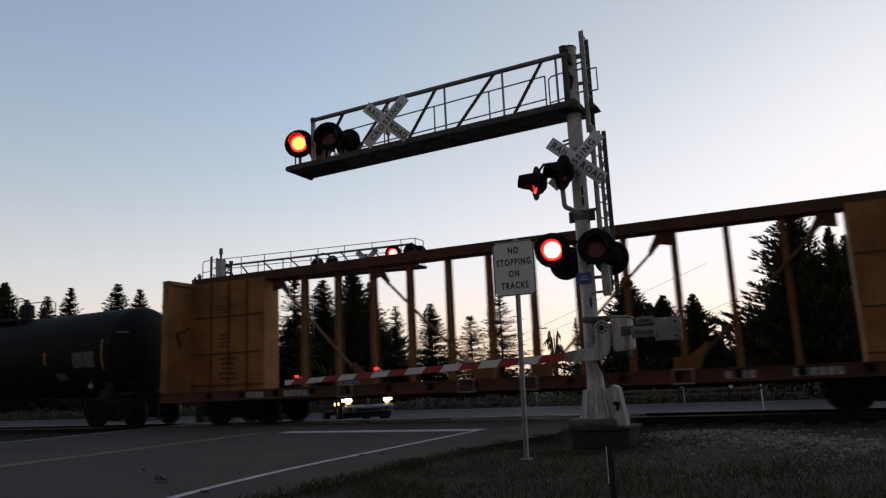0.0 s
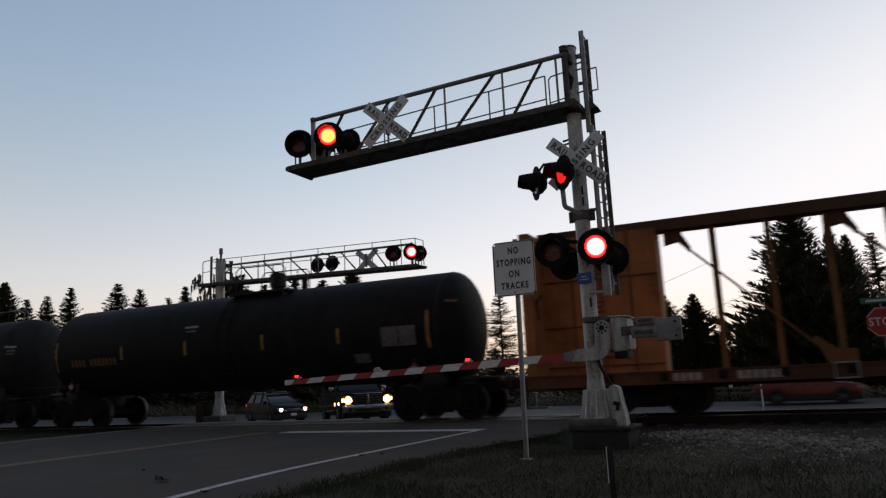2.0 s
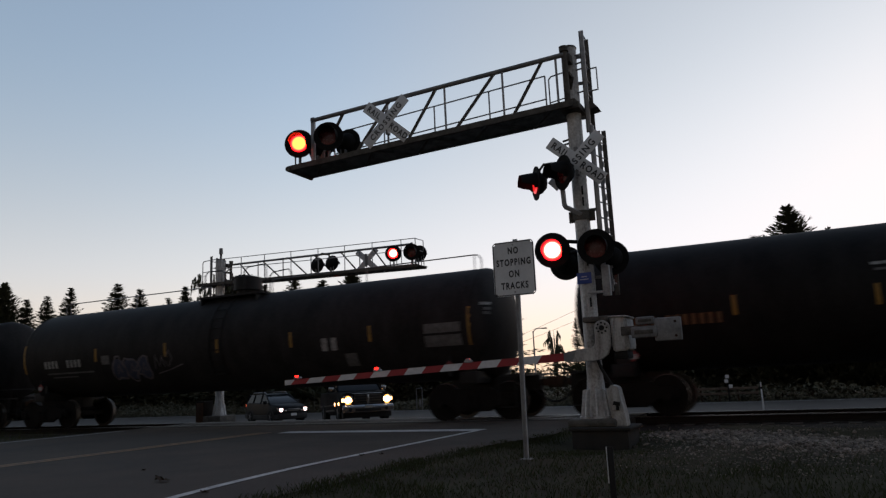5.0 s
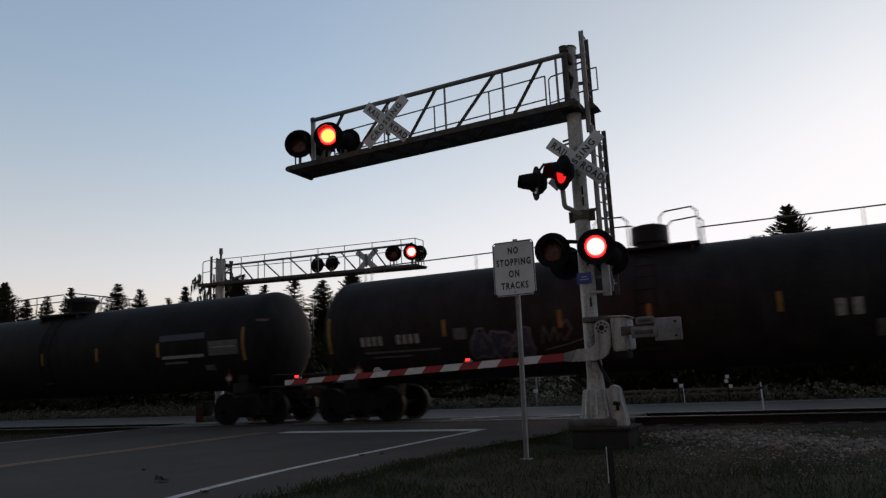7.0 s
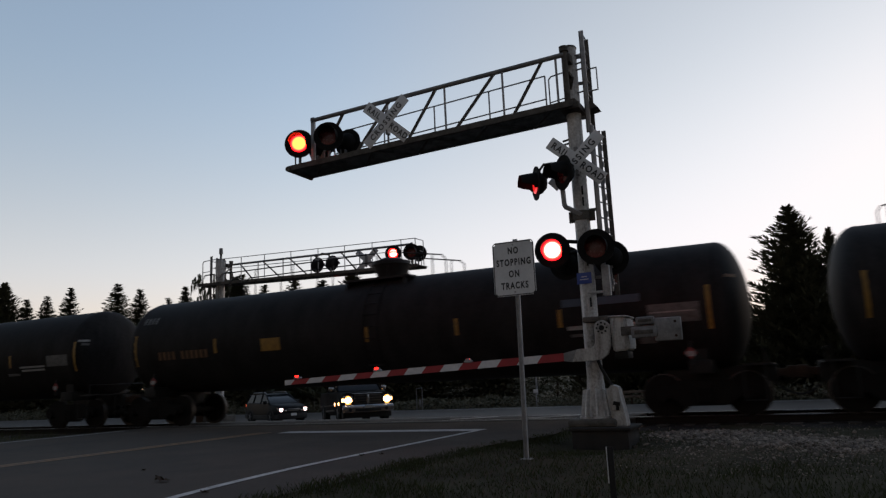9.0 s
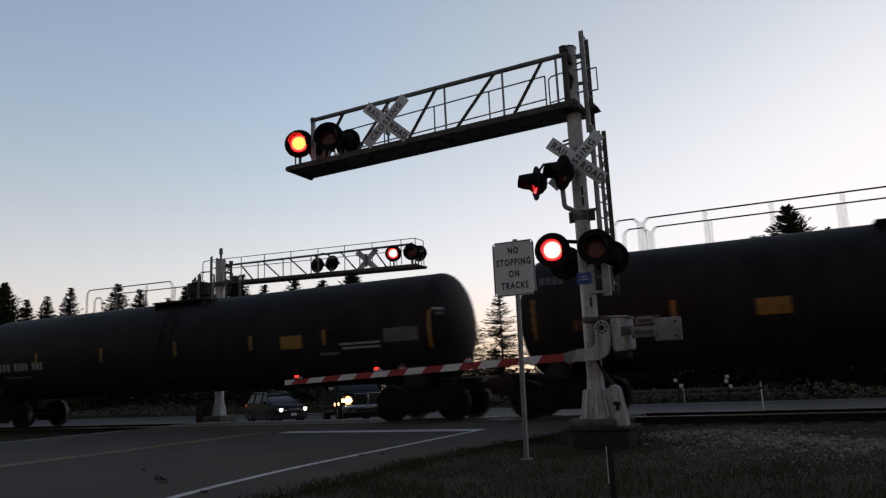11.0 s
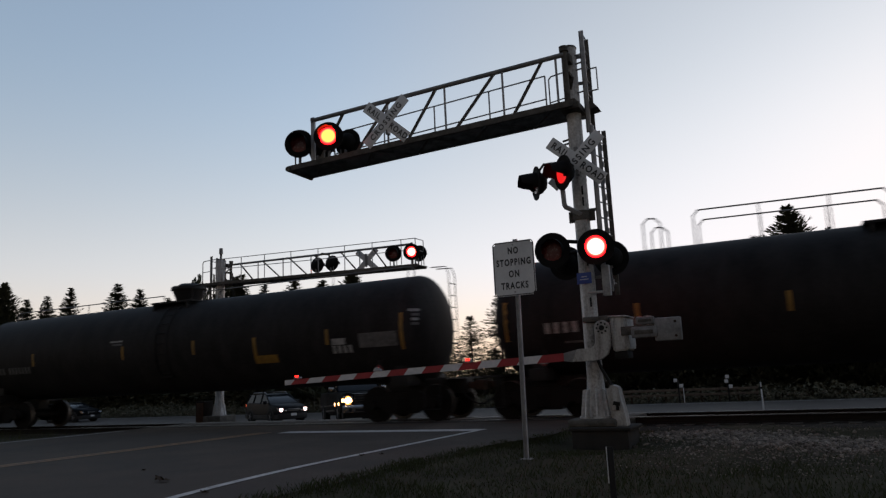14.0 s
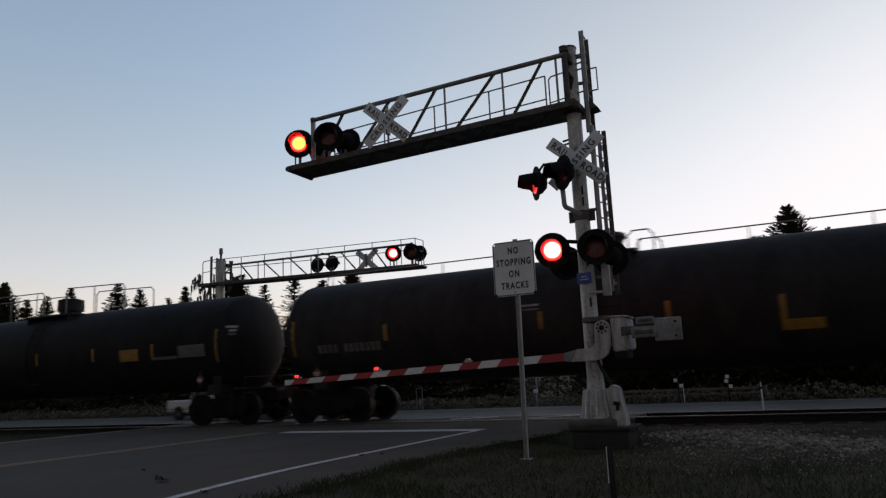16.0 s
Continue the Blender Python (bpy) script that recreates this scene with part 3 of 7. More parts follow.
    box(bm, (-tl, -0.3, (top(-tl) + bot(-tl)) / 2), (0.085, 0.06, top(-tl) - bot(-tl)), None, 0.006)
    part("end_post", bm, GALV, s, "grey channel post at the end of the truss")
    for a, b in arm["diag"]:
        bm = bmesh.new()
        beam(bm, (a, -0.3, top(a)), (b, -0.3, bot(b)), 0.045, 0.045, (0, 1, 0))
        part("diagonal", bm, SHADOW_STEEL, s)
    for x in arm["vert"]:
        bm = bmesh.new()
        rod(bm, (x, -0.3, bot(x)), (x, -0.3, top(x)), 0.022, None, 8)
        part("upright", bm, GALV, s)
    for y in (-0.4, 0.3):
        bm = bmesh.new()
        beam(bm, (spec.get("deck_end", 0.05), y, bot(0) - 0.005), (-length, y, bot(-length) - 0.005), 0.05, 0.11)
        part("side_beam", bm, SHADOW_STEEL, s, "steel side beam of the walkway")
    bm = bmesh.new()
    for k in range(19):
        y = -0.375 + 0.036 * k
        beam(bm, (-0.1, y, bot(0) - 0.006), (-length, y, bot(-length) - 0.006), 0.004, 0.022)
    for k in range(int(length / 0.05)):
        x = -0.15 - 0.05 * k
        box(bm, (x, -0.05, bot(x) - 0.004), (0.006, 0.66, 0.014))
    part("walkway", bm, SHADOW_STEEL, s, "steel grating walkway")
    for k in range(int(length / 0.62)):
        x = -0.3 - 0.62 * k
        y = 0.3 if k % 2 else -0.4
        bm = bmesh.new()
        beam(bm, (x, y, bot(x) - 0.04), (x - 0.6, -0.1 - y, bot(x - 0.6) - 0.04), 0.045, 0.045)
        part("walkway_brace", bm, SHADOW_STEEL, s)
    if spec.get("end_tube", True):
        bm = bmesh.new()
        rod(bm, (-length + 0.02, -0.48, bot(-length) - 0.03), (-length + 0.02, 0.36, bot(-length) - 0.03), 0.055, None, 12)
        part("end_tube", bm, SHADOW_STEEL, s, "tube across the end of the walkway")
    # handrail behind the truss
    (xa, za), (xb, zc) = arm["rail"]

    def rail(x):
        return za + (zc - za) * (x - xa) / (xb - xa)
    bm = bmesh.new()
    for dz in (0.0, -arm.get("rail_gap", 0.46)):
        rod(bm, (xa, 0.3, rail(xa) + dz), (xb, 0.3, rail(xb) + dz), 0.015, None, 8)
        if arm.get("return"):
            pipe(bm, [(xb, 0.3, rail(xb) + dz), (xb + 0.02, 0.22, rail(xb) + dz), (xb + 0.04, -0.4, rail(xb) + dz + 0.02)], 0.015)
    if arm.get("return"):
        rod(bm, (xb + 0.04, -0.4, bot(xb)), (xb + 0.04, -0.4, rail(xb) + 0.02), 0.018, None, 8)
    for x in (xa, *arm["posts"], xb):
        rod(bm, (x, 0.3, bot(x)), (x, 0.3, rail(x)), 0.016, None, 8)
    part("handrail", bm, GALV, s, "thin tube handrail along the walkway")
    for x, y, z, facing, phase in spec["lamps"]:
        flasher(s, pose(x, y, z, 0, 0, facing), phase, "side_bulb" if -70 < facing < -30 else "warm_bulb" if spec.get("warm") and x < -1 else "bulb")
        bm = bmesh.new()
        a = radians(facing)
        bx, by = x - 0.1 * math.sin(a), y + 0.1 * math.cos(a)
        if x < -1:
            rod(bm, (bx, by, bot(x)), (bx, by, z), 0.03, None, 8)
            rod(bm, (bx - 0.12, by, bot(x)), (bx - 0.12, by, z - 0.1), 0.016, None, 8)
        else:
            pipe(bm, [(bx, by, z), (bx * 0.75, by * 0.9, z + 0.16), (mx, 0.0, z + 0.14)], 0.035)
        part("lamp_bracket", bm, GALV_DARK if x < -1 else FLAT_BLACK, s)
    for x, y, z in spec["bucks"]:
        crossbuck(s, pose(x, y, z))
        bm = bmesh.new()
        box(bm, (x, y + 0.06, z), (0.06, 0.10, 0.5))
        part("sign_bracket", bm, GALV_DARK, s)
    # ladders seen nearly edge-on: stiles at two depths, rungs between them, one guide bar
    for x0, x1, y0, y1, lo, hi, xm in spec["ladders"]:
        bm = bmesh.new()
        box(bm, (0, 0, (lo + hi) / 2), (0.068, 0.035, hi - lo), None, 0.004)
        for k in range(int((hi - lo) / 0.15)):
            box(bm, (0, -0.019, lo + 0.1 + 0.15 * k), (0.022, 0.006, 0.07))
        ladder = part("ladder", bm, GALV, s, "narrow steel ladder up the mast", pose(x0, y0, 0))
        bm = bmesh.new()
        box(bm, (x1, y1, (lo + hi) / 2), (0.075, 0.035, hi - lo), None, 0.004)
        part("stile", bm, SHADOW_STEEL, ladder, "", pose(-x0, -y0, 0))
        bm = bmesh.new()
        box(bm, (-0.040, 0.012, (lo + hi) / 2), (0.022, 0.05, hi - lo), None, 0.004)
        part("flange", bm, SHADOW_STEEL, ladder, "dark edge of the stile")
        if xm:
            bm = bmesh.new()
            box(bm, (xm, (y0 + y1) / 2, (lo + hi) / 2), (0.062, 0.03, hi - lo - 0.1))
            for k in range(int((hi - lo) / 0.3)):
                box(bm, (xm + 0.036, (y0 + y1) / 2, lo + 0.2 + 0.3 * k), (0.03, 0.03, 0.10))
            part("guide_bar", bm, GALV, ladder, "pale guide bar between the stiles", pose(-x0, -y0, 0))
        k = 0
        while lo + 0.2 + 0.28 * k < hi:
            z = lo + 0.2 + 0.28 * k
            bm = bmesh.new()
            rod(bm, (x0, y0, z), (x1, y1, z), 0.014, None, 6)
            part("rung", bm, GALV_DARK, ladder, "", pose(-x0, -y0, 0))
            k += 1
        for zz in (lo + 0.3, (lo + hi) / 2, hi - 0.45):
            bm = bmesh.new()
            beam(bm, (x0, y0 + 0.1, zz), (mx, 0.0, zz), 0.04, 0.05)
            part("standoff", bm, GALV_DARK, ladder, "", pose(-x0, -y0, 0))
    return s


NEAR = pose(-3.13, 12.15, 0)
near_signal = cantilever("cantilever_signal", "aluminium mast with a truss arm and flashing red lights", NEAR, {
    "base": 0.29, "top": 6.84, "mast_x": -0.045, "collars": (3.64,), "warm": True,
    "arm": {"length": 6.08, "zt": 6.62, "zb": 5.66, "drop_t": 0.12, "drop_b": 0.13, "chord": 5.52,
            "diag": ((-0.46, -1.11), (-1.39, -2.28), (-2.61, -3.31), (-3.65, -4.50), (-4.75, -5.4)), "vert": (-0.22, -1.25, -2.44, -3.71),
            "rail": ((-0.62, 6.57), (-5.4, 6.37)), "posts": (-1.77, -2.97, -4.15)},
    "lamps": ((-5.80, -0.42, 6.02, 26, 0), (-5.06, -0.42, 6.04, 26, 1), (-5.70, 0.22, 6.06, 180, 0), (-5.00, 0.22, 6.06, 180, 1),
              (-0.51, -0.37, 3.12, 12, 0), (0.24, -0.37, 3.09, 12, 1), (-0.47, 0.28, 2.97, 180, 1), (0.34, 0.28, 2.97, 180, 0),
              (-0.20, -0.48, 4.42, -46, 1), (-0.78, -0.20, 4.385, -58, 0)),
    "bucks": ((-3.66, -0.46, 6.05), (-0.01, -0.24, 4.665)),
    "ladders": ((0.225, 0.205, -0.05, 0.35, 5.2, 7.11, 0), (0.27, 0.38, -0.05, 0.35, 2.33, 5.30, 0.33)),
})


def near_extras():
    bm = bmesh.new()
    pipe(bm, [(0.22, 0.12, 6.43), (0.40, 0.12, 6.43), (0.40, 0.12, 6.01), (0.22, 0.12, 6.01)], 0.017)
    part("safety_loop", bm, GALV, near_signal, "thin tube safety loop at the ladder")
    bm = bmesh.new()
    prism(bm, [(0.18, 5.60), (0.40, 5.63), (0.30, 5.76), (0.18, 5.74)], -0.05, 0.25)
    part("landing", bm, SHADOW_STEEL, near_signal, "small landing at the ladder")
    for z in (6.68, 6.52, 6.40, 5.97):
        bm = bmesh.new()
        rod(bm, (0.0, -0.05, z - 0.02), (0.23, -0.05, z), 0.016, None, 8)
        part("ladder_tie", bm, GALV_DARK, near_signal)
    bm = bmesh.new()
    box(bm, (-0.02, -0.135, 6.13), (0.09, 0.02, 0.24), pose(0, 0, 0, 0, 14, 0), 0.01)
    part("rust_patch", bm, SHADOW_STEEL, near_signal, "dark plate on the upper mast")
    bm = bmesh.new()
    pipe(bm, [(-0.275, -0.30, 4.34), (-0.262, -0.28, 3.90), (-0.245, -0.26, 3.86), (-0.02, -0.12, 3.73)], 0.05, 4)
    part("conduit", bm, GALV, near_signal, "bent channel bracket to the side lights")
    bm = bmesh.new()
    pipe(bm, [(-0.72, -0.15, 4.42), (-0.70, -0.18, 4.62), (-0.60, -0.22, 4.70), (-0.25, -0.20, 4.66)], 0.024)
    part("conduit", bm, SHADOW_STEEL, near_signal, "bent conduit to the side lights")
    bm = bmesh.new()
    pipe(bm, [(0.06, -0.15, 1.24), (0.12, -0.17, 1.08), (0.24, -0.18, 0.86), (0.30, -0.16, 0.76)], 0.028)
    part("cable_hose", bm, BLACK_PAINT, near_signal, "black cable hose down to the base")
    bm = bmesh.new()
    pipe(bm, [(-0.55, 0.3, 5.66), (-0.55, 0.3, 6.48), (-0.50, 0.3, 6.53), (-0.12, 0.28, 6.56)], 0.015)
    pipe(bm, [(-0.55, 0.3, 6.02), (-0.12, 0.28, 6.06)], 0.013)
    part("handrail", bm, GALV, near_signal, "short handrail beside the mast")
    for z in (5.14, 5.07):
        bm = bmesh.new()
        rod(bm, (-0.27, -0.05, z - 0.03), (-0.05, -0.05, z), 0.020, None, 8)
        part("step_peg", bm, SHADOW_STEEL, near_signal)
    for x, z in ((0.03, 4.55), (0.03, 4.15), (0.03, 3.95), (0.02, 2.9), (0.02, 2.2)):
        bm = bmesh.new()
        box(bm, (x, -0.125, z), (0.03, 0.02, 0.16), None, 0.006)
        part("cable_clip", bm, BLACK_PAINT, near_signal)
    bm = bmesh.new()
    box(bm, (0.10, -0.10, 2.36), (0.30, 0.06, 0.04), None, 0.006)
    box(bm, (0.30, -0.06, 2.55), (0.13, 0.10, 0.52), None, 0.01)
    part("ladder_foot", bm, GALV, near_signal, "pale bracket at the foot of the ladder")
    bm = bmesh.new()
    box(bm, (-0.05, -0.165, 2.61), (0.25, 0.006, 0.19), None, 0.002)
    plate = part("identity_plate", bm, SIGN_BLUE, near_signal, "small blue plate with white bars")
    for k in range(2):
        bm = bmesh.new()
        box(bm, (-0.05, -0.171, 2.59 + 0.045 * k), (0.15 - 0.05 * k, 0.003, 0.011))
        part("text_bar", bm, SIGN_WHITE, plate)
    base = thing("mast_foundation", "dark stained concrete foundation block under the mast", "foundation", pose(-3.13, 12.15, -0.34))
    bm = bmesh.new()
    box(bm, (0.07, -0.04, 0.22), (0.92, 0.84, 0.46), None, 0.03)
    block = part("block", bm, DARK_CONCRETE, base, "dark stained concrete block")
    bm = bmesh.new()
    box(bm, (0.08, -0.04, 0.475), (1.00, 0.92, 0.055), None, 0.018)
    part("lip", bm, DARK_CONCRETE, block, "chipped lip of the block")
    bm = bmesh.new()
    box(bm, (-0.07, -0.06, 0.565), (0.80, 0.66, 0.13), None, 0.05)
    part("base_plate", bm, MID_CONCRETE, base, "rough grout pad under the mast")
    case = thing("gate_stand_case", "small grey steel case beside the mast base", "junction case", pose(-2.82, 12.0, 0.162))
    bm = bmesh.new()
    prism(bm, [(-0.02, 0), (0.17, 0), (0.155, 0.17), (0.07, 0.62), (-0.03, 0.66), (-0.12, 0.57), (-0.07, 0.17)], -0.14, 0.14)
    bmesh.ops.bevel(bm, geom=bm.edges[:], offset=0.012, segments=2, affect="EDGES")
    part("case", bm, ALU, case)
    bm = bmesh.new()
    box(bm, (0.01, -0.15, 0.40), (0.11, 0.012, 0.28), None, 0.004)
    part("lid", bm, ALU, case, "bolted lid")
    bm = bmesh.new()
    box(bm, (0.04, -0.16, 0.36), (0.11, 0.012, 0.06), pose(0, 0, 0, 0, 12, 0))
    box(bm, (0.05, -0.16, 0.30), (0.05, 0.012, 0.10))
    part("stain", bm, BLACK_PAINT, case, "dark stain of old tape")


near_extras()


def build_gate():
    g = thing("crossing_gate", "lowered crossing gate with a red and white striped arm", "crossing gate", NEAR)
    bm = bmesh.new()
    hub = [(0.25 + 0.125 * math.cos(radians(a)), 1.735 + 0.125 * math.sin(radians(a))) for a in range(0, 181, 20)]
    prism(bm, hub + [(0.125, 1.55), (0.11, 1.47), (0.05, 1.425), (-0.19, 1.415), (-0.28, 1.215), (0.10, 1.215), (0.22, 1.235), (0.32, 1.31), (0.37, 1.45)], -0.47, -0.40)
    bmesh.ops.bevel(bm, geom=bm.edges[:], offset=0.006, segments=1, affect="EDGES")
    part("arm_bracket", bm, ALU, g, "bent grey arm bracket")
    bm = bmesh.new()
    prism(bm, [(-0.192, 1.41), (-0.282, 1.212), (-0.42, 1.235), (-0.42, 1.365)], -0.462, -0.408)
    part("arm_adapter", bm, GALV_DARK, g, "grey tapered plate that holds the arm")
    bm = bmesh.new()
    rod(bm, (0.25, -0.495, 1.735), (0.25, -0.10, 1.735), 0.042, None, 14)
    for k in range(8):
        a = k * math.pi / 4
        rod(bm, (0.25 + 0.082 * math.cos(a), -0.485, 1.735 + 0.082 * math.sin(a)), (0.25 + 0.082 * math.cos(a), -0.46, 1.735 + 0.082 * math.sin(a)), 0.016, None, 8)
    part("pivot", bm, BLACK_PAINT, g, "dark pivot hub with a ring of bolts")
    bm = bmesh.new()
    prism(bm, [(0.375, 1.90), (0.64, 1.885), (0.665, 1.42), (0.64, 1.36), (0.40, 1.34), (0.38, 1.40)], -0.40, 0.12)
    bmesh.ops.bevel(bm, geom=bm.edges[:], offset=0.022, segments=2, affect="EDGES")
    case = part("mechanism_case", bm, ALU, g, "grey gate mechanism case")
    bm = bmesh.new()
    box(bm, (0.505, -0.14, 1.905), (0.31, 0.58, 0.025), pose(0, 0, 0, 0, 3, 0), 0.01)
    part("lid", bm, ALU, case, "overhanging lid of the case")
    bm = bmesh.new()
    box(bm, (0.425, -0.408, 1.62), (0.03, 0.02, 0.50), None, 0.006)
    box(bm, (0.60, -0.408, 1.62), (0.03, 0.02, 0.50), None, 0.006)
    part("hinge_strip", bm, ALU, case)
    bm = bmesh.new()
    box(bm, (0.50, -0.14, 1.29), (0.22, 0.40, 0.12), None, 0.02)
    part("motor_housing", bm, BLACK_PAINT, g, "dark housing under the case")
    bm = bmesh.new()
    box(bm, (0.10, -0.10, 1.90), (0.44, 0.30, 0.09), None, 0.02)
    part("mast_clamp", bm, SHADOW_STEEL, g, "dark clamp on the mast")
    bm = bmesh.new()
    box(bm, (0.86, -0.43, 1.66), (0.62, 0.05, 0.14), None, 0.008)
    part("weight_arm", bm, SHADOW_STEEL, g, "flat counterweight arm")
    for x, z, w, h, y in ((0.945, 1.80, 0.29, 0.12, -0.45), (0.92, 1.62, 0.40, 0.175, -0.47), (1.285, 1.645, 0.41, 0.36, -0.44)):
        bm = bmesh.new()
        box(bm, (x, y, z), (w, 0.09, h), None, 0.02)
        weight = part("counterweight", bm, GALV_DARK, g, "dirty grey counterweight plate")
        bm = bmesh.new()
        if h < 0.3:
            box(bm, (x, y - 0.046, z), (w * 0.72, 0.012, h * 0.36), None, 0.004)
            part("slot", bm, SHADOW_STEEL, weight, "dark slot in the plate")
        else:
            for zz in (-0.11, 0.11):
                rod(bm, (x + 0.12, y - 0.055, z + zz), (x + 0.12, y - 0.04, z + zz), 0.022, None, 8)
            part("bolt", bm, RUST, weight)
    # striped arm, tip at the far end over the road
    x0, z0, x1, z1 = -0.42, 1.300, -6.18, 1.105
    cuts = [x1] + [-5.98 + 0.367 * k for k in range(15)] + [x0]

    def mid(x):
        return z0 + (z1 - z0) * (x - x0) / (x1 - x0)
    for k, (a, b) in enumerate(zip(cuts, cuts[1:])):
        h = 0.050 + 0.016 * k / 15
        sa, sb = (0.05 if k else 0), (0.05 if b < x0 else 0)
        bm = bmesh.new()
        prism(bm, [(a - sa, mid(a) - h), (b - sb, mid(b) - h), (b + sb, mid(b) + h), (a + sa, mid(a) + h)], -0.455, -0.415)
        part("stripe", bm, GATE_RED if k % 2 else GATE_WHITE, g, "red band of the arm" if k % 2 else "white band of the arm")
    for x, phase in ((-5.87, None), (-4.03, 0), (-2.16, 1)):
        z = mid(x) + 0.055
        bm = bmesh.new()
        box(bm, (x, -0.435, z + 0.02), (0.15, 0.08, 0.035), None, 0.008)
        rod(bm, (x, -0.435, z + 0.03), (x, -0.435, z + 0.075), 0.030, 0.026, 12)
        light = part("gate_light", bm, GALV, g, "small light on the arm")
        bm = bmesh.new()
        box(bm, (0, 0, 0), (0.075, 0.02, 0.034), None, 0.012)
        if phase is None:
            part("lens", bm, GATE_LIGHT, light, "steady red light", pose(x, -0.482, z + 0.055))
        else:
            b = part("lens", bm, GATE_LIGHT, light, "red light that flashes", pose(x, -0.435, z + 0.055))
            GATE_FLASH.append((b, phase, x, z + 0.055))
            bm = bmesh.new()
            box(bm, (x, -0.443, z + 0.050), (0.105, 0.050, 0.036), None, 0.01)
            part("lamp_case", bm, GALV, light, "small grey lamp case")


GATE_FLASH = []
build_gate()

far_signal = cantilever("cantilever_signal", "grey mast with a long truss arm and flashing lights", pose(-21.65, 23.0, 0, 0, 0, 180), {
    "base": 0.02, "top": 6.46, "mast_r": 0.165, "collars": (2.9,), "post_x": -0.30, "deck_end": 0.98, "end_tube": False,
    "arm": {"length": 9.58, "zt": 6.26, "zb": 5.45, "drop_t": 0.20, "drop_b": 0.30, "chord": 9.05,
            "diag": ((-0.78, -1.58), (-2.0, -3.02), (-3.37, -4.37), (-4.6, -5.6), (-5.88, -6.70), (-7.35, -8.03)), "vert": (-1.75, -3.05, -4.45, -6.75, -8.1),
            "rail": ((-0.15, 6.43), (-9.52, 6.14)), "posts": (-1.38, -2.59, -3.92, -5.23, -6.46, -7.69, -8.93), "rail_gap": 0.42, "return": True},
    "lamps": ((-8.66, 0.42, 5.66, 202, 0), (-9.42, 0.42, 5.63, 202, 1), (-4.80, -0.25, 5.74, 0, 1), (-5.50, -0.25, 5.74, 0, 0), (-9.30, -0.42, 5.70, 0, 0)),
    "bucks": ((-6.98, -0.45, 5.70),),
    "ladders": ((0.42, 0.36, -0.20, 0.20, 2.3, 6.62, 0),),
})


def far_extras():
    bm = bmesh.new()
    rod(bm, (0, 0, 5.50), (0, 0, 6.44), 0.215, 0.215, 20)
    part("mast_sleeve", bm, STAINED, far_signal, "wide sleeve round the mast above the arm")
    bm = bmesh.new()
    rod(bm, (0, 0, 6.46), (0, 0, 6.78), 0.05, None, 10)
    rod(bm, (0, 0, 6.72), (0, 0, 6.96), 0.085, 0.075, 12)
    part("finial", bm, GALV_DARK, far_signal, "short pipe on the mast top")
    bm = bmesh.new()
    pipe(bm, [(0.72, 0.3, 5.4), (0.72, 0.3, 6.36), (0.66, 0.3, 6.43), (-0.1, 0.3, 6.45)], 0.018)
    pipe(bm, [(0.72, 0.3, 5.95), (0.2, 0.3, 5.97)], 0.014)
    pipe(bm, [(0.20, 0.3, 5.4), (0.20, 0.3, 6.62)], 0.018)
    part("landing_rail", bm, GALV, far_signal, "tube rail round the ladder landing")
    bm = bmesh.new()
    box(bm, (0.48, -0.05, 5.40), (1.0, 0.7, 0.05), None, 0.01)
    part("landing", bm, SHADOW_STEEL, far_signal, "steel landing behind the mast")
    bm = bmesh.new()
    pipe(bm, [(-0.35, 0.1, 5.5), (-0.38, 0.12, 5.85), (-0.55, 0.12, 5.98), (-0.72, 0.1, 5.80), (-0.75, 0.05, 5.5)], 0.03)
    part("conduit", bm, SHADOW_STEEL, far_signal, "looped cable conduit")
    bm = bmesh.new()
    pipe(bm, [(-4.80, -0.1, 5.74), (-4.85, -0.12, 6.05), (-5.1, -0.16, 6.16), (-5.45, -0.12, 6.05), (-5.50, -0.1, 5.74)], 0.035)
    part("lamp_yoke", bm, SHADOW_STEEL, far_signal, "bent yoke that carries two lights")
    pier = thing("mast_pier", "stained concrete pier under the far mast", "foundation", pose(-21.65, 23.0, -0.62))
    bm = bmesh.new()
    box(bm, (0.0, 0, 0.32), (0.92, 0.92, 0.64), None, 0.03)
    part("block", bm, MID_CONCRETE, pier)
    unit = thing("equipment_box", "dark brown steel equipment box beside the far mast", "equipment box", pose(-22.32, 22.85, -0.50))
    bm = bmesh.new()
    box(bm, (0, 0, 0.56), (0.46, 0.5, 1.12), None, 0.02)
    part("body", bm, RAIL_SIDE, unit)
    bm = bmesh.new()
    box(bm, (0.0, -0.256, 0.58), (0.38, 0.012, 0.95), None, 0.004)
    part("door", bm, CAR_BROWN, unit, "flat brown door")


far_extras()


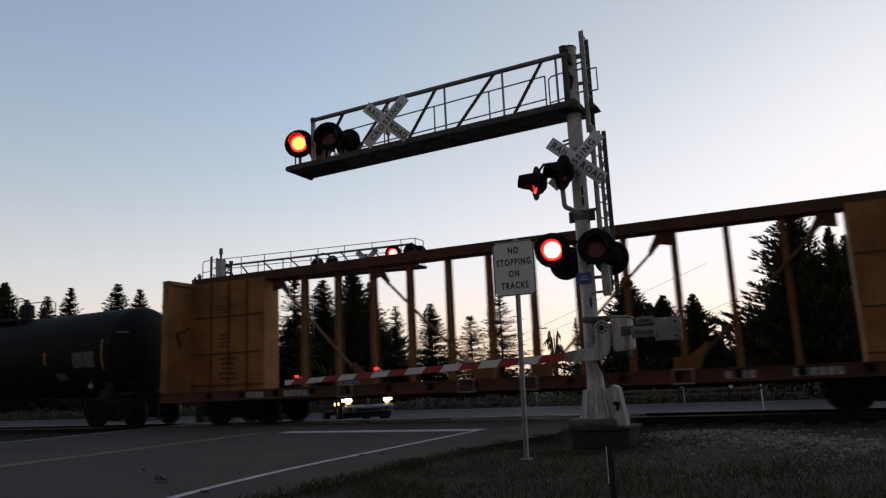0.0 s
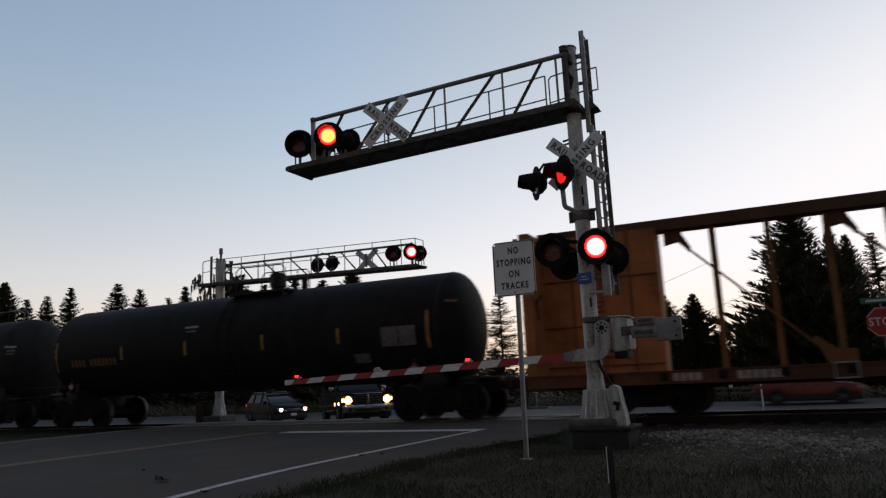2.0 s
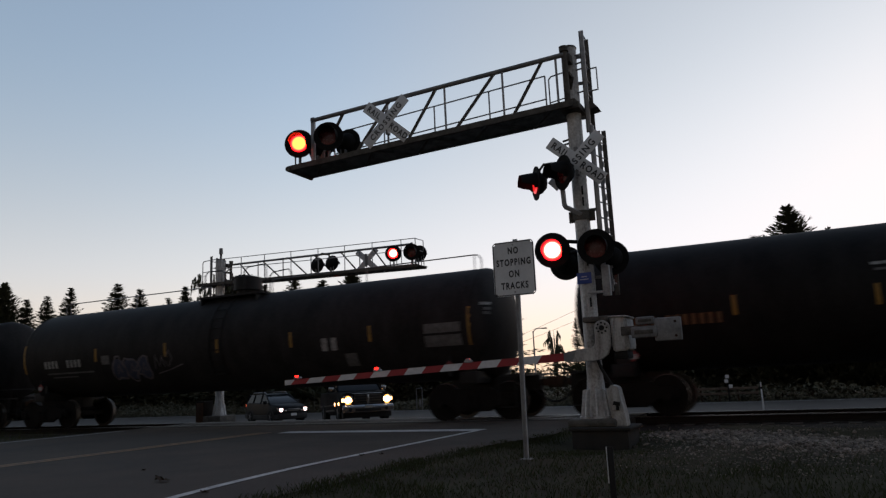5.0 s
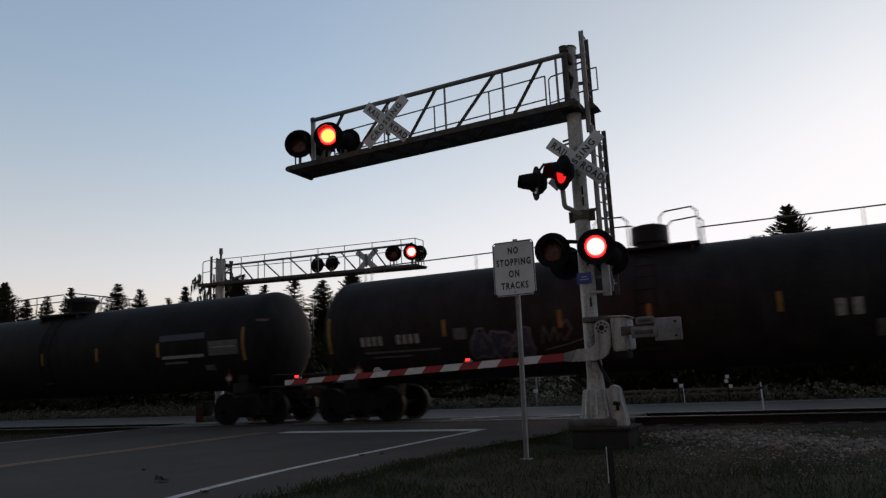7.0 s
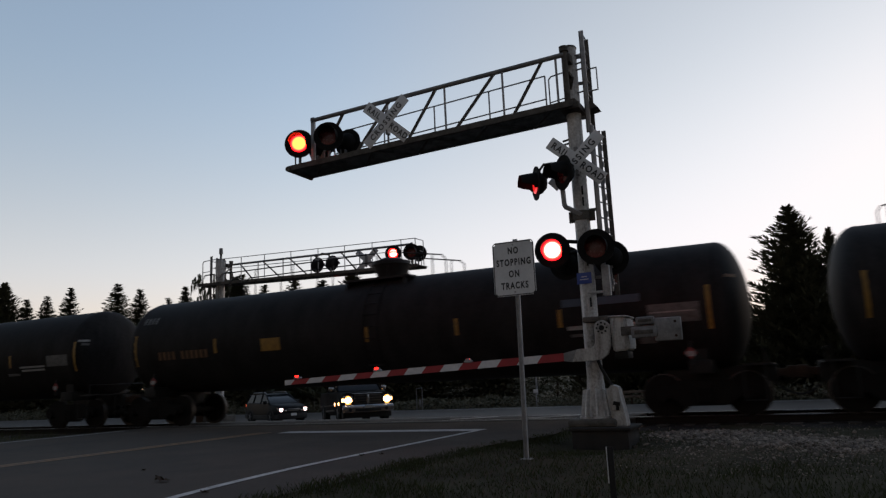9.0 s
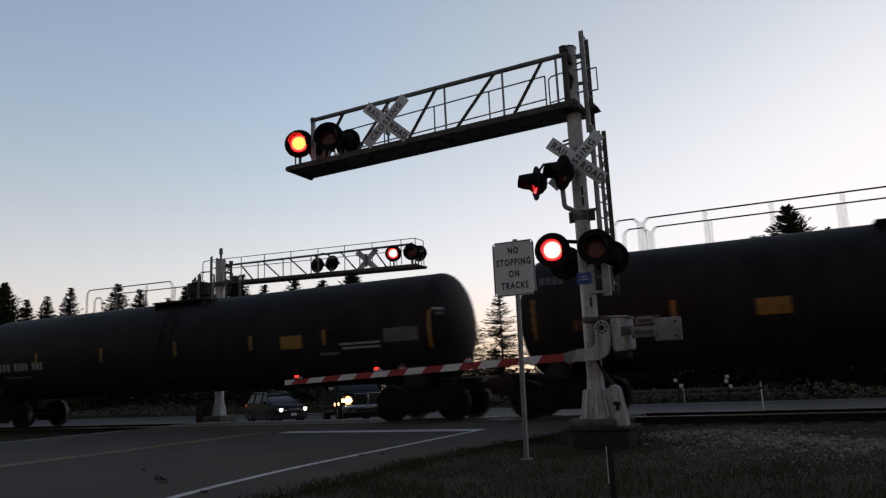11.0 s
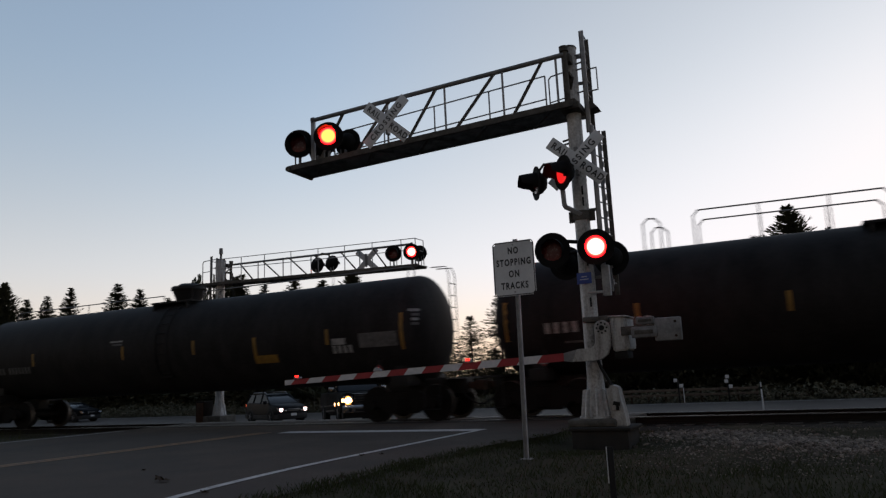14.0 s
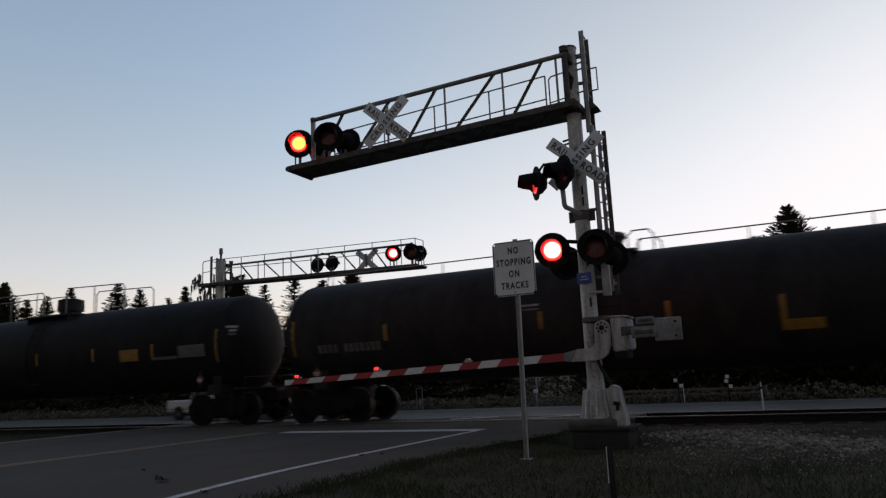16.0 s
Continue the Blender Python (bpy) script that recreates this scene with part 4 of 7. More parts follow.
# ---- signs and posts ----
def build_signs():
    s = thing("no_stopping_sign", "white metal sign on a grey steel post in the grass", "road sign", pose(-3.44, 9.32, -0.10))
    bm = bmesh.new()
    box(bm, (0, 0.02, 1.5), (0.055, 0.03, 3.0), None, 0.004)
    box(bm, (-0.025, 0.0, 1.5), (0.008, 0.03, 3.0))
    box(bm, (0.025, 0.0, 1.5), (0.008, 0.03, 3.0))
    part("post", bm, GALV, s, "galvanised channel post", pose(0, 0, 0, 0, 0.6, 0))
    bm = bmesh.new()
    box(bm, (0, -0.022, 2.59), (0.61, 0.004, 0.762))
    es = [e for e in bm.edges if abs(e.verts[0].co.y - e.verts[1].co.y) > 0.001]
    bmesh.ops.bevel(bm, geom=es, offset=0.04, segments=4, affect="EDGES")
    plate = part("plate", bm, SIGN_WHITE, s, "white sheet with black letters")
    bm = bmesh.new()
    rings = []
    for w, h, r in ((0.298, 0.374, 0.034), (0.286, 0.362, 0.024)):
        rings.append([bm.verts.new((sx * (w - r) + r * math.cos(a), -0.0262, 2.59 + sz * (h - r) + r * math.sin(a)))
                      for sx, sz, q in ((1, 1, 0), (-1, 1, 1), (-1, -1, 2), (1, -1, 3)) for a in [radians(90 * q + 22.5 * k) for k in range(5)]])
    for k in range(20):
        bm.faces.new((rings[0][k], rings[0][(k + 1) % 20], rings[1][(k + 1) % 20], rings[1][k]))
    part("border", bm, SIGN_BLACK, plate, "thin black border")
    for k, t in enumerate(("NO", "STOPPING", "ON", "TRACKS")):
        words(t, 0.128, SIGN_BLACK, plate, pose(0, -0.0255, 2.59 + 0.245 - 0.163 * k), 0.0045, 0.70, 1.28)
    for z in (2.92, 2.26):
        bm = bmesh.new()
        rod(bm, (0, -0.03, z), (0, -0.022, z), 0.012, None, 10)
        part("bolt", bm, GALV, plate)
    bm = bmesh.new()
    box(bm, (0, 0.02, 0.02), (0.16, 0.14, 0.06), None, 0.02)
    part("footing", bm, CONCRETE, s, "small concrete footing")

    s = thing("stop_sign", "red stop sign under a green street name plate", "stop sign", pose(1.95, 21.9, -0.36))
    bm = bmesh.new()
    box(bm, (0, 0.03, 1.55), (0.06, 0.04, 3.1), None, 0.004)
    part("post", bm, GALV_DARK, s)
    bm = bmesh.new()
    prism(bm, [(0.41 * math.cos(radians(22.5 + 45 * k)), 2.36 + 0.41 * math.sin(radians(22.5 + 45 * k))) for k in range(8)], -0.004, 0.0)
    o = part("plate", bm, SIGN_RED, s, "red octagonal plate")
    bm = bmesh.new()
    for k in range(8):
        a, b = radians(22.5 + 45 * k), radians(67.5 + 45 * k)
        beam(bm, (0.385 * math.cos(a), -0.006, 2.36 + 0.385 * math.sin(a)), (0.385 * math.cos(b), -0.006, 2.36 + 0.385 * math.sin(b)), 0.003, 0.018, (0, 0, 1) if k % 4 in (1, 3) else (1, 0, 0))
    part("border", bm, SIGN_WHITE, o, "white border")
    words("STOP", 0.30, SIGN_WHITE, o, pose(0, -0.006, 2.36), 0.006, 0.88)
    bm = bmesh.new()
    box(bm, (-0.05, 0, 2.92), (0.80, 0.006, 0.16), None, 0.002)
    g = part("street_plate", bm, SIGN_GREEN, s, "green street name plate with pale bars")
    bm = bmesh.new()
    box(bm, (-0.05, -0.006, 2.92), (0.56, 0.003, 0.06))
    part("text_bar", bm, SIGN_WHITE, g)

    # thin stake in the near grass
    s = thing("marker_stake", "thin dark marker stake standing in the grass", "marker post", pose(-1.37, 5.5, -0.14))
    bm = bmesh.new()
    box(bm, (0, 0, 0.30), (0.045, 0.012, 0.62), None, 0.002)
    part("stake", bm, BLACK_PAINT, s)
    bm = bmesh.new()
    box(bm, (-0.026, -0.002, 0.48), (0.006, 0.014, 0.26))
    part("edge", bm, SIGN_WHITE, s, "pale edge strip")

    # posts along the far road
    def delineator(x, y, h, r=0.035):
        d = thing("delineator_post", "slim white marker post beside the far road", "marker post", pose(x, y, ground_z(x, y)), "roadside marker posts")
        bm = bmesh.new()
        rod(bm, (0, 0, 0), (0, 0, h), r * 0.8, r * 0.7, 10)
        part("post", bm, SIGN_WHITE, d)
        bm = bmesh.new()
        rod(bm, (0, 0, h * 0.80), (0, 0, h * 0.86), r + 0.004, None, 10)
        part("band", bm, BLACK_PAINT, d, "dark band")
    delineator(-1.45, 27.6, 1.15)
    delineator(-6.45, 44.2, 1.15, 0.03)
    m = thing("small_sign", "small pale sign on a thin post beyond the road", "road sign", pose(-15.4, 44.2, ground_z(-15.4, 44.2)))
    bm = bmesh.new()
    box(bm, (0, 0, 0.55), (0.04, 0.04, 1.1))
    part("post", bm, GALV, m)
    bm = bmesh.new()
    box(bm, (0, -0.03, 1.02), (0.30, 0.01, 0.22), None, 0.003)
    part("plate", bm, GATE_WHITE, m)
    m = thing("pipe_frame", "small pale pipe frame standing in the verge", "utility frame", pose(-23.75, 44.2, ground_z(-23.75, 44.2)))
    bm = bmesh.new()
    pipe(bm, [(-0.22, 0, 0), (-0.22, 0, 1.5), (0.22, 0, 1.5), (0.22, 0, 0)], 0.035)
    box(bm, (0.05, 0, 0.5), (0.12, 0.1, 0.5), None, 0.01)
    part("frame", bm, GALV_DARK, m)
    f = thing("plank_fence", "low weathered plank fence beyond the far road", "fence", pose(-2.0, 44.9, GROUND_FAR))
    for k in range(9):
        bm = bmesh.new()
        box(bm, (-8.6 + 1.0 * k, 0, 0.44), (0.10, 0.10, 0.92), None, 0.006)
        part("post", bm, BARK, f)
    for z in (0.50, 0.78):
        bm = bmesh.new()
        box(bm, (-4.6, -0.07, z), (8.2, 0.03, 0.14), None, 0.004)
        part("plank", bm, WOOD, f)
    for x, y, plates in ((-6.70, 44.1, ((-0.13, 1.34), (0.16, 1.02))), (-4.02, 44.2, ((0.0, 1.38), (-0.06, 1.13), (0.14, 0.84)))):
        b = thing("roadside_marker", "dark post with small pale reflector plates beyond the road", "marker post", pose(x, y, ground_z(x, y)), "reflector posts")
        bm = bmesh.new()
        box(bm, (0, 0, 0.70), (0.08, 0.08, 1.42), None, 0.01)
        part("post", bm, BLACK_PAINT, b)
        for dx, z in plates:
            bm = bmesh.new()
            box(bm, (dx, -0.06, z), (0.20, 0.02, 0.19), None, 0.006)
            part("reflector_plate", bm, SIGN_WHITE, b, "small pale plate")


build_signs()


# ---- train ----
CARS = []        # (thing, place of its centre at the start)
WHEELS = []
TRUCK = {}
WHEEL_R = 0.457


def truck_meshes():
    bm = bmesh.new()
    lathe(bm, [(-0.80, 0.06), (-0.80, 0.40), (-0.79, WHEEL_R), (-0.69, WHEEL_R + 0.004), (-0.68, WHEEL_R + 0.026), (-0.655, WHEEL_R + 0.026), (-0.65, 0.40), (-0.66, 0.12), (-0.6, 0.085),
               (0.6, 0.085), (0.66, 0.12), (0.65, 0.40), (0.655, WHEEL_R + 0.026), (0.68, WHEEL_R + 0.026), (0.69, WHEEL_R + 0.004), (0.79, WHEEL_R), (0.80, 0.40), (0.80, 0.06)], 32, Matrix.Rotation(radians(90), 4, "Z"))
    for side in (-1, 1):
        rod(bm, (0, side * 0.80, 0), (0, side * 1.05, 0), 0.09, 0.085, 12)
    bm.faces.ensure_lookup_table()
    for f in bm.faces:
        c = f.calc_center_median()
        rr = math.hypot(c.x, c.z)
        f.material_index = 1 if rr > WHEEL_R - 0.03 else 0
    TRUCK["wheelset"] = mesh_of("wheelset", bm, [TRUCK_DIRT, WHEEL_RIM], 30)
    bm = bmesh.new()
    o = [(-1.12, 0.40), (-1.14, 0.58), (-0.98, 0.66), (-0.72, 0.66), (-0.50, 0.78), (0.50, 0.78), (0.72, 0.66), (0.98, 0.66), (1.14, 0.58), (1.12, 0.40), (0.70, 0.40), (0.46, 0.22), (-0.46, 0.22), (-0.70, 0.40)]
    prism(bm, o, -0.055, 0.055)
    for x in (-0.89, 0.89):
        rod(bm, (x, -0.12, 0.457), (x, 0.10, 0.457), 0.125, None, 14)
    box(bm, (0, 0, 0.50), (0.42, 0.16, 0.50), None, 0.02)
    for x in (-0.11, 0.0, 0.11):
        rod(bm, (x, -0.09, 0.30), (x, -0.09, 0.60), 0.052, None, 10)
    TRUCK["side"] = mesh_of("sideframe", bm, TRUCK_DIRT)
    bm = bmesh.new()
    box(bm, (0, 0, 0.60), (0.40, 2.05, 0.22), None, 0.02)
    rod(bm, (0, 0, 0.68), (0, 0, 0.80), 0.20, None, 16)
    for x in (-0.45, 0.45):
        box(bm, (x, 0, 0.42), (0.08, 1.5, 0.10))
    TRUCK["bolster"] = mesh_of("bolster", bm, TRUCK_DIRT)


def truck(parent, x):
    """A two-axle truck whose middle lies at x on the car."""
    if not TRUCK:
        truck_meshes()
    t = part("truck", TRUCK["bolster"], None, parent, "grimy two-axle freight truck", pose(x, 0, 0))
    for side in (-1, 1):
        part("sideframe", TRUCK["side"], None, t, "", pose(0, side * 0.98, 0))
    for ax in (-0.889, 0.889):
        WHEELS.append((part("wheelset", TRUCK["wheelset"], None, t, "steel wheelset with bright worn treads", pose(ax, 0, WHEEL_R)), ax))


def coupler(parent, x, side):
    bm = bmesh.new()
    box(bm, (x - side * 0.42, 0, 0.86), (0.66, 0.16, 0.17), None, 0.02)
    box(bm, (x - side * 0.10, 0.05 * side, 0.86), (0.26, 0.26, 0.28), None, 0.04)
    part("coupler", bm, RUST, parent, "rusty knuckle coupler")
    bm = bmesh.new()
    pts = [(x - side * (0.55 - 0.55 * k / 7), -0.22, 0.72 - 0.34 * math.sin(math.pi / 2 * k / 7)) for k in range(8)]
    pipe(bm, pts, 0.024)
    part("air_hose", bm, BLACK_PAINT, parent, "hanging black air hose")


def centerbeam(x0):
    """Flat car with bulkheads at its ends and an open beam along its middle."""
    c = thing("centerbeam_flatcar", "empty faded yellow centre-beam flat car with end bulkheads", "freight car", RAIL @ pose(x0, TRACK, 0), "freight cars of the train")
    CARS.append((c, x0))
    half = 10.93
    bm = bmesh.new()
    box(bm, (0, 0, 0.97), (2 * half, 2.86, 0.06))
    for k in range(19):
        box(bm, (-10.35 + 1.15 * k, 0, 0.87), (0.14, 2.7, 0.14))
    box(bm, (0, 0, 0.80), (2 * half + 1.0, 0.55, 0.36))
    part("deck", bm, CAR_BROWN, c, "dirty brown deck and centre sill")
    for side in (-1, 1):
        bm = bmesh.new()
        box(bm, (0, side * 1.40, 0.86), (2 * half, 0.05, 0.27))
        sill = part("side_sill", bm, CAR_BROWN, c, "brown side sill with tie-down winches")
        for z in (0.99, 0.73):
            bm = bmesh.new()
            box(bm, (0, side * 1.425, z), (2 * half, 0.07, 0.03))
            part("flange", bm, CAR_BROWN, sill)
        for k in range(16):
            bm = bmesh.new()
            box(bm, (-9.0 + 1.2 * k, side * 1.44, 0.88), (0.16, 0.07, 0.17), None, 0.015)
            part("winch", bm, TRUCK_DIRT, sill)
        if side < 0:
            for x, n in ((-7.55, 4), (-6.25, 6), (5.2, 4), (6.5, 6)):
                for j in range(n):
                    bm = bmesh.new()
                    box(bm, (x + 0.155 * j, -1.435, 0.86), (0.115, 0.012, 0.17))
                    part("number_bar", bm, MARK, sill, "white bar of the car's marking")
    for end in (-1, 1):
        x = end * (half - 0.14)
        bm = bmesh.new()
        box(bm, (x, 0, 2.70), (0.10, 2.84, 3.42))
        for y in (-1.36, 1.36):
            box(bm, (x + end * 0.02, y, 2.70), (0.26, 0.13, 3.44), None, 0.012)
        box(bm, (x + end * 0.02, 0, 4.37), (0.26, 2.86, 0.13), None, 0.012)
        for y in (-0.7, 0, 0.7):
            box(bm, (x + end * 0.08, y, 2.7), (0.12, 0.10, 3.3))
        part("bulkhead", bm, CAR_YELLOW, c, "yellow steel end bulkhead")
        # solid panel of the centre beam beside the bulkhead
        xa, xb = end * (half - 0.2), end * 7.90
        bm = bmesh.new()
        box(bm, ((xa + xb) / 2, 0, 2.70), (abs(xa - xb), 0.62, 3.42))
        web = part("web_panel", bm, CAR_YELLOW, c, "solid yellow panel of the centre beam with dark seams")
        for k in range(5):
            xx = xa + (xb - xa) * k / 4
            bm = bmesh.new()
            box(bm, (xx, 0, 2.7), (0.08, 0.70, 3.42))
            part("rib", bm, CAR_YELLOW, web)
        for k in range(1, 4):
            bm = bmesh.new()
            xx = xa + (xb - xa) * (k / 4) + 0.05
            box(bm, (xx, -0.353, 2.7), (0.035, 0.012, 3.38))
            part("seam", bm, CAR_SEAM, web)
        for z in (1.18, 2.15, 3.30):
            bm = bmesh.new()
            box(bm, ((xa + xb) / 2, -0.352, z), (abs(xa - xb), 0.018, 0.035))
            part("seam", bm, CAR_SEAM, web)
        mid = (xa + xb) / 2 - 0.1
        lines = [(0.0, 2.72 - 0.12 * j, 0.42 - 0.07 * (j % 2), 0.035) for j in range(4)]
        lines += [(0.15, 1.98 - 0.15 * j, 0.66 - 0.12 * (j % 3), 0.055) for j in range(5)]
        lines += [(-0.05, 3.62 - 0.10 * j, 0.72 - 0.1 * j, 0.025) for j in range(3)]
        for dx, z, w, hh in lines:
            bm = bmesh.new()
            box(bm, (mid + dx, -0.362, z), (w, 0.006, hh))
            part("text_bar", bm, CAR_SEAM, web, "dark bar of small warning text")
        bm = bmesh.new()
        prism(bm, [(mid - 0.08, 3.82), (mid + 0.05, 3.86), (mid + 0.20, 4.02), (mid + 0.12, 3.84)], -0.365, -0.35)
        part("emblem", bm, CAR_SEAM, web, "small dark emblem")
        bm = bmesh.new()
        box(bm, (x - end * 0.07, -0.72, 2.9), (0.03, 0.5, 0.06), pose(0, 0, 0, 24, 0, 0))
        box(bm, (x - end * 0.07, -0.95, 2.6), (0.03, 0.08, 0.5), pose(0, 0, 0, 20, 0, 0))
        part("emblem", bm, CAR_SEAM, c, "dark painted emblem on the bulkhead")
        truck(c, end * 8.33)
        coupler(c, end * 11.96, end)
        bm = bmesh.new()
        box(bm, (end * (half + 0.15), -1.2, 0.86), (0.24, 0.05, 0.05))
        box(bm, (end * (half + 0.05), -1.42, 0.55), (0.05, 0.05, 0.6))
        box(bm, (end * (half - 0.2), -1.42, 0.28), (0.5, 0.06, 0.03))
        part("sill_step", bm, RUST, c, "hanging sill step")
    bm = bmesh.new()
    box(bm, (0, 0, 4.54), (2 * half - 0.2, 0.50, 0.12), None, 0.012)
    box(bm, (0, 0, 4.40), (2 * half - 0.2, 0.34, 0.14), None, 0.012)
    for side in (-1, 1):
        box(bm, (0, side * 0.25, 4.42), (2 * half - 0.2, 0.03, 0.20))
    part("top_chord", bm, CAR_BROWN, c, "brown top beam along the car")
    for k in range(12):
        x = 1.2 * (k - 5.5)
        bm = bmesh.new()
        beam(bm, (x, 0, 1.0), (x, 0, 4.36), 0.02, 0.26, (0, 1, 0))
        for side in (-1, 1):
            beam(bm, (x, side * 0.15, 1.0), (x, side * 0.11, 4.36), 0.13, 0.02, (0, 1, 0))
        part("post", bm, CAR_OCHRE, c, "slim darker yellow post of the centre beam")
    for end in (-1, 1):
        for xt in (7.45, 3.96):
            a, b = Vector((end * xt, -0.1, 4.12)), Vector((end * (xt - 2.86), -0.3, 1.30))
            bm = bmesh.new()
            beam(bm, a, b, 0.05, 0.09, (0, 1, 0))
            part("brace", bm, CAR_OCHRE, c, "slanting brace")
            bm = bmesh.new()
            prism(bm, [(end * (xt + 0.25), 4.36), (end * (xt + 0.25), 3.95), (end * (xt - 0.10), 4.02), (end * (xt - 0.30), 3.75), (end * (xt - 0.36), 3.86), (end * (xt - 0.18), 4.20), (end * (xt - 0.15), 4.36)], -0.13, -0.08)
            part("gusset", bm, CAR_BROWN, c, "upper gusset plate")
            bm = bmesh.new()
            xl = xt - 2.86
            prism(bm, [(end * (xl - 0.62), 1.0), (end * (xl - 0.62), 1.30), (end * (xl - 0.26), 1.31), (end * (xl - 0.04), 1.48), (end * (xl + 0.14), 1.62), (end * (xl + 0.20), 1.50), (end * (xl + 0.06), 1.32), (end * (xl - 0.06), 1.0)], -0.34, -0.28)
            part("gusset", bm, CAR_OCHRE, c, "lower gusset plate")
            bm = bmesh.new()
            xs = end * (xl - 0.30)
            for dx, dz, w, hh in ((0, 0.15, 0.46, 0.035), (0, -0.15, 0.46, 0.035), (-0.21, 0, 0.035, 0.30), (0.21, 0, 0.035, 0.30)):
                box(bm, (xs + dx, -1.475, 0.86 + dz), (w, 0.05, hh), None, 0.006)
            part("stake_frame", bm, GALV_DARK, c, "pale rectangular frame on the side sill")
    return c


TANK_R, TANK_Z = 1.46, 2.455


def skin(bm, x0, x1, z0, z1, lift=0.006, n=4):
    """A patch that lies on the near side of the tank."""
    rows = []
    for k in range(n + 1):
        z = z0 + (z1 - z0) * k / n
        y = -math.sqrt(max(0.0, TANK_R ** 2 - (z - TANK_Z) ** 2)) - lift
        rows.append((bm.verts.new((x0, y, z)), bm.verts.new((x1, y, z)), bm.verts.new((x1, y + lift * 1.5, z)), bm.verts.new((x0, y + lift * 1.5, z))))
    for p, q in zip(rows, rows[1:]):
        for i, j in ((0, 1), (1, 2), (3, 0)):
            bm.faces.new((p[i], p[j], q[j], q[i]))
    bm.faces.new(rows[0])
    bm.faces.new(rows[-1][::-1])


def on_tank(x, z, lift):
    return x, -math.sqrt(TANK_R ** 2 - (z - TANK_Z) ** 2) - lift, z


def spray(bm, pts, w, lift=0.008):
    """A painted stroke of width w along points (x, z) on the tank's near side."""
    fine = []
    for (xa, za), (xb, zb) in zip(pts, pts[1:]):
        fine += [(xa + (xb - xa) * k / 3, za + (zb - za) * k / 3) for k in range(3)]
    fine.append(pts[-1])
    rows = []
    for k, (x, z) in enumerate(fine):
        xa, za = fine[max(0, k - 1)]
        xb, zb = fine[min(len(fine) - 1, k + 1)]
        d = Vector((xb - xa, zb - za))
        d = d.normalized() if d.length > 1e-6 else Vector((1, 0))
        h = w / 2
        rows.append((bm.verts.new(on_tank(x - d.y * h, z + d.x * h, lift)), bm.verts.new(on_tank(x + d.y * h, z - d.x * h, lift))))
    for p, q in zip(rows, rows[1:]):
        bm.faces.new((p[0], p[1], q[1], q[0]))


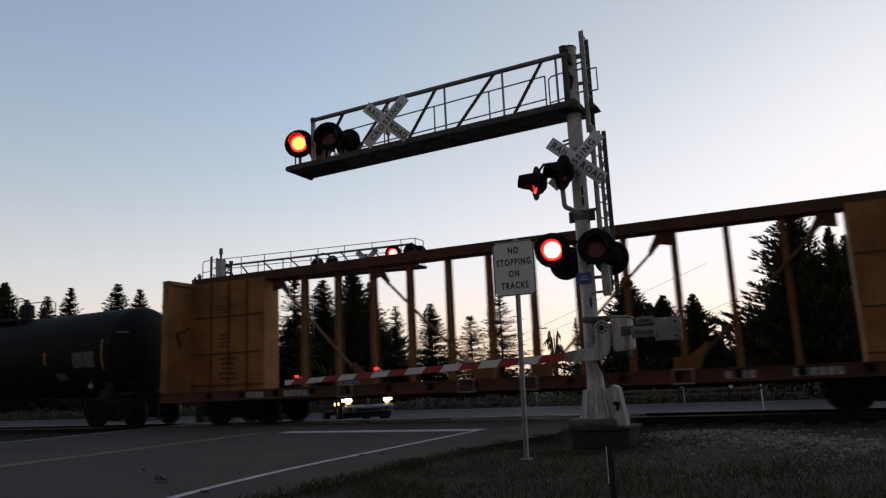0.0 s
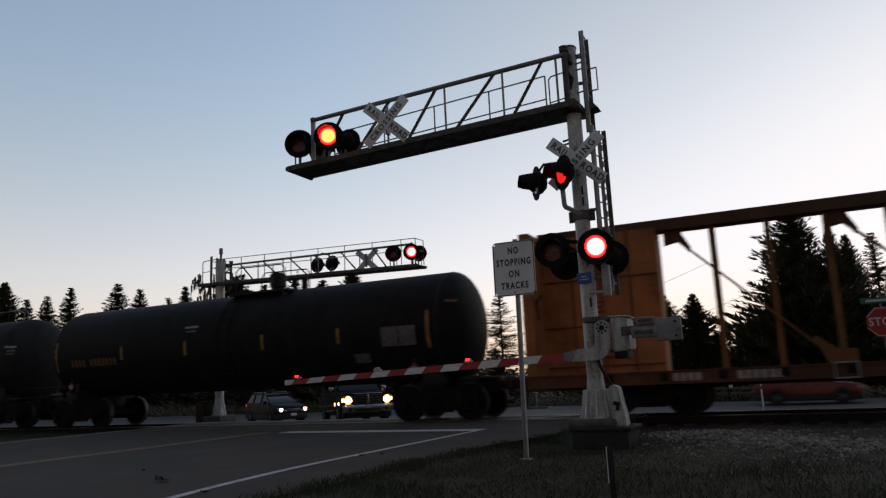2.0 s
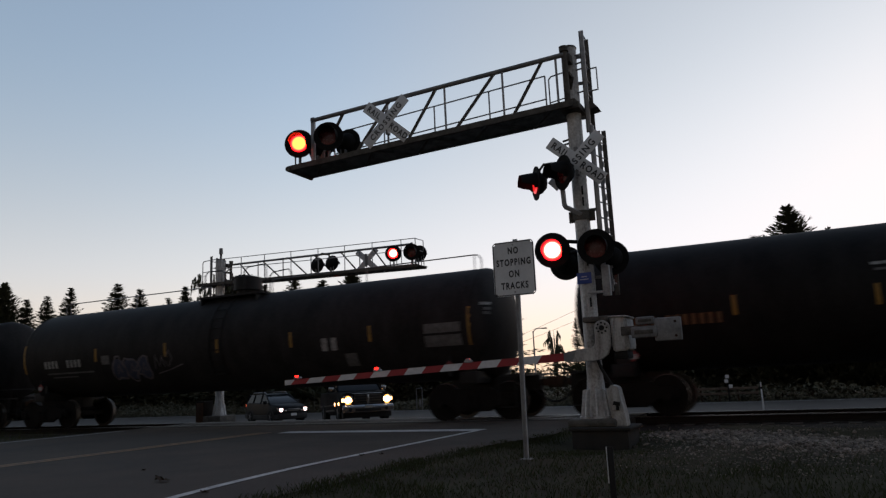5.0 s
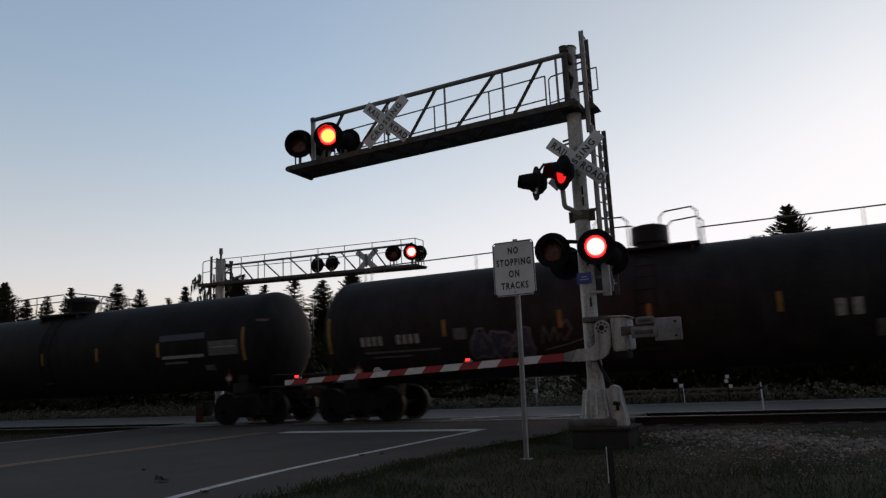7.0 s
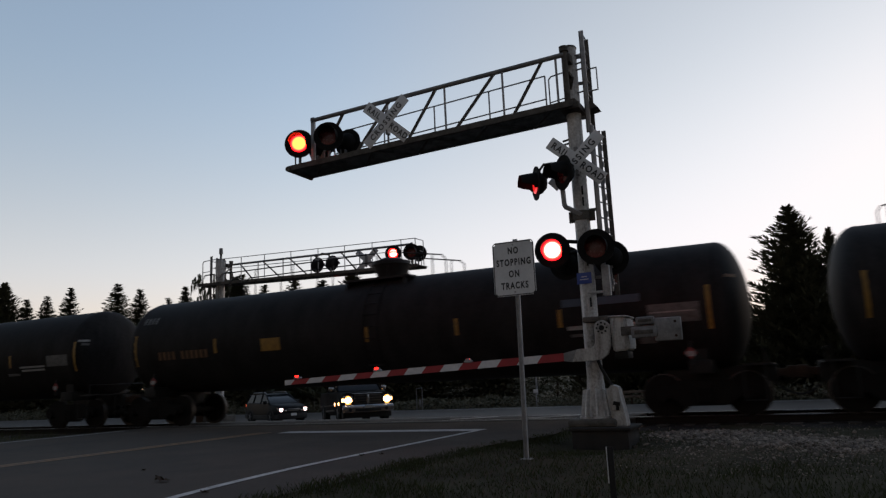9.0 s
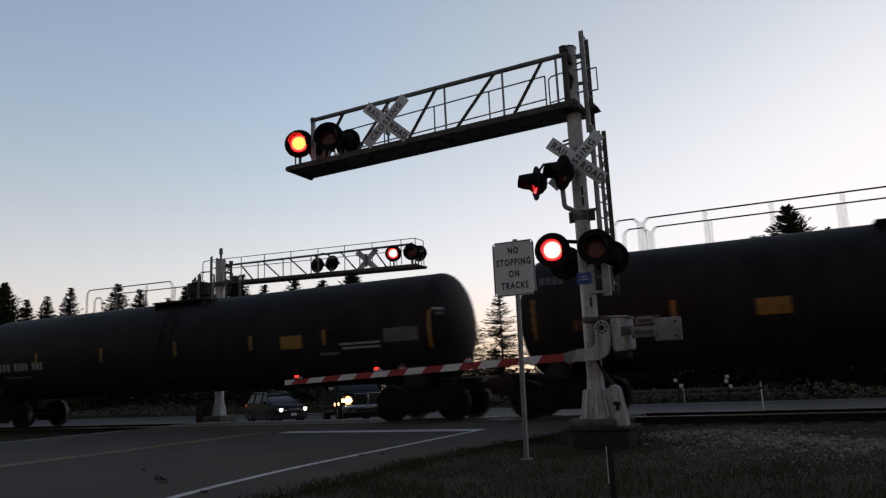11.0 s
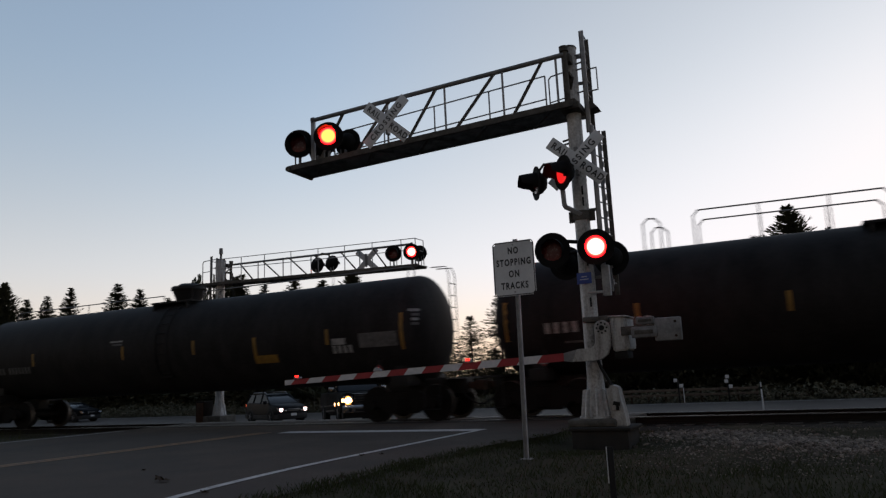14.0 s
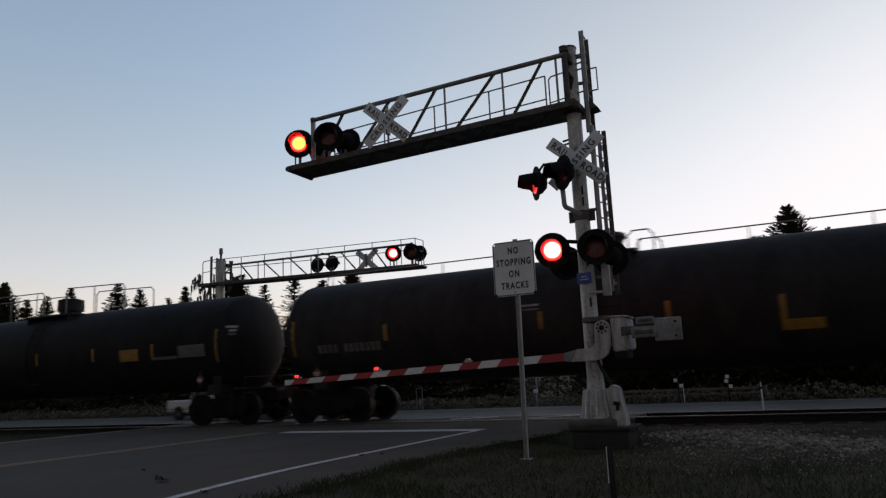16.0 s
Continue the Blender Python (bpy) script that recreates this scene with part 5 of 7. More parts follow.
def tank_car(x0, length, label, spec):
    c = thing("tank_car", label, "tank car", RAIL @ pose(x0, TRACK, 0), "freight cars of the train")
    CARS.append((c, x0))
    h = length / 2
    e = h - 0.72                      # outermost point of the heads
    depth = 0.62
    e0, e1 = e + spec.get("rear", 0.0), e + spec.get("front", 0.0)
    prof = [(depth * (1 - math.cos(a)), TANK_R * math.sin(a)) for a in [radians(4 + 86 * k / 10) for k in range(11)]]
    full = [(x - e0, r) for x, r in prof] + [(e1 - x, r) for x, r in reversed(prof)]
    bm = bmesh.new()
    lathe(bm, full, 48, Matrix.Translation((0, 0, TANK_Z)))
    part("tank", bm, TANK_BLACK, c, "dull black cylindrical tank with dished heads")
    for x in (-e0 + depth + 0.02, e1 - depth - 0.02):
        bm = bmesh.new()
        lathe(bm, [(x - 0.03, TANK_R), (x - 0.02, TANK_R + 0.006), (x + 0.02, TANK_R + 0.006), (x + 0.03, TANK_R)], 48, Matrix.Translation((0, 0, TANK_Z)))
        part("weld_band", bm, TANK_BLACK, c)
    for end in (-1, 1):
        bm = bmesh.new()
        box(bm, (end * (h - 1.6), 0, 0.86), (2.4, 0.42, 0.38), None, 0.02)
        box(bm, (end * (h - 1.9), 0, 1.05), (0.5, 2.4, 0.30), None, 0.03)
        box(bm, (end * (h - 1.9), -1.0, 1.30), (0.34, 0.10, 0.55))
        box(bm, (end * (h - 1.9), 1.0, 1.30), (0.34, 0.10, 0.55))
        part("stub_sill", bm, BLACK_PAINT, c, "black stub sill and saddle under the tank")
        bm = bmesh.new()
        box(bm, (end * (h - 0.75), 0, 1.06), (0.55, 2.7, 0.05))
        part("end_platform", bm, BLACK_PAINT, c, "narrow end platform")
        bm = bmesh.new()
        xa = end * (h - 0.62)
        pipe(bm, [(xa, -1.32, 1.08), (xa, -1.32, 1.38), (xa, 1.32, 1.38), (xa, 1.32, 1.08)], 0.014)
        pipe(bm, [(end * (h - 1.05), -1.38, 1.0), (end * (h - 1.05), -1.38, 0.32), (end * (h - 0.62), -1.38, 0.32), (end * (h - 0.62), -1.38, 1.05)], 0.018)
        part("grab_iron", bm, BLACK_PAINT, c, "bent tube grab irons and step")
        truck(c, end * (h - 1.9))
        coupler(c, end * h, end)
    # ladder and fittings at the middle
    bm = bmesh.new()
    box(bm, (0, -1.18, TANK_Z - 0.96), (0.50, 0.06, 0.05))
    ladder = part("ladder", bm, TANK_BLACK, c, "curved side ladder")
    for x in (-0.22, 0.22):
        bm = bmesh.new()
        pts = [(x, -1.50 * math.cos(a), TANK_Z + 1.52 * math.sin(a)) for a in [radians(-38 + 12 * k) for k in range(9)]]
        pipe(bm, pts, 0.018, 6)
        part("stile", bm, TANK_BLACK, ladder)
    for k in range(8):
        a = radians(-34 + 12 * k)
        bm = bmesh.new()
        rod(bm, (-0.22, -1.5 * math.cos(a), TANK_Z + 1.52 * math.sin(a)), (0.22, -1.5 * math.cos(a), TANK_Z + 1.52 * math.sin(a)), 0.012, None, 6)
        part("rung", bm, TANK_BLACK, ladder)
    top = TANK_Z + TANK_R
    mx = spec.get("dome", 0.0)
    bm = bmesh.new()
    if spec.get("flare"):
        rod(bm, (mx, 0, top - 0.06), (mx, 0, top + 0.42), 0.36, 0.54, 24)
        rod(bm, (mx, 0, top + 0.40), (mx, 0, top + 0.50), 0.58, 0.56, 24)
    else:
        dr = spec.get("dome_r", 0.45)
        rod(bm, (mx, 0, top - 0.06), (mx, 0, top + 0.20), dr * 0.8, None, 24)
        rod(bm, (mx, 0, top + 0.16), (mx, 0, top + 0.56), dr, dr * 0.96, 24)
    d = part("manway_dome", bm, BLACK_PAINT, c, "black manway dome on top")
    bm = bmesh.new()
    rod(bm, (mx, 0, top + 0.52), (mx, 0, top + 0.60), spec.get("dome_r", 0.45) * 0.92, spec.get("dome_r", 0.45) * 0.66, 20)
    rod(bm, (mx + 0.12, 0, top + 0.58), (mx + 0.12, 0, top + 0.66), 0.03, None, 8)
    part("lid", bm, BLACK_PAINT, d)
    for vx, vr, vh in spec.get("valves", ()):
        bm = bmesh.new()
        rod(bm, (vx, 0, top - 0.05), (vx, 0, top + vh), vr, vr * 0.95, 16)
        rod(bm, (vx, 0, top + vh - 0.04), (vx, 0, top + vh + 0.02), vr * 1.15, None, 16)
        part("valve", bm, BLACK_PAINT, c, "small valve housing on top")
    p0, p1 = spec.get("platform", (-1.25, 1.2))
    bm = bmesh.new()
    for y in (-0.62, 0.62):
        box(bm, ((p0 + p1) / 2, y, top - 0.06), (p1 - p0, 0.5, 0.06))
    for x in (p0 + 0.15, p1 - 0.15):
        for y in (-0.7, 0.7):
            box(bm, (x, y, top - 0.24), (0.06, 0.4, 0.34))
    part("platform", bm, BLACK_PAINT, c, "grating platform round the dome")
    pale = GALV_DARK if spec.get("pale_rail") else BLACK_PAINT
    for xa, xb, ha, hb, rails in spec.get("hoops", ()):
        for y in (-0.62, 0.62):
            bm = bmesh.new()
            r = 0.12
            foot = top - 0.10
            pipe(bm, [(xa, y, foot), (xa, y, top + ha - r), (xa + r, y, top + ha), (xb - r, y, top + hb), (xb, y, top + hb - r), (xb, y, foot)], 0.02, 6)
            if rails > 1:
                rod(bm, (xa, y, top + ha * 0.52), (xb, y, top + hb * 0.52), 0.016, None, 6)
            for k in range(1, int((xb - xa) / 1.4) + 1):
                x = xa + 1.4 * k
                if x < xb - 0.3:
                    rod(bm, (x, y, foot), (x, y, top + ha + (hb - ha) * (x - xa) / (xb - xa)), 0.017, None, 6)
            part("platform_rail", bm, pale, c, "bent tube guard rail on the tank top")
    if spec.get("long_rail"):
        zr, y = top + spec.get("rail_high", 0.36), -0.32
        for xa, xb in ((-e0 + 1.3, p0), (e1 - 0.9, p1)):
            bm = bmesh.new()
            end = 1 if xa > 0 else -1
            pipe(bm, [(xb, y, zr), (xa, y, zr), (xa + end * 0.12, y, zr - 0.02), (xa + end * 0.20, y, zr - 0.14), (xa + end * 0.20, y, top - 0.05)], 0.017)
            n = max(2, int(abs(xb - xa) / 2.4))
            for k in range(n + 1):
                x = xa + (xb - xa) * k / n
                rod(bm, (x, y, top - 0.06), (x, y, zr), 0.014, None, 6)
            part("top_rail", bm, GALV_DARK, c, "long thin hand rail along the tank top")
        if spec.get("end_ladder"):
            bm = bmesh.new()
            for y in (0.20, 0.60):
                pipe(bm, [(e1 - 0.45, y, zr), (e1 + 0.02, y, zr - 0.02), (e1 + 0.10, y, zr - 0.25), (e1 + 0.14, y, 1.1)], 0.016, 6)
            climb = part("end_ladder", bm, BLACK_PAINT, c, "dark steel ladder down the head of the tank")
            for k in range(8):
                bm = bmesh.new()
                rod(bm, (e1 + 0.13, 0.20, 1.35 + 0.33 * k), (e1 + 0.13, 0.60, 1.35 + 0.33 * k), 0.013, None, 6)
                part("rung", bm, BLACK_PAINT, climb)
    # lines of small stencilled text on the front head
    for mat, z, half in spec.get("head_text", ()):
        bm = bmesh.new()
        rows = []
        for q in range(6):
            a = radians(50 + (14 + 8 * half) * q / 5)
            xx, rr = e1 - depth * (1 - math.cos(a)) , TANK_R * math.sin(a)
            row = []
            for zz in (z - 0.035, z + 0.035):
                yy = -math.sqrt(max(0.01, rr * rr - (zz - TANK_Z) ** 2))
                row.append(bm.verts.new((xx + 0.010, yy - 0.008, zz)))
            rows.append(row)
        for p, q in zip(rows, rows[1:]):
            bm.faces.new((p[0], p[1], q[1], q[0]))
        part("head_text", bm, mat, c, "bar of small stencilled text on the tank head")
    # reflectors and markings on the near side
    stripes = [(-e0 + spec.get("rear_stripe", 0.68), 1.85, 2.80), (e1 - spec.get("front_stripe", 0.68), 1.85, 2.80)]
    stripes += [(x, 2.10, 2.52) for x in spec["stripes"]]
    for x, za, zb in stripes:
        bm = bmesh.new()
        skin(bm, x - 0.045, x + 0.045, za, zb)
        part("reflector", bm, STRIPE, c, "upright yellow reflector strip")
    for x, z, w, hh, key in spec["marks"]:
        bm = bmesh.new()
        mat = {"w": MARK, "g": MARK_DULL, "y": STRIPE, "r": MARK_RED, "b": BAND_BLUE, "k": MARK_DULL, "d": MARK_ORANGE}[key]
        if key in "wgd" and hh > 0.14 and w > 0.5:
            n = int(w / (hh * 0.72))
            for j in range(n):
                if j != 4:
                    skin(bm, x + w * j / n, x + w * (j + 0.58) / n, z, z + hh, 0.007)
                    part("marking", bm, mat, c)
                    bm = bmesh.new()
            bm.free()
            continue
        skin(bm, x, x + w, z, z + hh, 0.007)
        part("marking", bm, mat, c, {"w": "white stencilled bars", "g": "dull grey stencilled bars", "y": "yellow painted panel", "r": "red painted patch", "b": "blue grey painted band", "k": "dull grey panel", "d": "dull orange stencilled bars"}[key])
    if spec.get("graffiti"):
        rnd = random.Random(12)
        for cx, w in ((-4.05, 0.30), (-3.50, 0.30), (-2.98, 0.27)):
            loop = []
            for k in range(15):
                a = 2 * math.pi * k / 14
                wob = 1 + 0.22 * math.sin(3 * a + cx * 7) + 0.10 * math.sin(5 * a + cx * 3)
                loop.append((cx + w * wob * math.cos(a), 1.82 + 0.34 * wob * math.sin(a)))
            loop[-1] = loop[0]
            bm = bmesh.new()
            rows = []
            for k in range(9):
                z = 1.50 + 0.08 * k
                hw = w * math.sqrt(max(0.05, 1 - ((z - 1.82) / 0.36) ** 2))
                rows.append((bm.verts.new(on_tank(cx - hw, z, 0.005)), bm.verts.new(on_tank(cx + hw, z, 0.005))))
            for p, q in zip(rows, rows[1:]):
                bm.faces.new((p[0], p[1], q[1], q[0]))
            part("graffiti", bm, GRAFFITI, c, "dull violet sprayed letter")
            bm = bmesh.new()
            spray(bm, loop, 0.055)
            part("graffiti", bm, GRAFFITI_EDGE, c, "pink sprayed outline")
            bm = bmesh.new()
            spray(bm, [(cx - 0.10, 1.68), (cx + rnd.uniform(-0.02, 0.10), 1.98), (cx + 0.12, 1.72), (cx, 1.80)], 0.04)
            part("graffiti", bm, GRAFFITI_EDGE, c, "pink sprayed stroke")
        for pts in ([(-2.5, 1.75), (-2.42, 2.2), (-2.3, 1.8), (-2.15, 2.15), (-2.1, 1.8)], [(-2.0, 2.1), (-1.85, 2.3), (-1.75, 2.05), (-1.95, 1.8), (-2.05, 2.0)], [(-2.45, 1.62), (-1.9, 1.72), (-1.35, 1.86)]):
            bm = bmesh.new()
            spray(bm, pts, 0.03)
            part("graffiti", bm, GRAFFITI_EDGE, c, "thin pink sprayed stroke")
    for x in (e1 - 1.25, -e0 + 1.5):
        bm = bmesh.new()
        s = 0.135
        prism(bm, [(x, 1.36 - s), (x + s, 1.36), (x, 1.36 + s), (x - s, 1.36)], -1.48, -1.465)
        pl = part("placard", bm, MARK_RED, c, "diamond hazard placard")
        bm = bmesh.new()
        box(bm, (x, -1.484, 1.34), (0.17, 0.004, 0.11))
        part("number_bar", bm, MARK, pl)
        bm = bmesh.new()
        box(bm, (x, -1.40, 1.36), (0.06, 0.14, 0.5))
        part("placard_bracket", bm, BLACK_PAINT, c)
    return c


centerbeam(-6.36)
FRONT = [-18.04]     # where the next car begins


def couple(length, label, spec):
    """Put a tank car behind the last one."""
    tank_car(FRONT[0] - length / 2, length, label, spec)
    FRONT[0] -= length


couple(17.03, "dull black tank car with a short guard rail round its dome", {"front": -0.24, "front_stripe": 0.86, "dome": 0.9, "dome_r": 0.26, "platform": (-0.2, 1.9), "valves": ((1.9, 0.10, 0.34), (-0.32, 0.18, 0.14)), "hoops": ((-0.22, 1.63, 0.78, 0.74, 1),), "stripes": (-4.1, -1.45, 1.45, 4.0), "head_text": ((MARK_ORANGE, 3.02, 1),), "marks": (
    (-6.4, 1.97, 2.1, 0.23, "d"), (5.34, 1.95, 0.48, 0.50, "k"), (5.86, 1.95, 0.48, 0.50, "k"), (4.42, 1.57, 0.46, 0.24, "k"), (-1.5, 2.90, 0.5, 0.06, "w"), (-1.45, 2.78, 0.4, 0.05, "k"))})
couple(19.65, "dull black tank car with violet graffiti on its side", {"front": -0.32, "rear": -0.09, "rear_stripe": 0.58, "long_rail": True, "hoops": ((-1.2, -0.4, 0.80, 0.78, 1), (0.36, 1.2, 0.78, 0.82, 1)), "graffiti": True, "stripes": (-5.0, -2.0, 0.05, 2.7, 5.25), "head_text": ((MARK, 2.86, 1), (MARK_DULL, 2.73, 0), (MARK_DULL, 2.62, 0)), "marks": (
    (-7.45, 1.98, 0.70, 0.24, "w"), (-6.38, 1.98, 0.72, 0.24, "w"), (-7.4, 1.78, 2.2, 0.05, "g"), (-7.2, 1.66, 1.2, 0.04, "g"), (-4.75, 2.0, 0.34, 0.28, "k"), (3.72, 1.94, 0.60, 0.34, "w"), (4.40, 1.50, 0.36, 0.34, "k"), (6.85, 2.20, 1.02, 0.24, "k"), (6.85, 1.86, 1.02, 0.28, "k"))})
couple(20.05, "black tank car with a yellow panel and a flared dome", {"front": -0.08, "rear": -0.11, "front_stripe": 0.78, "flare": True, "dome": -0.1, "platform": (-1.2, 0.9), "hoops": ((-6.6, -6.0, 0.70, 0.70, 1), (-5.9, -0.2, 0.68, 0.68, 1), (0.1, 1.9, 0.68, 0.42, 1)), "stripes": (-5.3, -0.12, 2.48, 5.14), "head_text": ((MARK_ORANGE, 2.98, 1),), "marks": (
    (-7.55, 2.0, 2.0, 0.24, "d"), (-3.62, 2.06, 0.66, 0.35, "y"), (5.30, 2.02, 1.65, 0.09, "w"), (5.36, 1.86, 0.9, 0.07, "k"), (5.2, 2.56, 1.8, 0.18, "b"), (6.9, 1.62, 0.36, 0.16, "k"), (7.15, 2.04, 1.10, 0.42, "k"), (7.2, 2.26, 0.95, 0.03, "w"), (-8.35, 3.14, 0.62, 0.20, "g"))})
couple(20.5, "dull black tank car with a yellow panel on its side", {"front": -0.08, "rear": 0.07, "front_stripe": 0.46, "rear_stripe": 0.60, "platform": (-1.2, 1.1), "hoops": ((-5.70, -5.30, 0.66, 0.64, 1), (-4.55, -0.6, 0.71, 0.66, 1), (0.5, 1.1, 0.82, 0.80, 1)), "pale_rail": True, "stripes": (-5.87, -2.77, 0.39, 3.28, 5.79), "head_text": ((MARK, 2.84, 1), (MARK_DULL, 2.72, 0)), "marks": (
    (-8.05, 1.98, 0.88, 0.25, "w"), (-7.02, 1.98, 1.5, 0.25, "w"), (-7.6, 1.74, 1.3, 0.05, "g"), (4.34, 2.06, 0.72, 0.36, "y"), (6.27, 2.06, 1.25, 0.06, "w"), (6.35, 1.95, 1.15, 0.06, "w"), (5.6, 1.82, 0.6, 0.08, "k"), (7.65, 2.06, 1.0, 0.36, "k"))})
couple(19.95, "black tank car with pale panels and a long hand rail", {"front": -0.34, "rear": 0.25, "front_stripe": 0.57, "end_ladder": True, "rail_high": 0.25, "long_rail": True, "flare": True, "dome": -0.32, "platform": (-1.1, 0.6), "hoops": ((0.4, 1.0, 0.42, 0.42, 1),), "stripes": (-5.87, -1.65, 1.28, 6.05), "head_text": ((MARK, 2.86, 1), (MARK_DULL, 2.74, 0), (MARK, 2.62, 0), (MARK_DULL, 2.50, 0)), "marks": (
    (-8.0, 1.88, 2.0, 0.22, "g"), (-2.2, 2.66, 0.52, 0.05, "w"), (-2.1, 2.56, 0.42, 0.05, "g"), (3.52, 1.84, 0.11, 0.62, "y"), (3.52, 1.72, 0.80, 0.22, "y"), (6.20, 2.08, 0.42, 0.17, "w"), (6.20, 1.86, 0.85, 0.20, "w"), (7.05, 1.96, 1.15, 0.38, "k"), (7.1, 2.10, 0.9, 0.03, "g"))})
couple(19.5, "dull black tank car with a yellow patch on its side", {"front": -0.20, "platform": (-1.2, 1.2), "hoops": ((-5.2, -0.6, 0.9, 0.84, 1), (0.55, 3.4, 0.88, 0.8, 1)), "pale_rail": True, "stripes": (-5.5, -2.6, 0.3, 3.0, 5.6), "head_text": ((MARK, 2.86, 1), (MARK, 2.75, 0), (MARK_DULL, 2.64, 0)), "marks": (
    (-8.0, 1.95, 1.9, 0.20, "w"), (4.2, 2.04, 0.80, 0.36, "y"), (5.55, 2.02, 1.05, 0.09, "k"), (6.65, 2.04, 1.05, 0.36, "k"))})


# ---- vehicles (each points along +x of its pose, its right side at -y) ----
def road_wheel(parent, x, y, r):
    side = -1 if y < 0 else 1
    bm = bmesh.new()
    lathe(bm, [(-0.12, r * 0.62), (-0.13, r * 0.9), (-0.10, r), (0.10, r), (0.13, r * 0.9), (0.12, r * 0.62)], 24, Matrix.Rotation(radians(90), 4, "Z"))
    w = part("wheel", bm, TYRE, parent, "black tyre", pose(x, y, r))
    bm = bmesh.new()
    rod(bm, (0, side * 0.02, 0), (0, side * 0.10, 0), r * 0.62, None, 20)
    for k in range(5):
        a = k * 2 * math.pi / 5
        beam(bm, (0, side * 0.105, 0), (r * 0.58 * math.cos(a), side * 0.105, r * 0.58 * math.sin(a)), 0.03, 0.06, (0, 1, 0))
    part("rim", bm, GALV_DARK, w, "alloy rim")


def shell(bm, sections):
    """Body from cross sections along x: (x, half width low, half width high, z low, z high)."""
    rings = []
    for x, wl, wh, zl, zh in sections:
        zm = zl + (zh - zl) * 0.55
        pts = [(-wl * 0.94, zl), (wl * 0.94, zl), (wl, zl + 0.06), (wl, zm), (wh, zh - 0.04), (wh * 0.93, zh), (-wh * 0.93, zh), (-wh, zh - 0.04), (-wl, zm), (-wl, zl + 0.06)]
        rings.append([bm.verts.new((x, y, z)) for y, z in pts])
    for p, q in zip(rings, rings[1:]):
        for i in range(10):
            j = (i + 1) % 10
            bm.faces.new((p[i], p[j], q[j], q[i]))
    bm.faces.new(rings[0][::-1])
    bm.faces.new(rings[-1])


def cabin(bm, x0, x1, x2, x3, w0, w1, z0, z1):
    """Glass house: base from x0 to x3, roof from x1 to x2."""
    b = [(x0, -w0, z0), (x3, -w0, z0), (x3, w0, z0), (x0, w0, z0)]
    t = [(x1, -w1, z1), (x2, -w1, z1), (x2, w1, z1), (x1, w1, z1)]
    vb = [bm.verts.new(v) for v in b]
    vt = [bm.verts.new(v) for v in t]
    for i in range(4):
        j = (i + 1) % 4
        bm.faces.new((vb[i], vb[j], vt[j], vt[i]))
    bm.faces.new(vt)
    bm.faces.new(vb[::-1])


def mirror(parent, x, y, z, mat):
    bm = bmesh.new()
    box(bm, (x, y, z), (0.10, 0.22, 0.17), None, 0.03)
    part("mirror", bm, mat, parent)


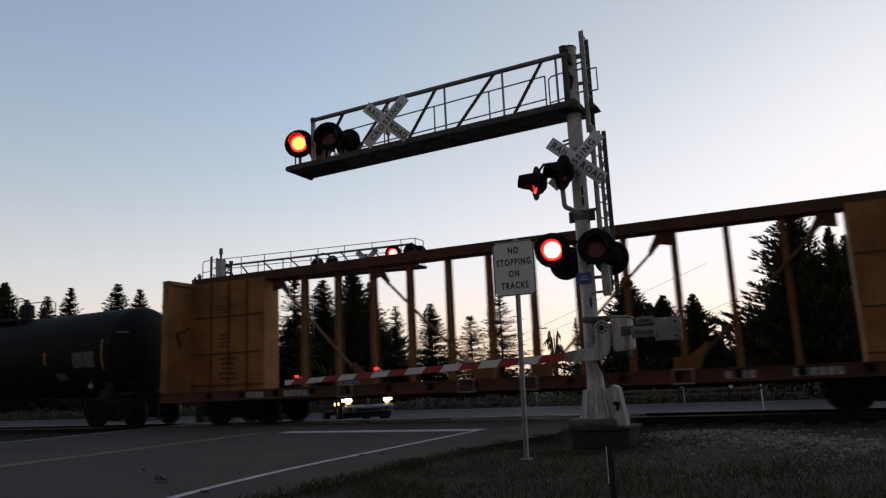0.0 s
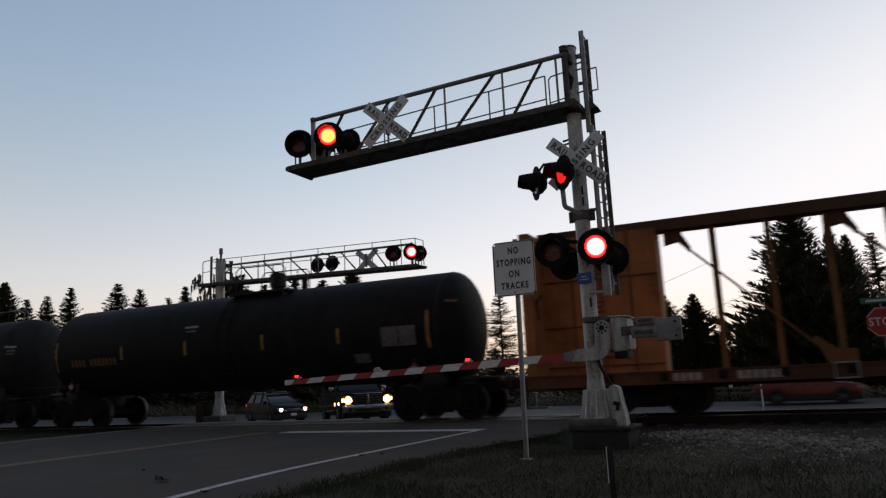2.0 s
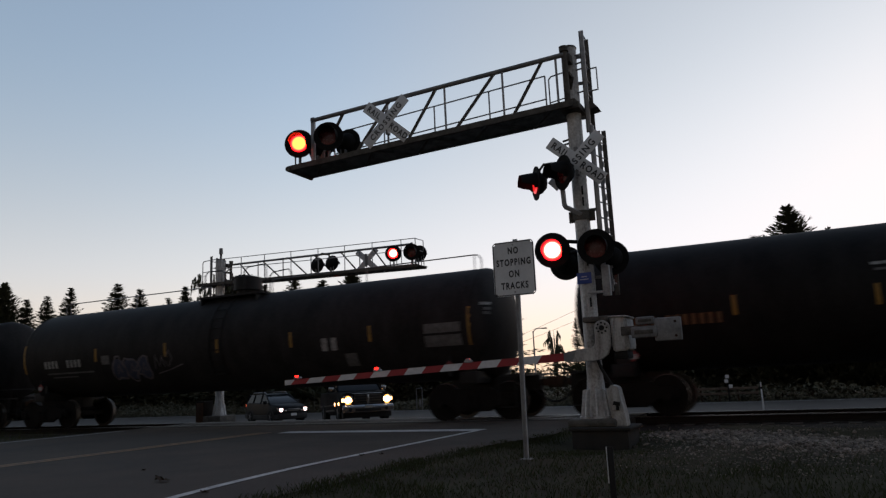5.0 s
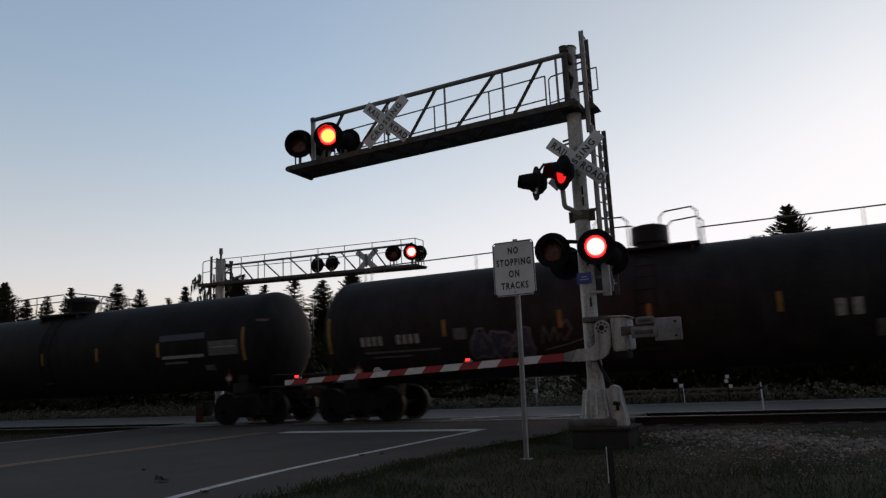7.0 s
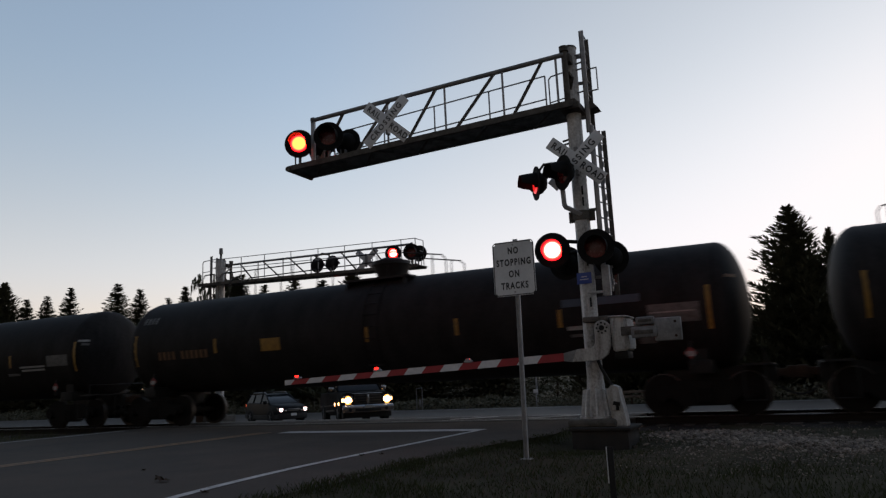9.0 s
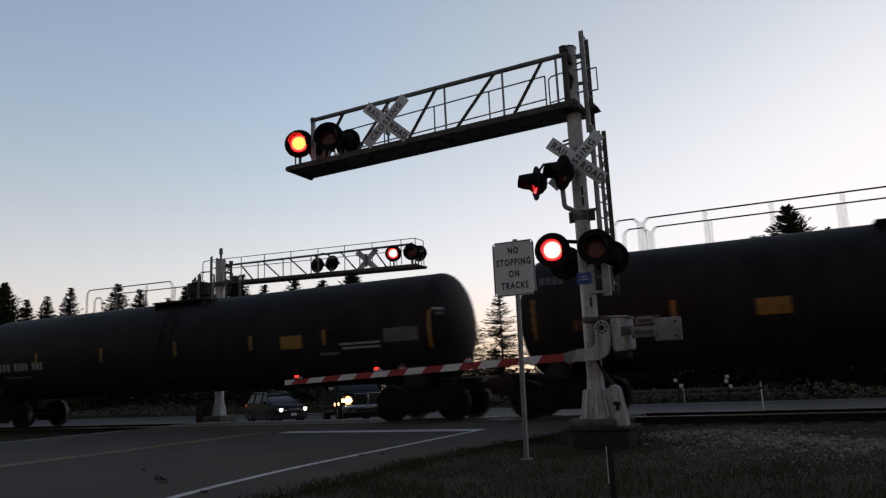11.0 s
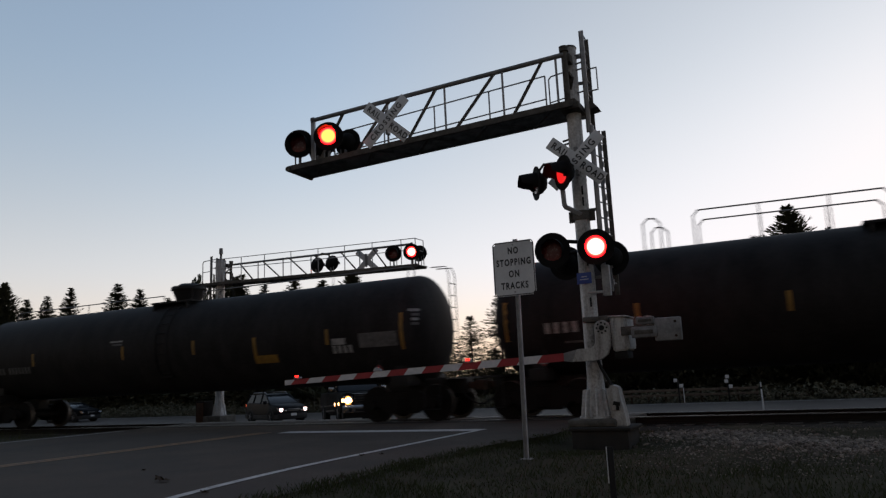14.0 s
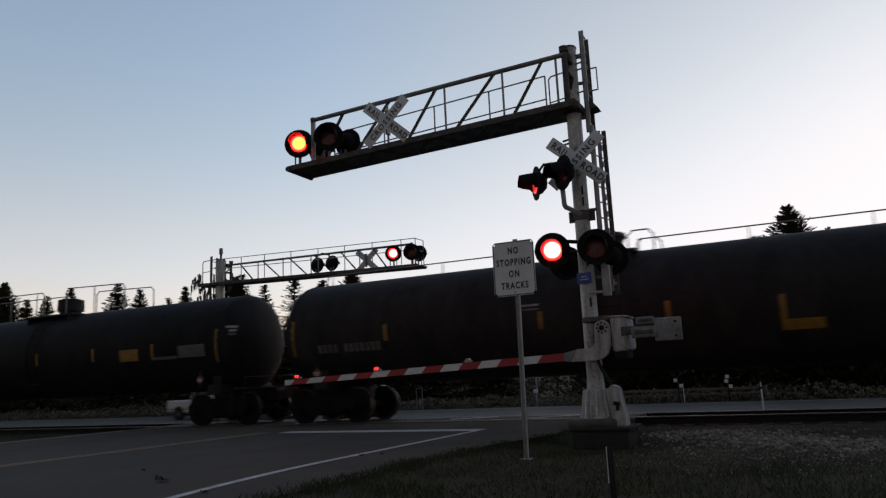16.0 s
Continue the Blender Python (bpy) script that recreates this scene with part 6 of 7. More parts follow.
def pickup(label, at, paint, front_lit=True, group=""):
    v = thing("pickup_truck", label, "pickup truck", at, group)
    bm = bmesh.new()
    shell(bm, [(2.86, 0.92, 0.80, 0.46, 1.05), (2.78, 0.98, 0.86, 0.38, 1.13), (2.2, 1.0, 0.90, 0.34, 1.20), (1.15, 1.0, 0.95, 0.32, 1.24), (-0.75, 1.0, 0.97, 0.34, 1.30), (-0.80, 1.0, 0.97, 0.42, 1.32), (-2.85, 1.0, 0.97, 0.55, 1.32), (-2.90, 0.97, 0.94, 0.60, 1.28)])
    part("body", bm, paint, v, "dark pickup body and bed")
    bm = bmesh.new()
    cabin(bm, -0.85, -0.62, 0.55, 1.35, 0.92, 0.74, 1.26, 1.88)
    part("glasshouse", bm, WINDOW, v, "dark windows")
    bm = bmesh.new()
    box(bm, (-0.03, 0, 1.89), (1.25, 1.50, 0.05), None, 0.02)
    for y in (-1, 1):
        beam(bm, (1.35, y * 0.91, 1.27), (0.55, y * 0.74, 1.88), 0.06, 0.06)
        beam(bm, (-0.85, y * 0.91, 1.27), (-0.62, y * 0.74, 1.88), 0.10, 0.08)
        beam(bm, (0.22, y * 0.925, 1.27), (0.16, y * 0.755, 1.88), 0.05, 0.07)
    part("roof", bm, paint, v, "roof and pillars")
    bm = bmesh.new()
    box(bm, (2.88, 0, 0.87), (0.06, 1.08, 0.38), None, 0.02)
    g = part("grille", bm, BLACK_PAINT, v, "dark grille with chrome bars")
    bm = bmesh.new()
    box(bm, (2.925, 0, 0.87), (0.03, 0.10, 0.36), None, 0.006)
    part("bar", bm, CHROME, g)
    for z in (0.72, 0.82, 0.92, 1.02):
        bm = bmesh.new()
        box(bm, (2.92, 0, z), (0.03, 1.06, 0.018), None, 0.006)
        part("bar", bm, SHADOW_STEEL, g)
    bm = bmesh.new()
    box(bm, (2.62, 0, 0.35), (0.36, 1.94, 0.36), None, 0.05)
    box(bm, (0.0, 0, 0.42), (5.0, 1.5, 0.22), None, 0.04)
    part("underbody", bm, BLACK_PAINT, v, "dark air dam and underbody")
    bm = bmesh.new()
    box(bm, (2.84, 0, 1.09), (0.10, 1.20, 0.035), None, 0.012)
    part("hood_edge", bm, CHROME, v, "bright trim along the front of the hood")
    bm = bmesh.new()
    prism(bm, [(2.86, 0.36), (2.98, 0.38), (3.02, 0.46), (3.02, 0.60), (2.96, 0.66), (2.86, 0.66)], -1.01, 1.01)
    bmesh.ops.bevel(bm, geom=bm.edges[:], offset=0.02, segments=2, affect="EDGES")
    b = part("bumper", bm, CHROME, v, "chrome front bumper")
    bm = bmesh.new()
    box(bm, (3.025, 0, 0.47), (0.02, 1.02, 0.10), None, 0.01)
    part("air_intake", bm, BLACK_PAINT, b, "dark air intake in the bumper")
    for y in (-1, 1):
        bm = bmesh.new()
        rod(bm, (3.0, y * 0.72, 0.49), (3.03, y * 0.72, 0.49), 0.06, None, 14)
        part("fog_lamp", bm, BLACK_PAINT, b)
    bm = bmesh.new()
    box(bm, (3.035, 0, 0.58), (0.01, 0.32, 0.11))
    part("plate_bar", bm, MARK, b, "pale number plate bar")
    for y in (-1, 1):
        bm = bmesh.new()
        box(bm, (2.82, y * 0.78, 0.86), (0.14, 0.36, 0.30), None, 0.04)
        h = part("headlamp", bm, CHROME, v)
        bm = bmesh.new()
        bmesh.ops.create_uvsphere(bm, u_segments=14, v_segments=8, radius=0.098, matrix=Matrix.Translation((2.895, y * 0.78, 0.85)) @ Matrix.Diagonal((0.25, 1.45, 1, 1)))
        part("bulb", bm, HEADLIGHT if front_lit else CHROME, h, "lit warm headlight" if front_lit else "unlit headlight")
        if front_lit:
            # Disc added behind the bulb; its glow stands for the halo.
            bm = bmesh.new()
            rod(bm, (2.872, y * 0.78, 0.85), (2.895, y * 0.78, 0.85), 0.170, 0.15, 20)
            part("reflector", bm, HALO, h, "glowing amber disc added for the headlight's halo")
            # Glowing spots added to imitate orange glints along the body sides.
            for x in (2.05, 1.15):
                bm = bmesh.new()
                bmesh.ops.create_uvsphere(bm, u_segments=10, v_segments=6, radius=0.075, matrix=Matrix.Translation((x, y * 1.01, 0.74)) @ Matrix.Diagonal((1.3, 0.3, 0.8, 1)))
                part("side_glint", bm, AMBER, v, "glowing amber spot added for a glint on the side")
        bm = bmesh.new()
        box(bm, (2.76, y * 0.965, 0.86), (0.22, 0.05, 0.13), None, 0.012)
        part("marker", bm, AMBER if front_lit else MARK_DULL, h, "amber corner light")
        mirror(v, 0.98, y * 1.10, 1.36, CHROME)
        for x in (1.82, -1.80):
            road_wheel(v, x, y * 0.895, 0.40)
            # Dark disc painted in for the shade inside the wheel well.
            bm = bmesh.new()
            rod(bm, (x, y * 0.80, 0.44), (x, y * 1.006, 0.44), 0.49, None, 24)
            part("wheel_well_disc", bm, TYRE, v, "dark disc in place of the shaded wheel well")
        bm = bmesh.new()
        box(bm, (0.0, y * 1.01, 0.50), (2.2, 0.04, 0.07), None, 0.01)
        box(bm, (0.0, y * 1.005, 0.72), (5.2, 0.015, 0.04))
        part("side_trim", bm, SHADOW_STEEL, v, "dull side trim")
        for x in (0.05, 0.95):
            bm = bmesh.new()
            box(bm, (x - 0.5, y * 1.0, 1.05), (0.18, 0.03, 0.035), None, 0.008)
            part("door_handle", bm, CHROME, v)
    bm = bmesh.new()
    box(bm, (-0.02, 0, 1.93), (0.10, 0.9, 0.03), None, 0.008)
    part("cab_lights", bm, AMBER if front_lit else BLACK_PAINT, v, "row of cab roof lights")
    return v


def wagon(name, label, at, paint, lit=None, roof=1.62, rails=True, group=""):
    v = thing(name, label, "car", at, group)
    bm = bmesh.new()
    shell(bm, [(2.30, 0.62, 0.56, 0.42, 0.74), (2.20, 0.80, 0.72, 0.40, 0.84), (1.95, 0.87, 0.79, 0.40, 0.92), (1.55, 0.90, 0.83, 0.40, 0.98), (0.95, 0.905, 0.86, 0.40, 1.05), (-0.4, 0.91, 0.87, 0.40, 1.09), (-1.7, 0.90, 0.86, 0.42, 1.11), (-2.14, 0.88, 0.82, 0.46, 1.08), (-2.30, 0.78, 0.74, 0.50, 0.96)])
    part("body", bm, paint, v, "glossy car body")
    bm = bmesh.new()
    shell(bm, [(2.33, 0.64, 0.62, 0.24, 0.50), (2.22, 0.83, 0.82, 0.20, 0.50), (1.6, 0.915, 0.915, 0.18, 0.46), (-1.7, 0.915, 0.915, 0.18, 0.46), (-2.2, 0.88, 0.86, 0.24, 0.52), (-2.34, 0.78, 0.76, 0.30, 0.52)])
    part("cladding", bm, CLADDING, v, "dark plastic bumpers and sills")
    bm = bmesh.new()
    cabin(bm, -2.16, -1.86, 0.22, 1.14, 0.84, 0.66, 1.04, roof)
    part("glasshouse", bm, WINDOW, v, "dark windows")
    bm = bmesh.new()
    prism(bm, [(0.34, roof - 0.02), (0.10, roof + 0.03), (-0.7, roof + 0.055), (-1.6, roof + 0.03), (-2.0, roof - 0.03), (-1.7, roof - 0.04)], -0.66, 0.66)
    bmesh.ops.bevel(bm, geom=bm.edges[:], offset=0.02, segments=2, affect="EDGES")
    for y in (-1, 1):
        beam(bm, (1.14, y * 0.83, 1.04), (0.24, y * 0.66, roof), 0.05, 0.05)
        beam(bm, (-0.05, y * 0.845, 1.05), (-0.12, y * 0.665, roof), 0.04, 0.07)
        beam(bm, (-1.10, y * 0.845, 1.06), (-1.15, y * 0.665, roof), 0.04, 0.07)
        beam(bm, (-2.14, y * 0.83, 1.06), (-1.86, y * 0.66, roof), 0.06, 0.14)
    part("roof", bm, paint, v, "roof and pillars")
    bm = bmesh.new()
    box(bm, (2.29, 0, 0.68), (0.05, 0.84, 0.15), None, 0.03)
    g = part("grille", bm, CLADDING, v, "dark grille")
    for z in (0.65, 0.72):
        bm = bmesh.new()
        box(bm, (2.32, 0, z), (0.02, 0.74, 0.018), None, 0.005)
        part("bar", bm, CHROME, g)
    bm = bmesh.new()
    box(bm, (2.345, 0, 0.44), (0.01, 0.32, 0.13))
    part("plate_bar", bm, SIGN_WHITE, v, "pale number plate bar")
    for y in (-1, 1):
        bm = bmesh.new()
        prism(bm, [(2.27, 0.62), (2.30, 0.70), (2.16, 0.78), (1.98, 0.80), (2.02, 0.68)], y * 0.66 - 0.15, y * 0.66 + 0.15)
        h = part("headlamp", bm, CHROME, v)
        if lit:
            bm = bmesh.new()
            bmesh.ops.create_uvsphere(bm, u_segments=12, v_segments=8, radius=0.095, matrix=Matrix.Translation((2.27, y * 0.68, 0.69)) @ Matrix.Diagonal((0.35, 1.3, 1, 1)))
            part("bulb", bm, lit, h, "lit headlight")
            bm = bmesh.new()
            box(bm, (2.30, y * 0.46, 0.645), (0.03, 0.20, 0.06), None, 0.012)
            part("marker", bm, CHROME, h, "clear corner lens")
        bm = bmesh.new()
        rod(bm, (2.20, y * 0.66, 0.40), (2.26, y * 0.66, 0.40), 0.06, None, 12)
        part("fog_lamp", bm, GALV, v, "round fog lamp")
        bm = bmesh.new()
        box(bm, (-2.24, y * 0.74, 0.88), (0.10, 0.12, 0.24), None, 0.02)
        part("tail_lamp", bm, TAIL if lit else MARK_RED, v, "red tail lamp")
        mirror(v, 0.80, y * 0.97, 1.10, paint)
        for x in (1.38, -1.36):
            road_wheel(v, x, y * 0.81, 0.345)
            # The wheel well's shade, again put in as a dark disc.
            bm = bmesh.new()
            rod(bm, (x, y * 0.70, 0.38), (x, y * 0.918, 0.38), 0.41, None, 24)
            part("wheel_well_disc", bm, CLADDING, v, "dark disc in place of the shaded wheel well")
        for x in (0.42, -0.62):
            bm = bmesh.new()
            box(bm, (x, y * 0.905, 0.90), (0.18, 0.03, 0.03), None, 0.008)
            part("door_handle", bm, paint, v)
        if rails:
            bm = bmesh.new()
            pipe(bm, [(0.15, y * 0.6, roof + 0.02), (0.0, y * 0.6, roof + 0.11), (-1.6, y * 0.6, roof + 0.11), (-1.75, y * 0.6, roof + 0.0)], 0.024)
            part("roof_rail", bm, GALV, v, "silver roof rail")
    if rails:
        for x in (-0.2, -1.3):
            bm = bmesh.new()
            box(bm, (x, 0, roof + 0.14), (0.07, 1.36, 0.035), None, 0.01)
            part("roof_bar", bm, CLADDING, v, "dark cross bar on the roof rails")
    return v


def on_road(x, y, dx, dy, back):
    """Pose of a vehicle whose front middle stands at x, y and points along dx, dy."""
    a = math.atan2(dy, dx)
    cx, cy = x - back * math.cos(a), y - back * math.sin(a)
    zf, zr = road_z(cy + 1.6 * math.sin(a)) + 0.006, road_z(cy - 1.6 * math.sin(a)) + 0.006
    return pose(cx, cy, (zf + zr) / 2) @ pose(0, 0, 0, 0, 0, math.degrees(a)) @ pose(0, 0, 0, 0, math.degrees(math.atan2(zr - zf, 3.2)), 0)


pickup("charcoal pickup truck with lit headlights waiting at the crossing", on_road(-15.5, 24.6, 0.70, -0.714, 2.95), CAR_GREY, True, "waiting vehicles")
wagon("estate_car", "dark grey wagon with roof bars and lit headlights waiting", on_road(-24.5, 31.5, 0.891, -0.454, 2.30), CAR_SILVER, HEADLIGHT_DIM, 1.52, True, "waiting vehicles")
red_car = wagon("hatchback_car", "red hatchback driving along the far road", pose(0, 36.5, road_z(36.5) + 0.006), CAR_RED, None, 1.45, False)
blue_car = wagon("sedan_car", "dark blue car driving along the far road", pose(-150, 36.5, road_z(36.5) + 0.006), CAR_DARK, None, 1.42, False)
white_truck = pickup("white pickup truck driving along the far road", pose(-340, 36.5, road_z(36.5) + 0.006), CAR_WHITE, False)


# ---- trees ----
def tri_mesh(name, tris, material):
    """Loose triangles given as triples of points."""
    me = bpy.data.meshes.new(name)
    me.from_pydata([p for t in tris for p in t], [], [(3 * k, 3 * k + 1, 3 * k + 2) for k in range(len(tris))])
    me.materials.append(material)
    return me


def conifer_mesh(seed, aspect, n, kind):
    """Crown one metre high, aspect wide: a few long boughs over a denser heart, each a spine with side sprays and a fringe of twigs."""
    rnd = random.Random(seed)
    tris = []
    airy, wide = kind == "airy", kind == "wide"
    tiers = {"airy": 19, "full": 24, "slim": 26, "wide": 0}[kind]
    lobes = [rnd.uniform(0, 6.28) for _ in range(4)]
    for k in range(n):
        f = 0.03 + 0.96 * rnd.random() ** 0.95 if k % 9 else 0.66 + 0.33 * rnd.random()
        if tiers:
            f = min(0.985, max(0.03, round(f * tiers) / tiers + rnd.uniform(-0.028, 0.028)))
        a = rnd.uniform(0, 6.283)
        long = k % 3 == 0 or f > 0.82
        ragged = 1 + 0.16 * math.sin(2 * a + 9 * f + lobes[0]) + 0.14 * math.sin(3 * a - 17 * f + lobes[1])
        cone = (1 - f) ** 0.62 if f < 0.5 else 1.3 * (1 - f) ** 1.15 + 0.0001
        reach = 0.5 * aspect * cone * ragged * (rnd.uniform(0.75, 1.15) if long else rnd.uniform(0.40, 0.85)) + 0.006
        if f < 0.10:
            reach *= 0.35 + 6.5 * f
        ca, sa = math.cos(a), math.sin(a)
        sag = rnd.uniform(0.05, 0.35) if wide else rnd.uniform(0.15, 0.50)
        lift = rnd.uniform(0.25, 0.60) + (0.25 if wide else 0.15) * f

        def along(t):
            return Vector((reach * t * ca, reach * t * sa, f - sag * reach * t + lift * reach * t * t))
        side = Vector((-sa, ca, 0.4)) * 0.004
        tris.append((along(0) - side, along(0) + side, along(1)))
        m = 7 if wide else 6
        for j in range(m + 1):
            t = min(1.0, (j + 0.5 + rnd.uniform(-0.3, 0.3)) / m)
            c = along(t)
            spray = reach * (0.36 - 0.22 * t) * rnd.uniform(0.7, 1.25) + 0.006
            spine = Vector((ca, sa, lift * t - sag * 0.5)) * spray * (0.17 if airy else 0.22)
            for q in (-1, 1):
                b = a + q * rnd.uniform(0.45, 1.05)
                up = rnd.uniform(0.2, 1.0) if wide else rnd.uniform(-0.35, 0.25)
                tris.append((c - spine, c + spine, c + Vector((math.cos(b), math.sin(b), up)) * spray))
            hang = rnd.uniform(0.4, 1.0) if wide else -rnd.uniform(0.20, 0.55)
            tris.append((c - spine * 1.2, c + spine * 1.2, c + Vector((0.35 * ca + rnd.uniform(-0.2, 0.2), 0.35 * sa + rnd.uniform(-0.2, 0.2), hang)) * spray))
        end = along(1)
        for q in range(3 if wide else 1):
            d = Vector((ca + rnd.uniform(-0.5, 0.5), sa + rnd.uniform(-0.5, 0.5), rnd.uniform(0.5, 1.3) if wide else rnd.uniform(0.1, 0.5)))
            tris.append((end - side * 1.5, end + side * 1.5, end + d * (0.10 * reach + 0.010)))
    for q in range(10):
        b = rnd.uniform(0, 6.28)
        tris.append(((0.005, 0, 0.93), (-0.005, 0, 0.93), (0.008 * math.cos(b), 0.008 * math.sin(b), 0.97 + 0.004 * q)))
    return tri_mesh("crown", tris, NEEDLE)


def weeping_mesh(seed):
    """Crown one metre high of a small broad-leaved tree: arching limbs hung with drooping leaf strands."""
    rnd = random.Random(seed)
    tris = []
    for k in range(26):
        a, reach, high = rnd.uniform(0, 6.283), rnd.uniform(0.08, 0.34), rnd.uniform(0.72, 1.0)
        for j in range(14):
            t = (j + rnd.random()) / 14
            c = Vector((reach * t * math.cos(a), reach * t * math.sin(a), 0.30 + (high - 0.30) * math.sin(min(1.0, t * 1.35) * math.pi / 2) - 0.16 * max(0.0, t - 0.6)))
            for q in range(5):
                b = rnd.uniform(0, 6.283)
                tip = c + Vector((0.022 * math.cos(b), 0.022 * math.sin(b), -rnd.uniform(0.03, 0.10)))
                w = Vector((-math.sin(b), math.cos(b), 0)) * rnd.uniform(0.006, 0.013)
                tris.append((c - w, c + w, tip))
    return tri_mesh("crown", tris, NEEDLE)


def build_trees():
    variants = {}
    for key, (w, n) in {"wide": (0.62, 900), "full": (0.42, 680), "slim": (0.28, 480), "airy": (0.34, 360)}.items():
        variants[key] = [(conifer_mesh(11 + 7 * j + len(key), w, n, key), w) for j in range(3)]
    variants["weep"] = [(weeping_mesh(3 + j), 0.7) for j in range(3)]
    bm = bmesh.new()
    rod(bm, (0, 0, 0), (0, 0, 0.97), 0.018, 0.002, 8)
    rnd = random.Random(5)
    for k in range(16):
        z = 0.10 + 0.052 * k
        a = rnd.uniform(0, 6.28)
        r = 0.13 * (1 - z)
        rod(bm, (0, 0, z), (r * math.cos(a), r * math.sin(a), z + 0.02), 0.004, 0.0015, 5)
    trunk = mesh_of("trunk", bm, BARK)
    names = {"wide": "broad dark conifer silhouetted against the evening sky", "full": "dense dark conifer at the far roadside", "slim": "slim dark spruce in the distance", "airy": "sparse dark fir with open branches", "weep": "small dark tree with drooping leafy branches"}
    count = [0]

    def plant(key, rows):
        """Trees of one kind: x, y, height of the top, width."""
        for x, y, top, wide in rows:
            i = count[0]
            count[0] += 1
            h = top - GROUND_FAR
            t = thing("broadleaf_tree" if key == "weep" else "conifer_tree", names[key], "tree", pose(x, y, GROUND_FAR, 0, 0, (i * 77) % 360), "trees beyond the far road")
            part("trunk", trunk, None, t, "straight dark trunk", Matrix.Diagonal((h * 0.9, h * 0.9, h, 1)))
            crown, w = variants[key][i % 3]
            spread = 2.15 * wide / w * (1.2 if x < -30 else 1)
            part("crown", crown, None, t, "crown of hanging dark leaves" if key == "weep" else "crown of ragged dark needles", Matrix.Diagonal((spread, spread, h, 1)))
    plant("wide", ((-79.78, 50.8, 14.11, 4.75), (-33.22, 50.8, 10.49, 4.07), (-10.51, 50.8, 7.55, 4.29), (-9.38, 52.0, 5.74, 3.39), (-8.36, 52.0, 6.20, 3.62), (-6.21, 50.8, 5.97, 3.16), (-4.97, 52.0, 3.15, 2.03), (0.17, 50.8, 11.17, 5.08), (0.56, 52.0, 8.46, 6.55), (-1.47, 52.0, 5.07, 3.39), (2.32, 50.8, 9.42, 2.60), (3.16, 50.8, 8.80, 2.71), (6.78, 53.1, 7.89, 4.97), (9.60, 56.5, 9.47, 5.20), (-3.39, 53.1, 3.48, 2.49), (-11.98, 54.2, 3.94, 2.49)))
    plant("full", ((-82.49, 50.8, 13.09, 3.39), (-77.52, 52.0, 12.19, 3.39), (-72.32, 50.8, 11.96, 3.28), (-68.59, 50.8, 12.52, 3.16), (-61.47, 50.8, 12.24, 3.84), (-58.31, 50.8, 11.39, 3.16), (-52.21, 50.8, 11.06, 2.60), (-48.36, 53.1, 11.85, 3.84), (-36.27, 50.8, 10.04, 3.84), (-32.32, 52.0, 9.59, 2.71), (-35.03, 53.1, 7.78, 3.39), (-25.99, 50.8, 7.10, 3.50), (-42.26, 53.7, 7.10, 3.16), (-39.10, 54.2, 7.33, 3.84), (-36.16, 54.2, 7.33, 3.84), (-33.45, 54.2, 7.33, 3.62), (-31.30, 54.2, 5.74, 2.71), (-37.74, 53.1, 7.78, 3.39), (-40.91, 53.1, 8.00, 2.71), (-22.15, 54.2, 3.48, 2.49)))
    plant("airy", ((-55.71, 52.0, 10.38, 2.71), (-53.45, 52.0, 10.49, 2.49), (-39.32, 50.8, 10.72, 3.62), (-29.15, 50.8, 7.21, 2.71), (-22.60, 50.8, 5.86, 3.05), (-20.11, 50.8, 7.21, 3.62), (-14.35, 50.8, 5.07, 1.02), (5.31, 58.8, 10.04, 3.39)))
    plant("weep", ((-49.83, 52.0, 12.52, 1.92), (-48.82, 53.1, 12.19, 1.69), (-16.05, 50.8, 4.39, 0.96)))
    plant("slim", ((-47.01, 52.0, 11.62, 2.26), (-45.20, 50.8, 11.51, 2.71), (-42.60, 50.8, 10.26, 2.49)))


def build_wires():
    """Overhead cables beyond the trees, each with a slight sag."""
    for a, b, sag in (((-34.0, 60, 0.9), (-6.0, 60, 9.2), 0.5), ((-32.0, 60, 1.6), (-12.0, 60, 8.2), 0.3), ((-14.0, 60, 3.0), (4.0, 60, 9.4), 0.3)):
        a, b = Vector(a), Vector(b)
        bm = bmesh.new()
        pipe(bm, [a.lerp(b, k / 16) - Vector((0, 0, 4 * sag * (k / 16) * (1 - k / 16))) for k in range(17)], 0.012, 5)
        tagged(new("overhead_cable", mesh_of("overhead_cable", bm, BLACK_PAINT)), "thin dark overhead cable against the sky", "cable", "overhead cables")


